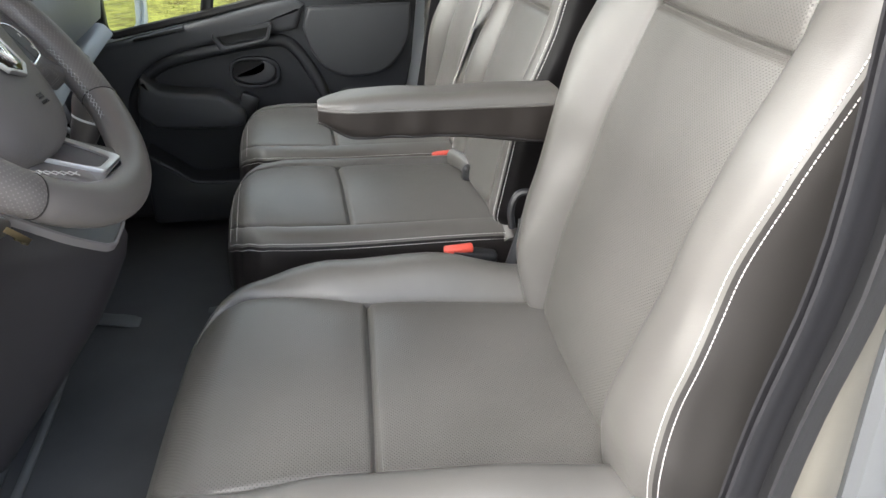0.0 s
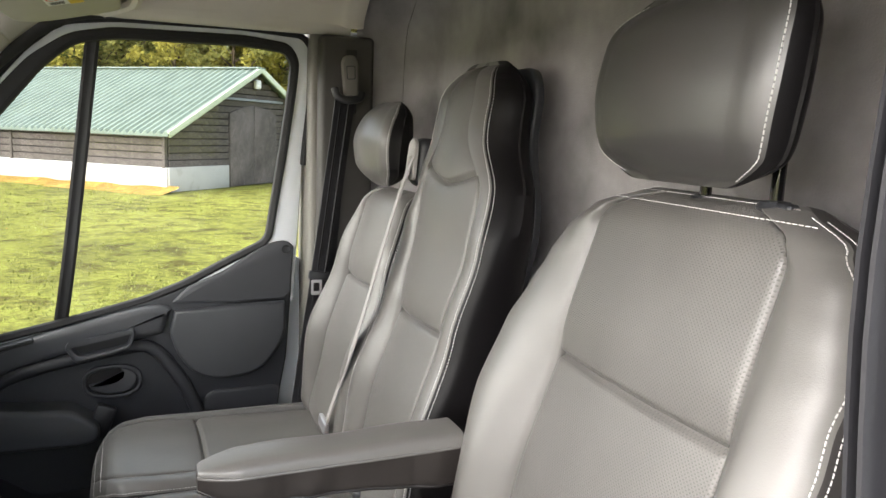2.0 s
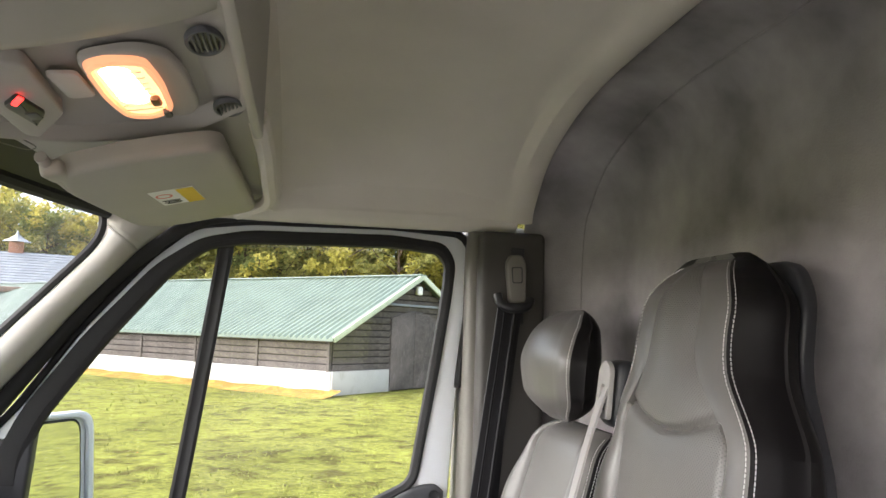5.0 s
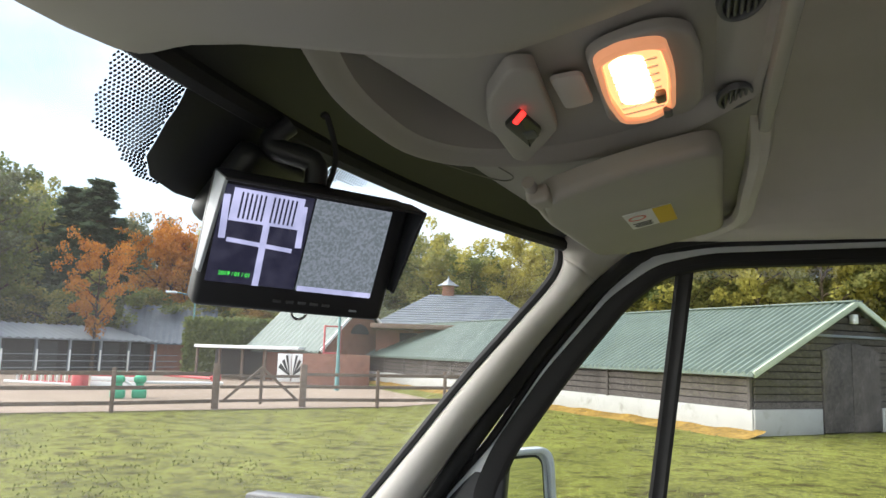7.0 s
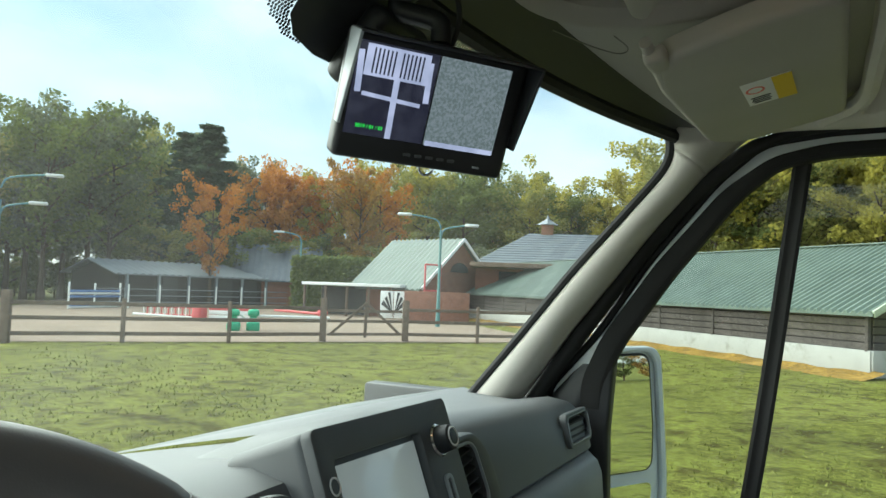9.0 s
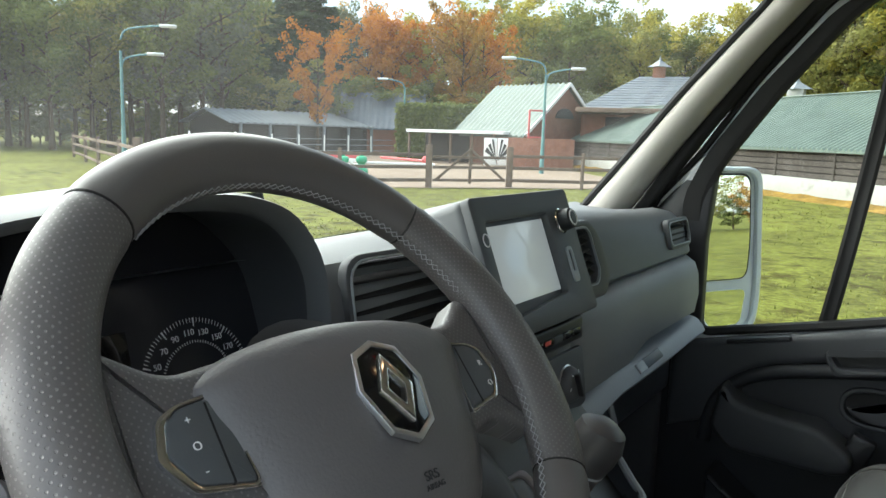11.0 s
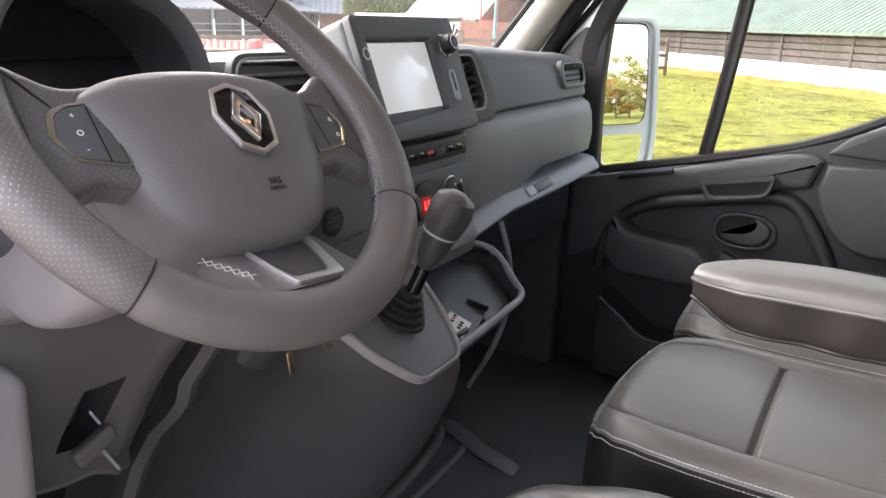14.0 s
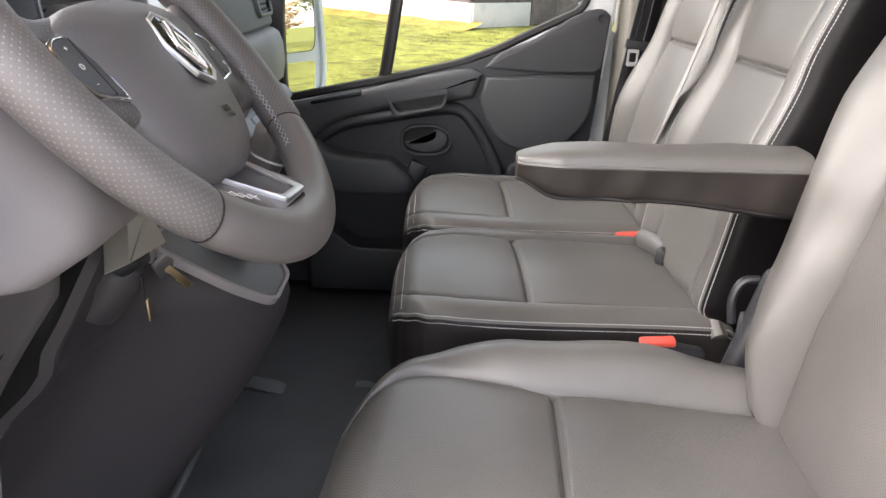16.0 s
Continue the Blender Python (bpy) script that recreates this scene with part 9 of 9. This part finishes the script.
    # jumps
    def bar(owner, p, q, r, mat, name="pole"):
        bm = bmesh.new()
        tube(bm, [(p[0], p[1], GROUND + p[2]), (q[0], q[1], GROUND + q[2])], r, 8)
        return part(name, bm, mat, owner)
    j = thing("jump_blue", "blue and white show jump poles on slim white stands", "jump", (-33.4, 26.8, GROUND), group="show jumps")
    for z, mat in ((0.10, WHITE_PAINT), (0.18, BLUE_PAINT), (0.62, BLUE_PAINT), (0.78, WHITE_PAINT), (0.90, BLUE_PAINT)):
        bar(j, (-32.95, 25.05, z), (-33.9, 28.7, z), 0.055, mat)
    for x, y in ((-32.9, 24.95), (-33.95, 28.8)):
        part("stand", boxed((0.07, 0.07, 1.35), pose(x, y, GROUND + 0.67), 0.01), WHITE_PAINT, j)
    j = thing("jump_red", "red and white show jump with a picket filler and blocks", "jump", (-22.6, 23.2, GROUND), group="show jumps")
    a, b = Vector((-24.7, 22.35, 0)), Vector((-22.75, 23.1, 0))
    bar(j, (a.x - 0.4, a.y - 0.2, 0.20), (b.x, b.y, 0.14), 0.05, WHITE_PAINT)
    bar(j, (a.x, a.y, 0.52), (b.x, b.y, 0.52), 0.03, RED_PAINT, "rail")
    bar(j, (a.x, a.y, 0.22), (b.x, b.y, 0.22), 0.03, RED_PAINT, "rail")
    for k in range(15):
        q = a.lerp(b, k / 14)
        part("picket", boxed((0.04, 0.07, 0.34), pose(q.x, q.y, GROUND + 0.37, 0, 0, 21), 0.008), RED_PAINT if k % 2 else WHITE_PAINT, j)
    part("block", boxed((0.45, 0.62, 0.62), pose(-22.55, 23.25, GROUND + 0.31, 0, 0, 21), 0.12, 3), RED_PAINT, j)
    for z, mat in ((0.18, WHITE_PAINT), (0.38, WHITE_PAINT), (0.54, RED_PAINT)):
        part("plank", boxed((1.9, 0.05, 0.17), pose(-21.4, 23.9, GROUND + z, 0, 0, 28), 0.01), mat, j)
    bar(j, (-23.6, 29.2, 0.35), (-20.6, 28.6, 0.32), 0.06, RED_PAINT)
    j = thing("jump_green", "two green plastic jump blocks with white poles", "jump", (-17.2, 20.0, GROUND), group="show jumps")
    for dx, dy, s in ((-0.26, -0.30, 1.0), (0.10, 0.24, 1.05)):
        bm = bmesh.new()
        at = lambda z: pose(-17.2 + dx, 20.0 + dy, GROUND + z, 0, 0, 40)
        rbox(bm, (0.44, 0.52, 0.34 * s), at(0.17), 0.10, 3)
        rbox(bm, (0.24, 0.30, 0.30 * s), at(0.42), 0.08, 3)
        rbox(bm, (0.38, 0.46, 0.24 * s), at(0.62), 0.10, 3)
        rbox(bm, (0.16, 0.20, 0.14 * s), at(0.80), 0.06, 3)
        part("block", bm, GREEN_PAINT, j)
    bar(j, (-17.05, 20.35, 0.52), (-15.9, 22.9, 0.46), 0.05, WHITE_PAINT)
    bar(j, (-17.5, 19.7, 0.70), (-17.1, 20.2, 0.30), 0.04, WHITE_PAINT)
    bm = bmesh.new()
    bmesh.ops.create_uvsphere(bm, u_segments=16, v_segments=10, radius=0.26, matrix=pose(-21.6, 30.3, GROUND + 0.29))
    tagged(part("ball", bm, RED_PAINT), "red exercise ball on the sand", "ball")
    # second green-roofed shed behind the gable
    h, m = gabled("shed", "green-roofed open shed behind the barn", "shed", (10.5, 37.0, GROUND), (0.69, 0.724), (-0.707, 0.707), 14.0, 6.0, 1.6, 2.75, WOOD_DARK, ROOF_GREEN, 0.4, 0.3)
    for k in range(5):
        part("post", boxed((0.12, 0.12, 1.6), m @ pose(0.4 + 2.6 * k, -0.35, 0.8), 0.01), WHITE_PAINT, h)


lamp_post(-26.3, 17.1, 4.3, (((1.05, 1.1), 5.2), ((0.75, 0.8), 4.15)))
lamp_post(-14.75, 29.2, 4.2, (((-1.25, -0.65), 4.75), ((1.05, 0.55), 4.35)))
lamp_post(-27.5, 36.0, 4.2, (((-1.0, -0.6), 4.6),))
ground()
barn()
fence()
yard()
woods()
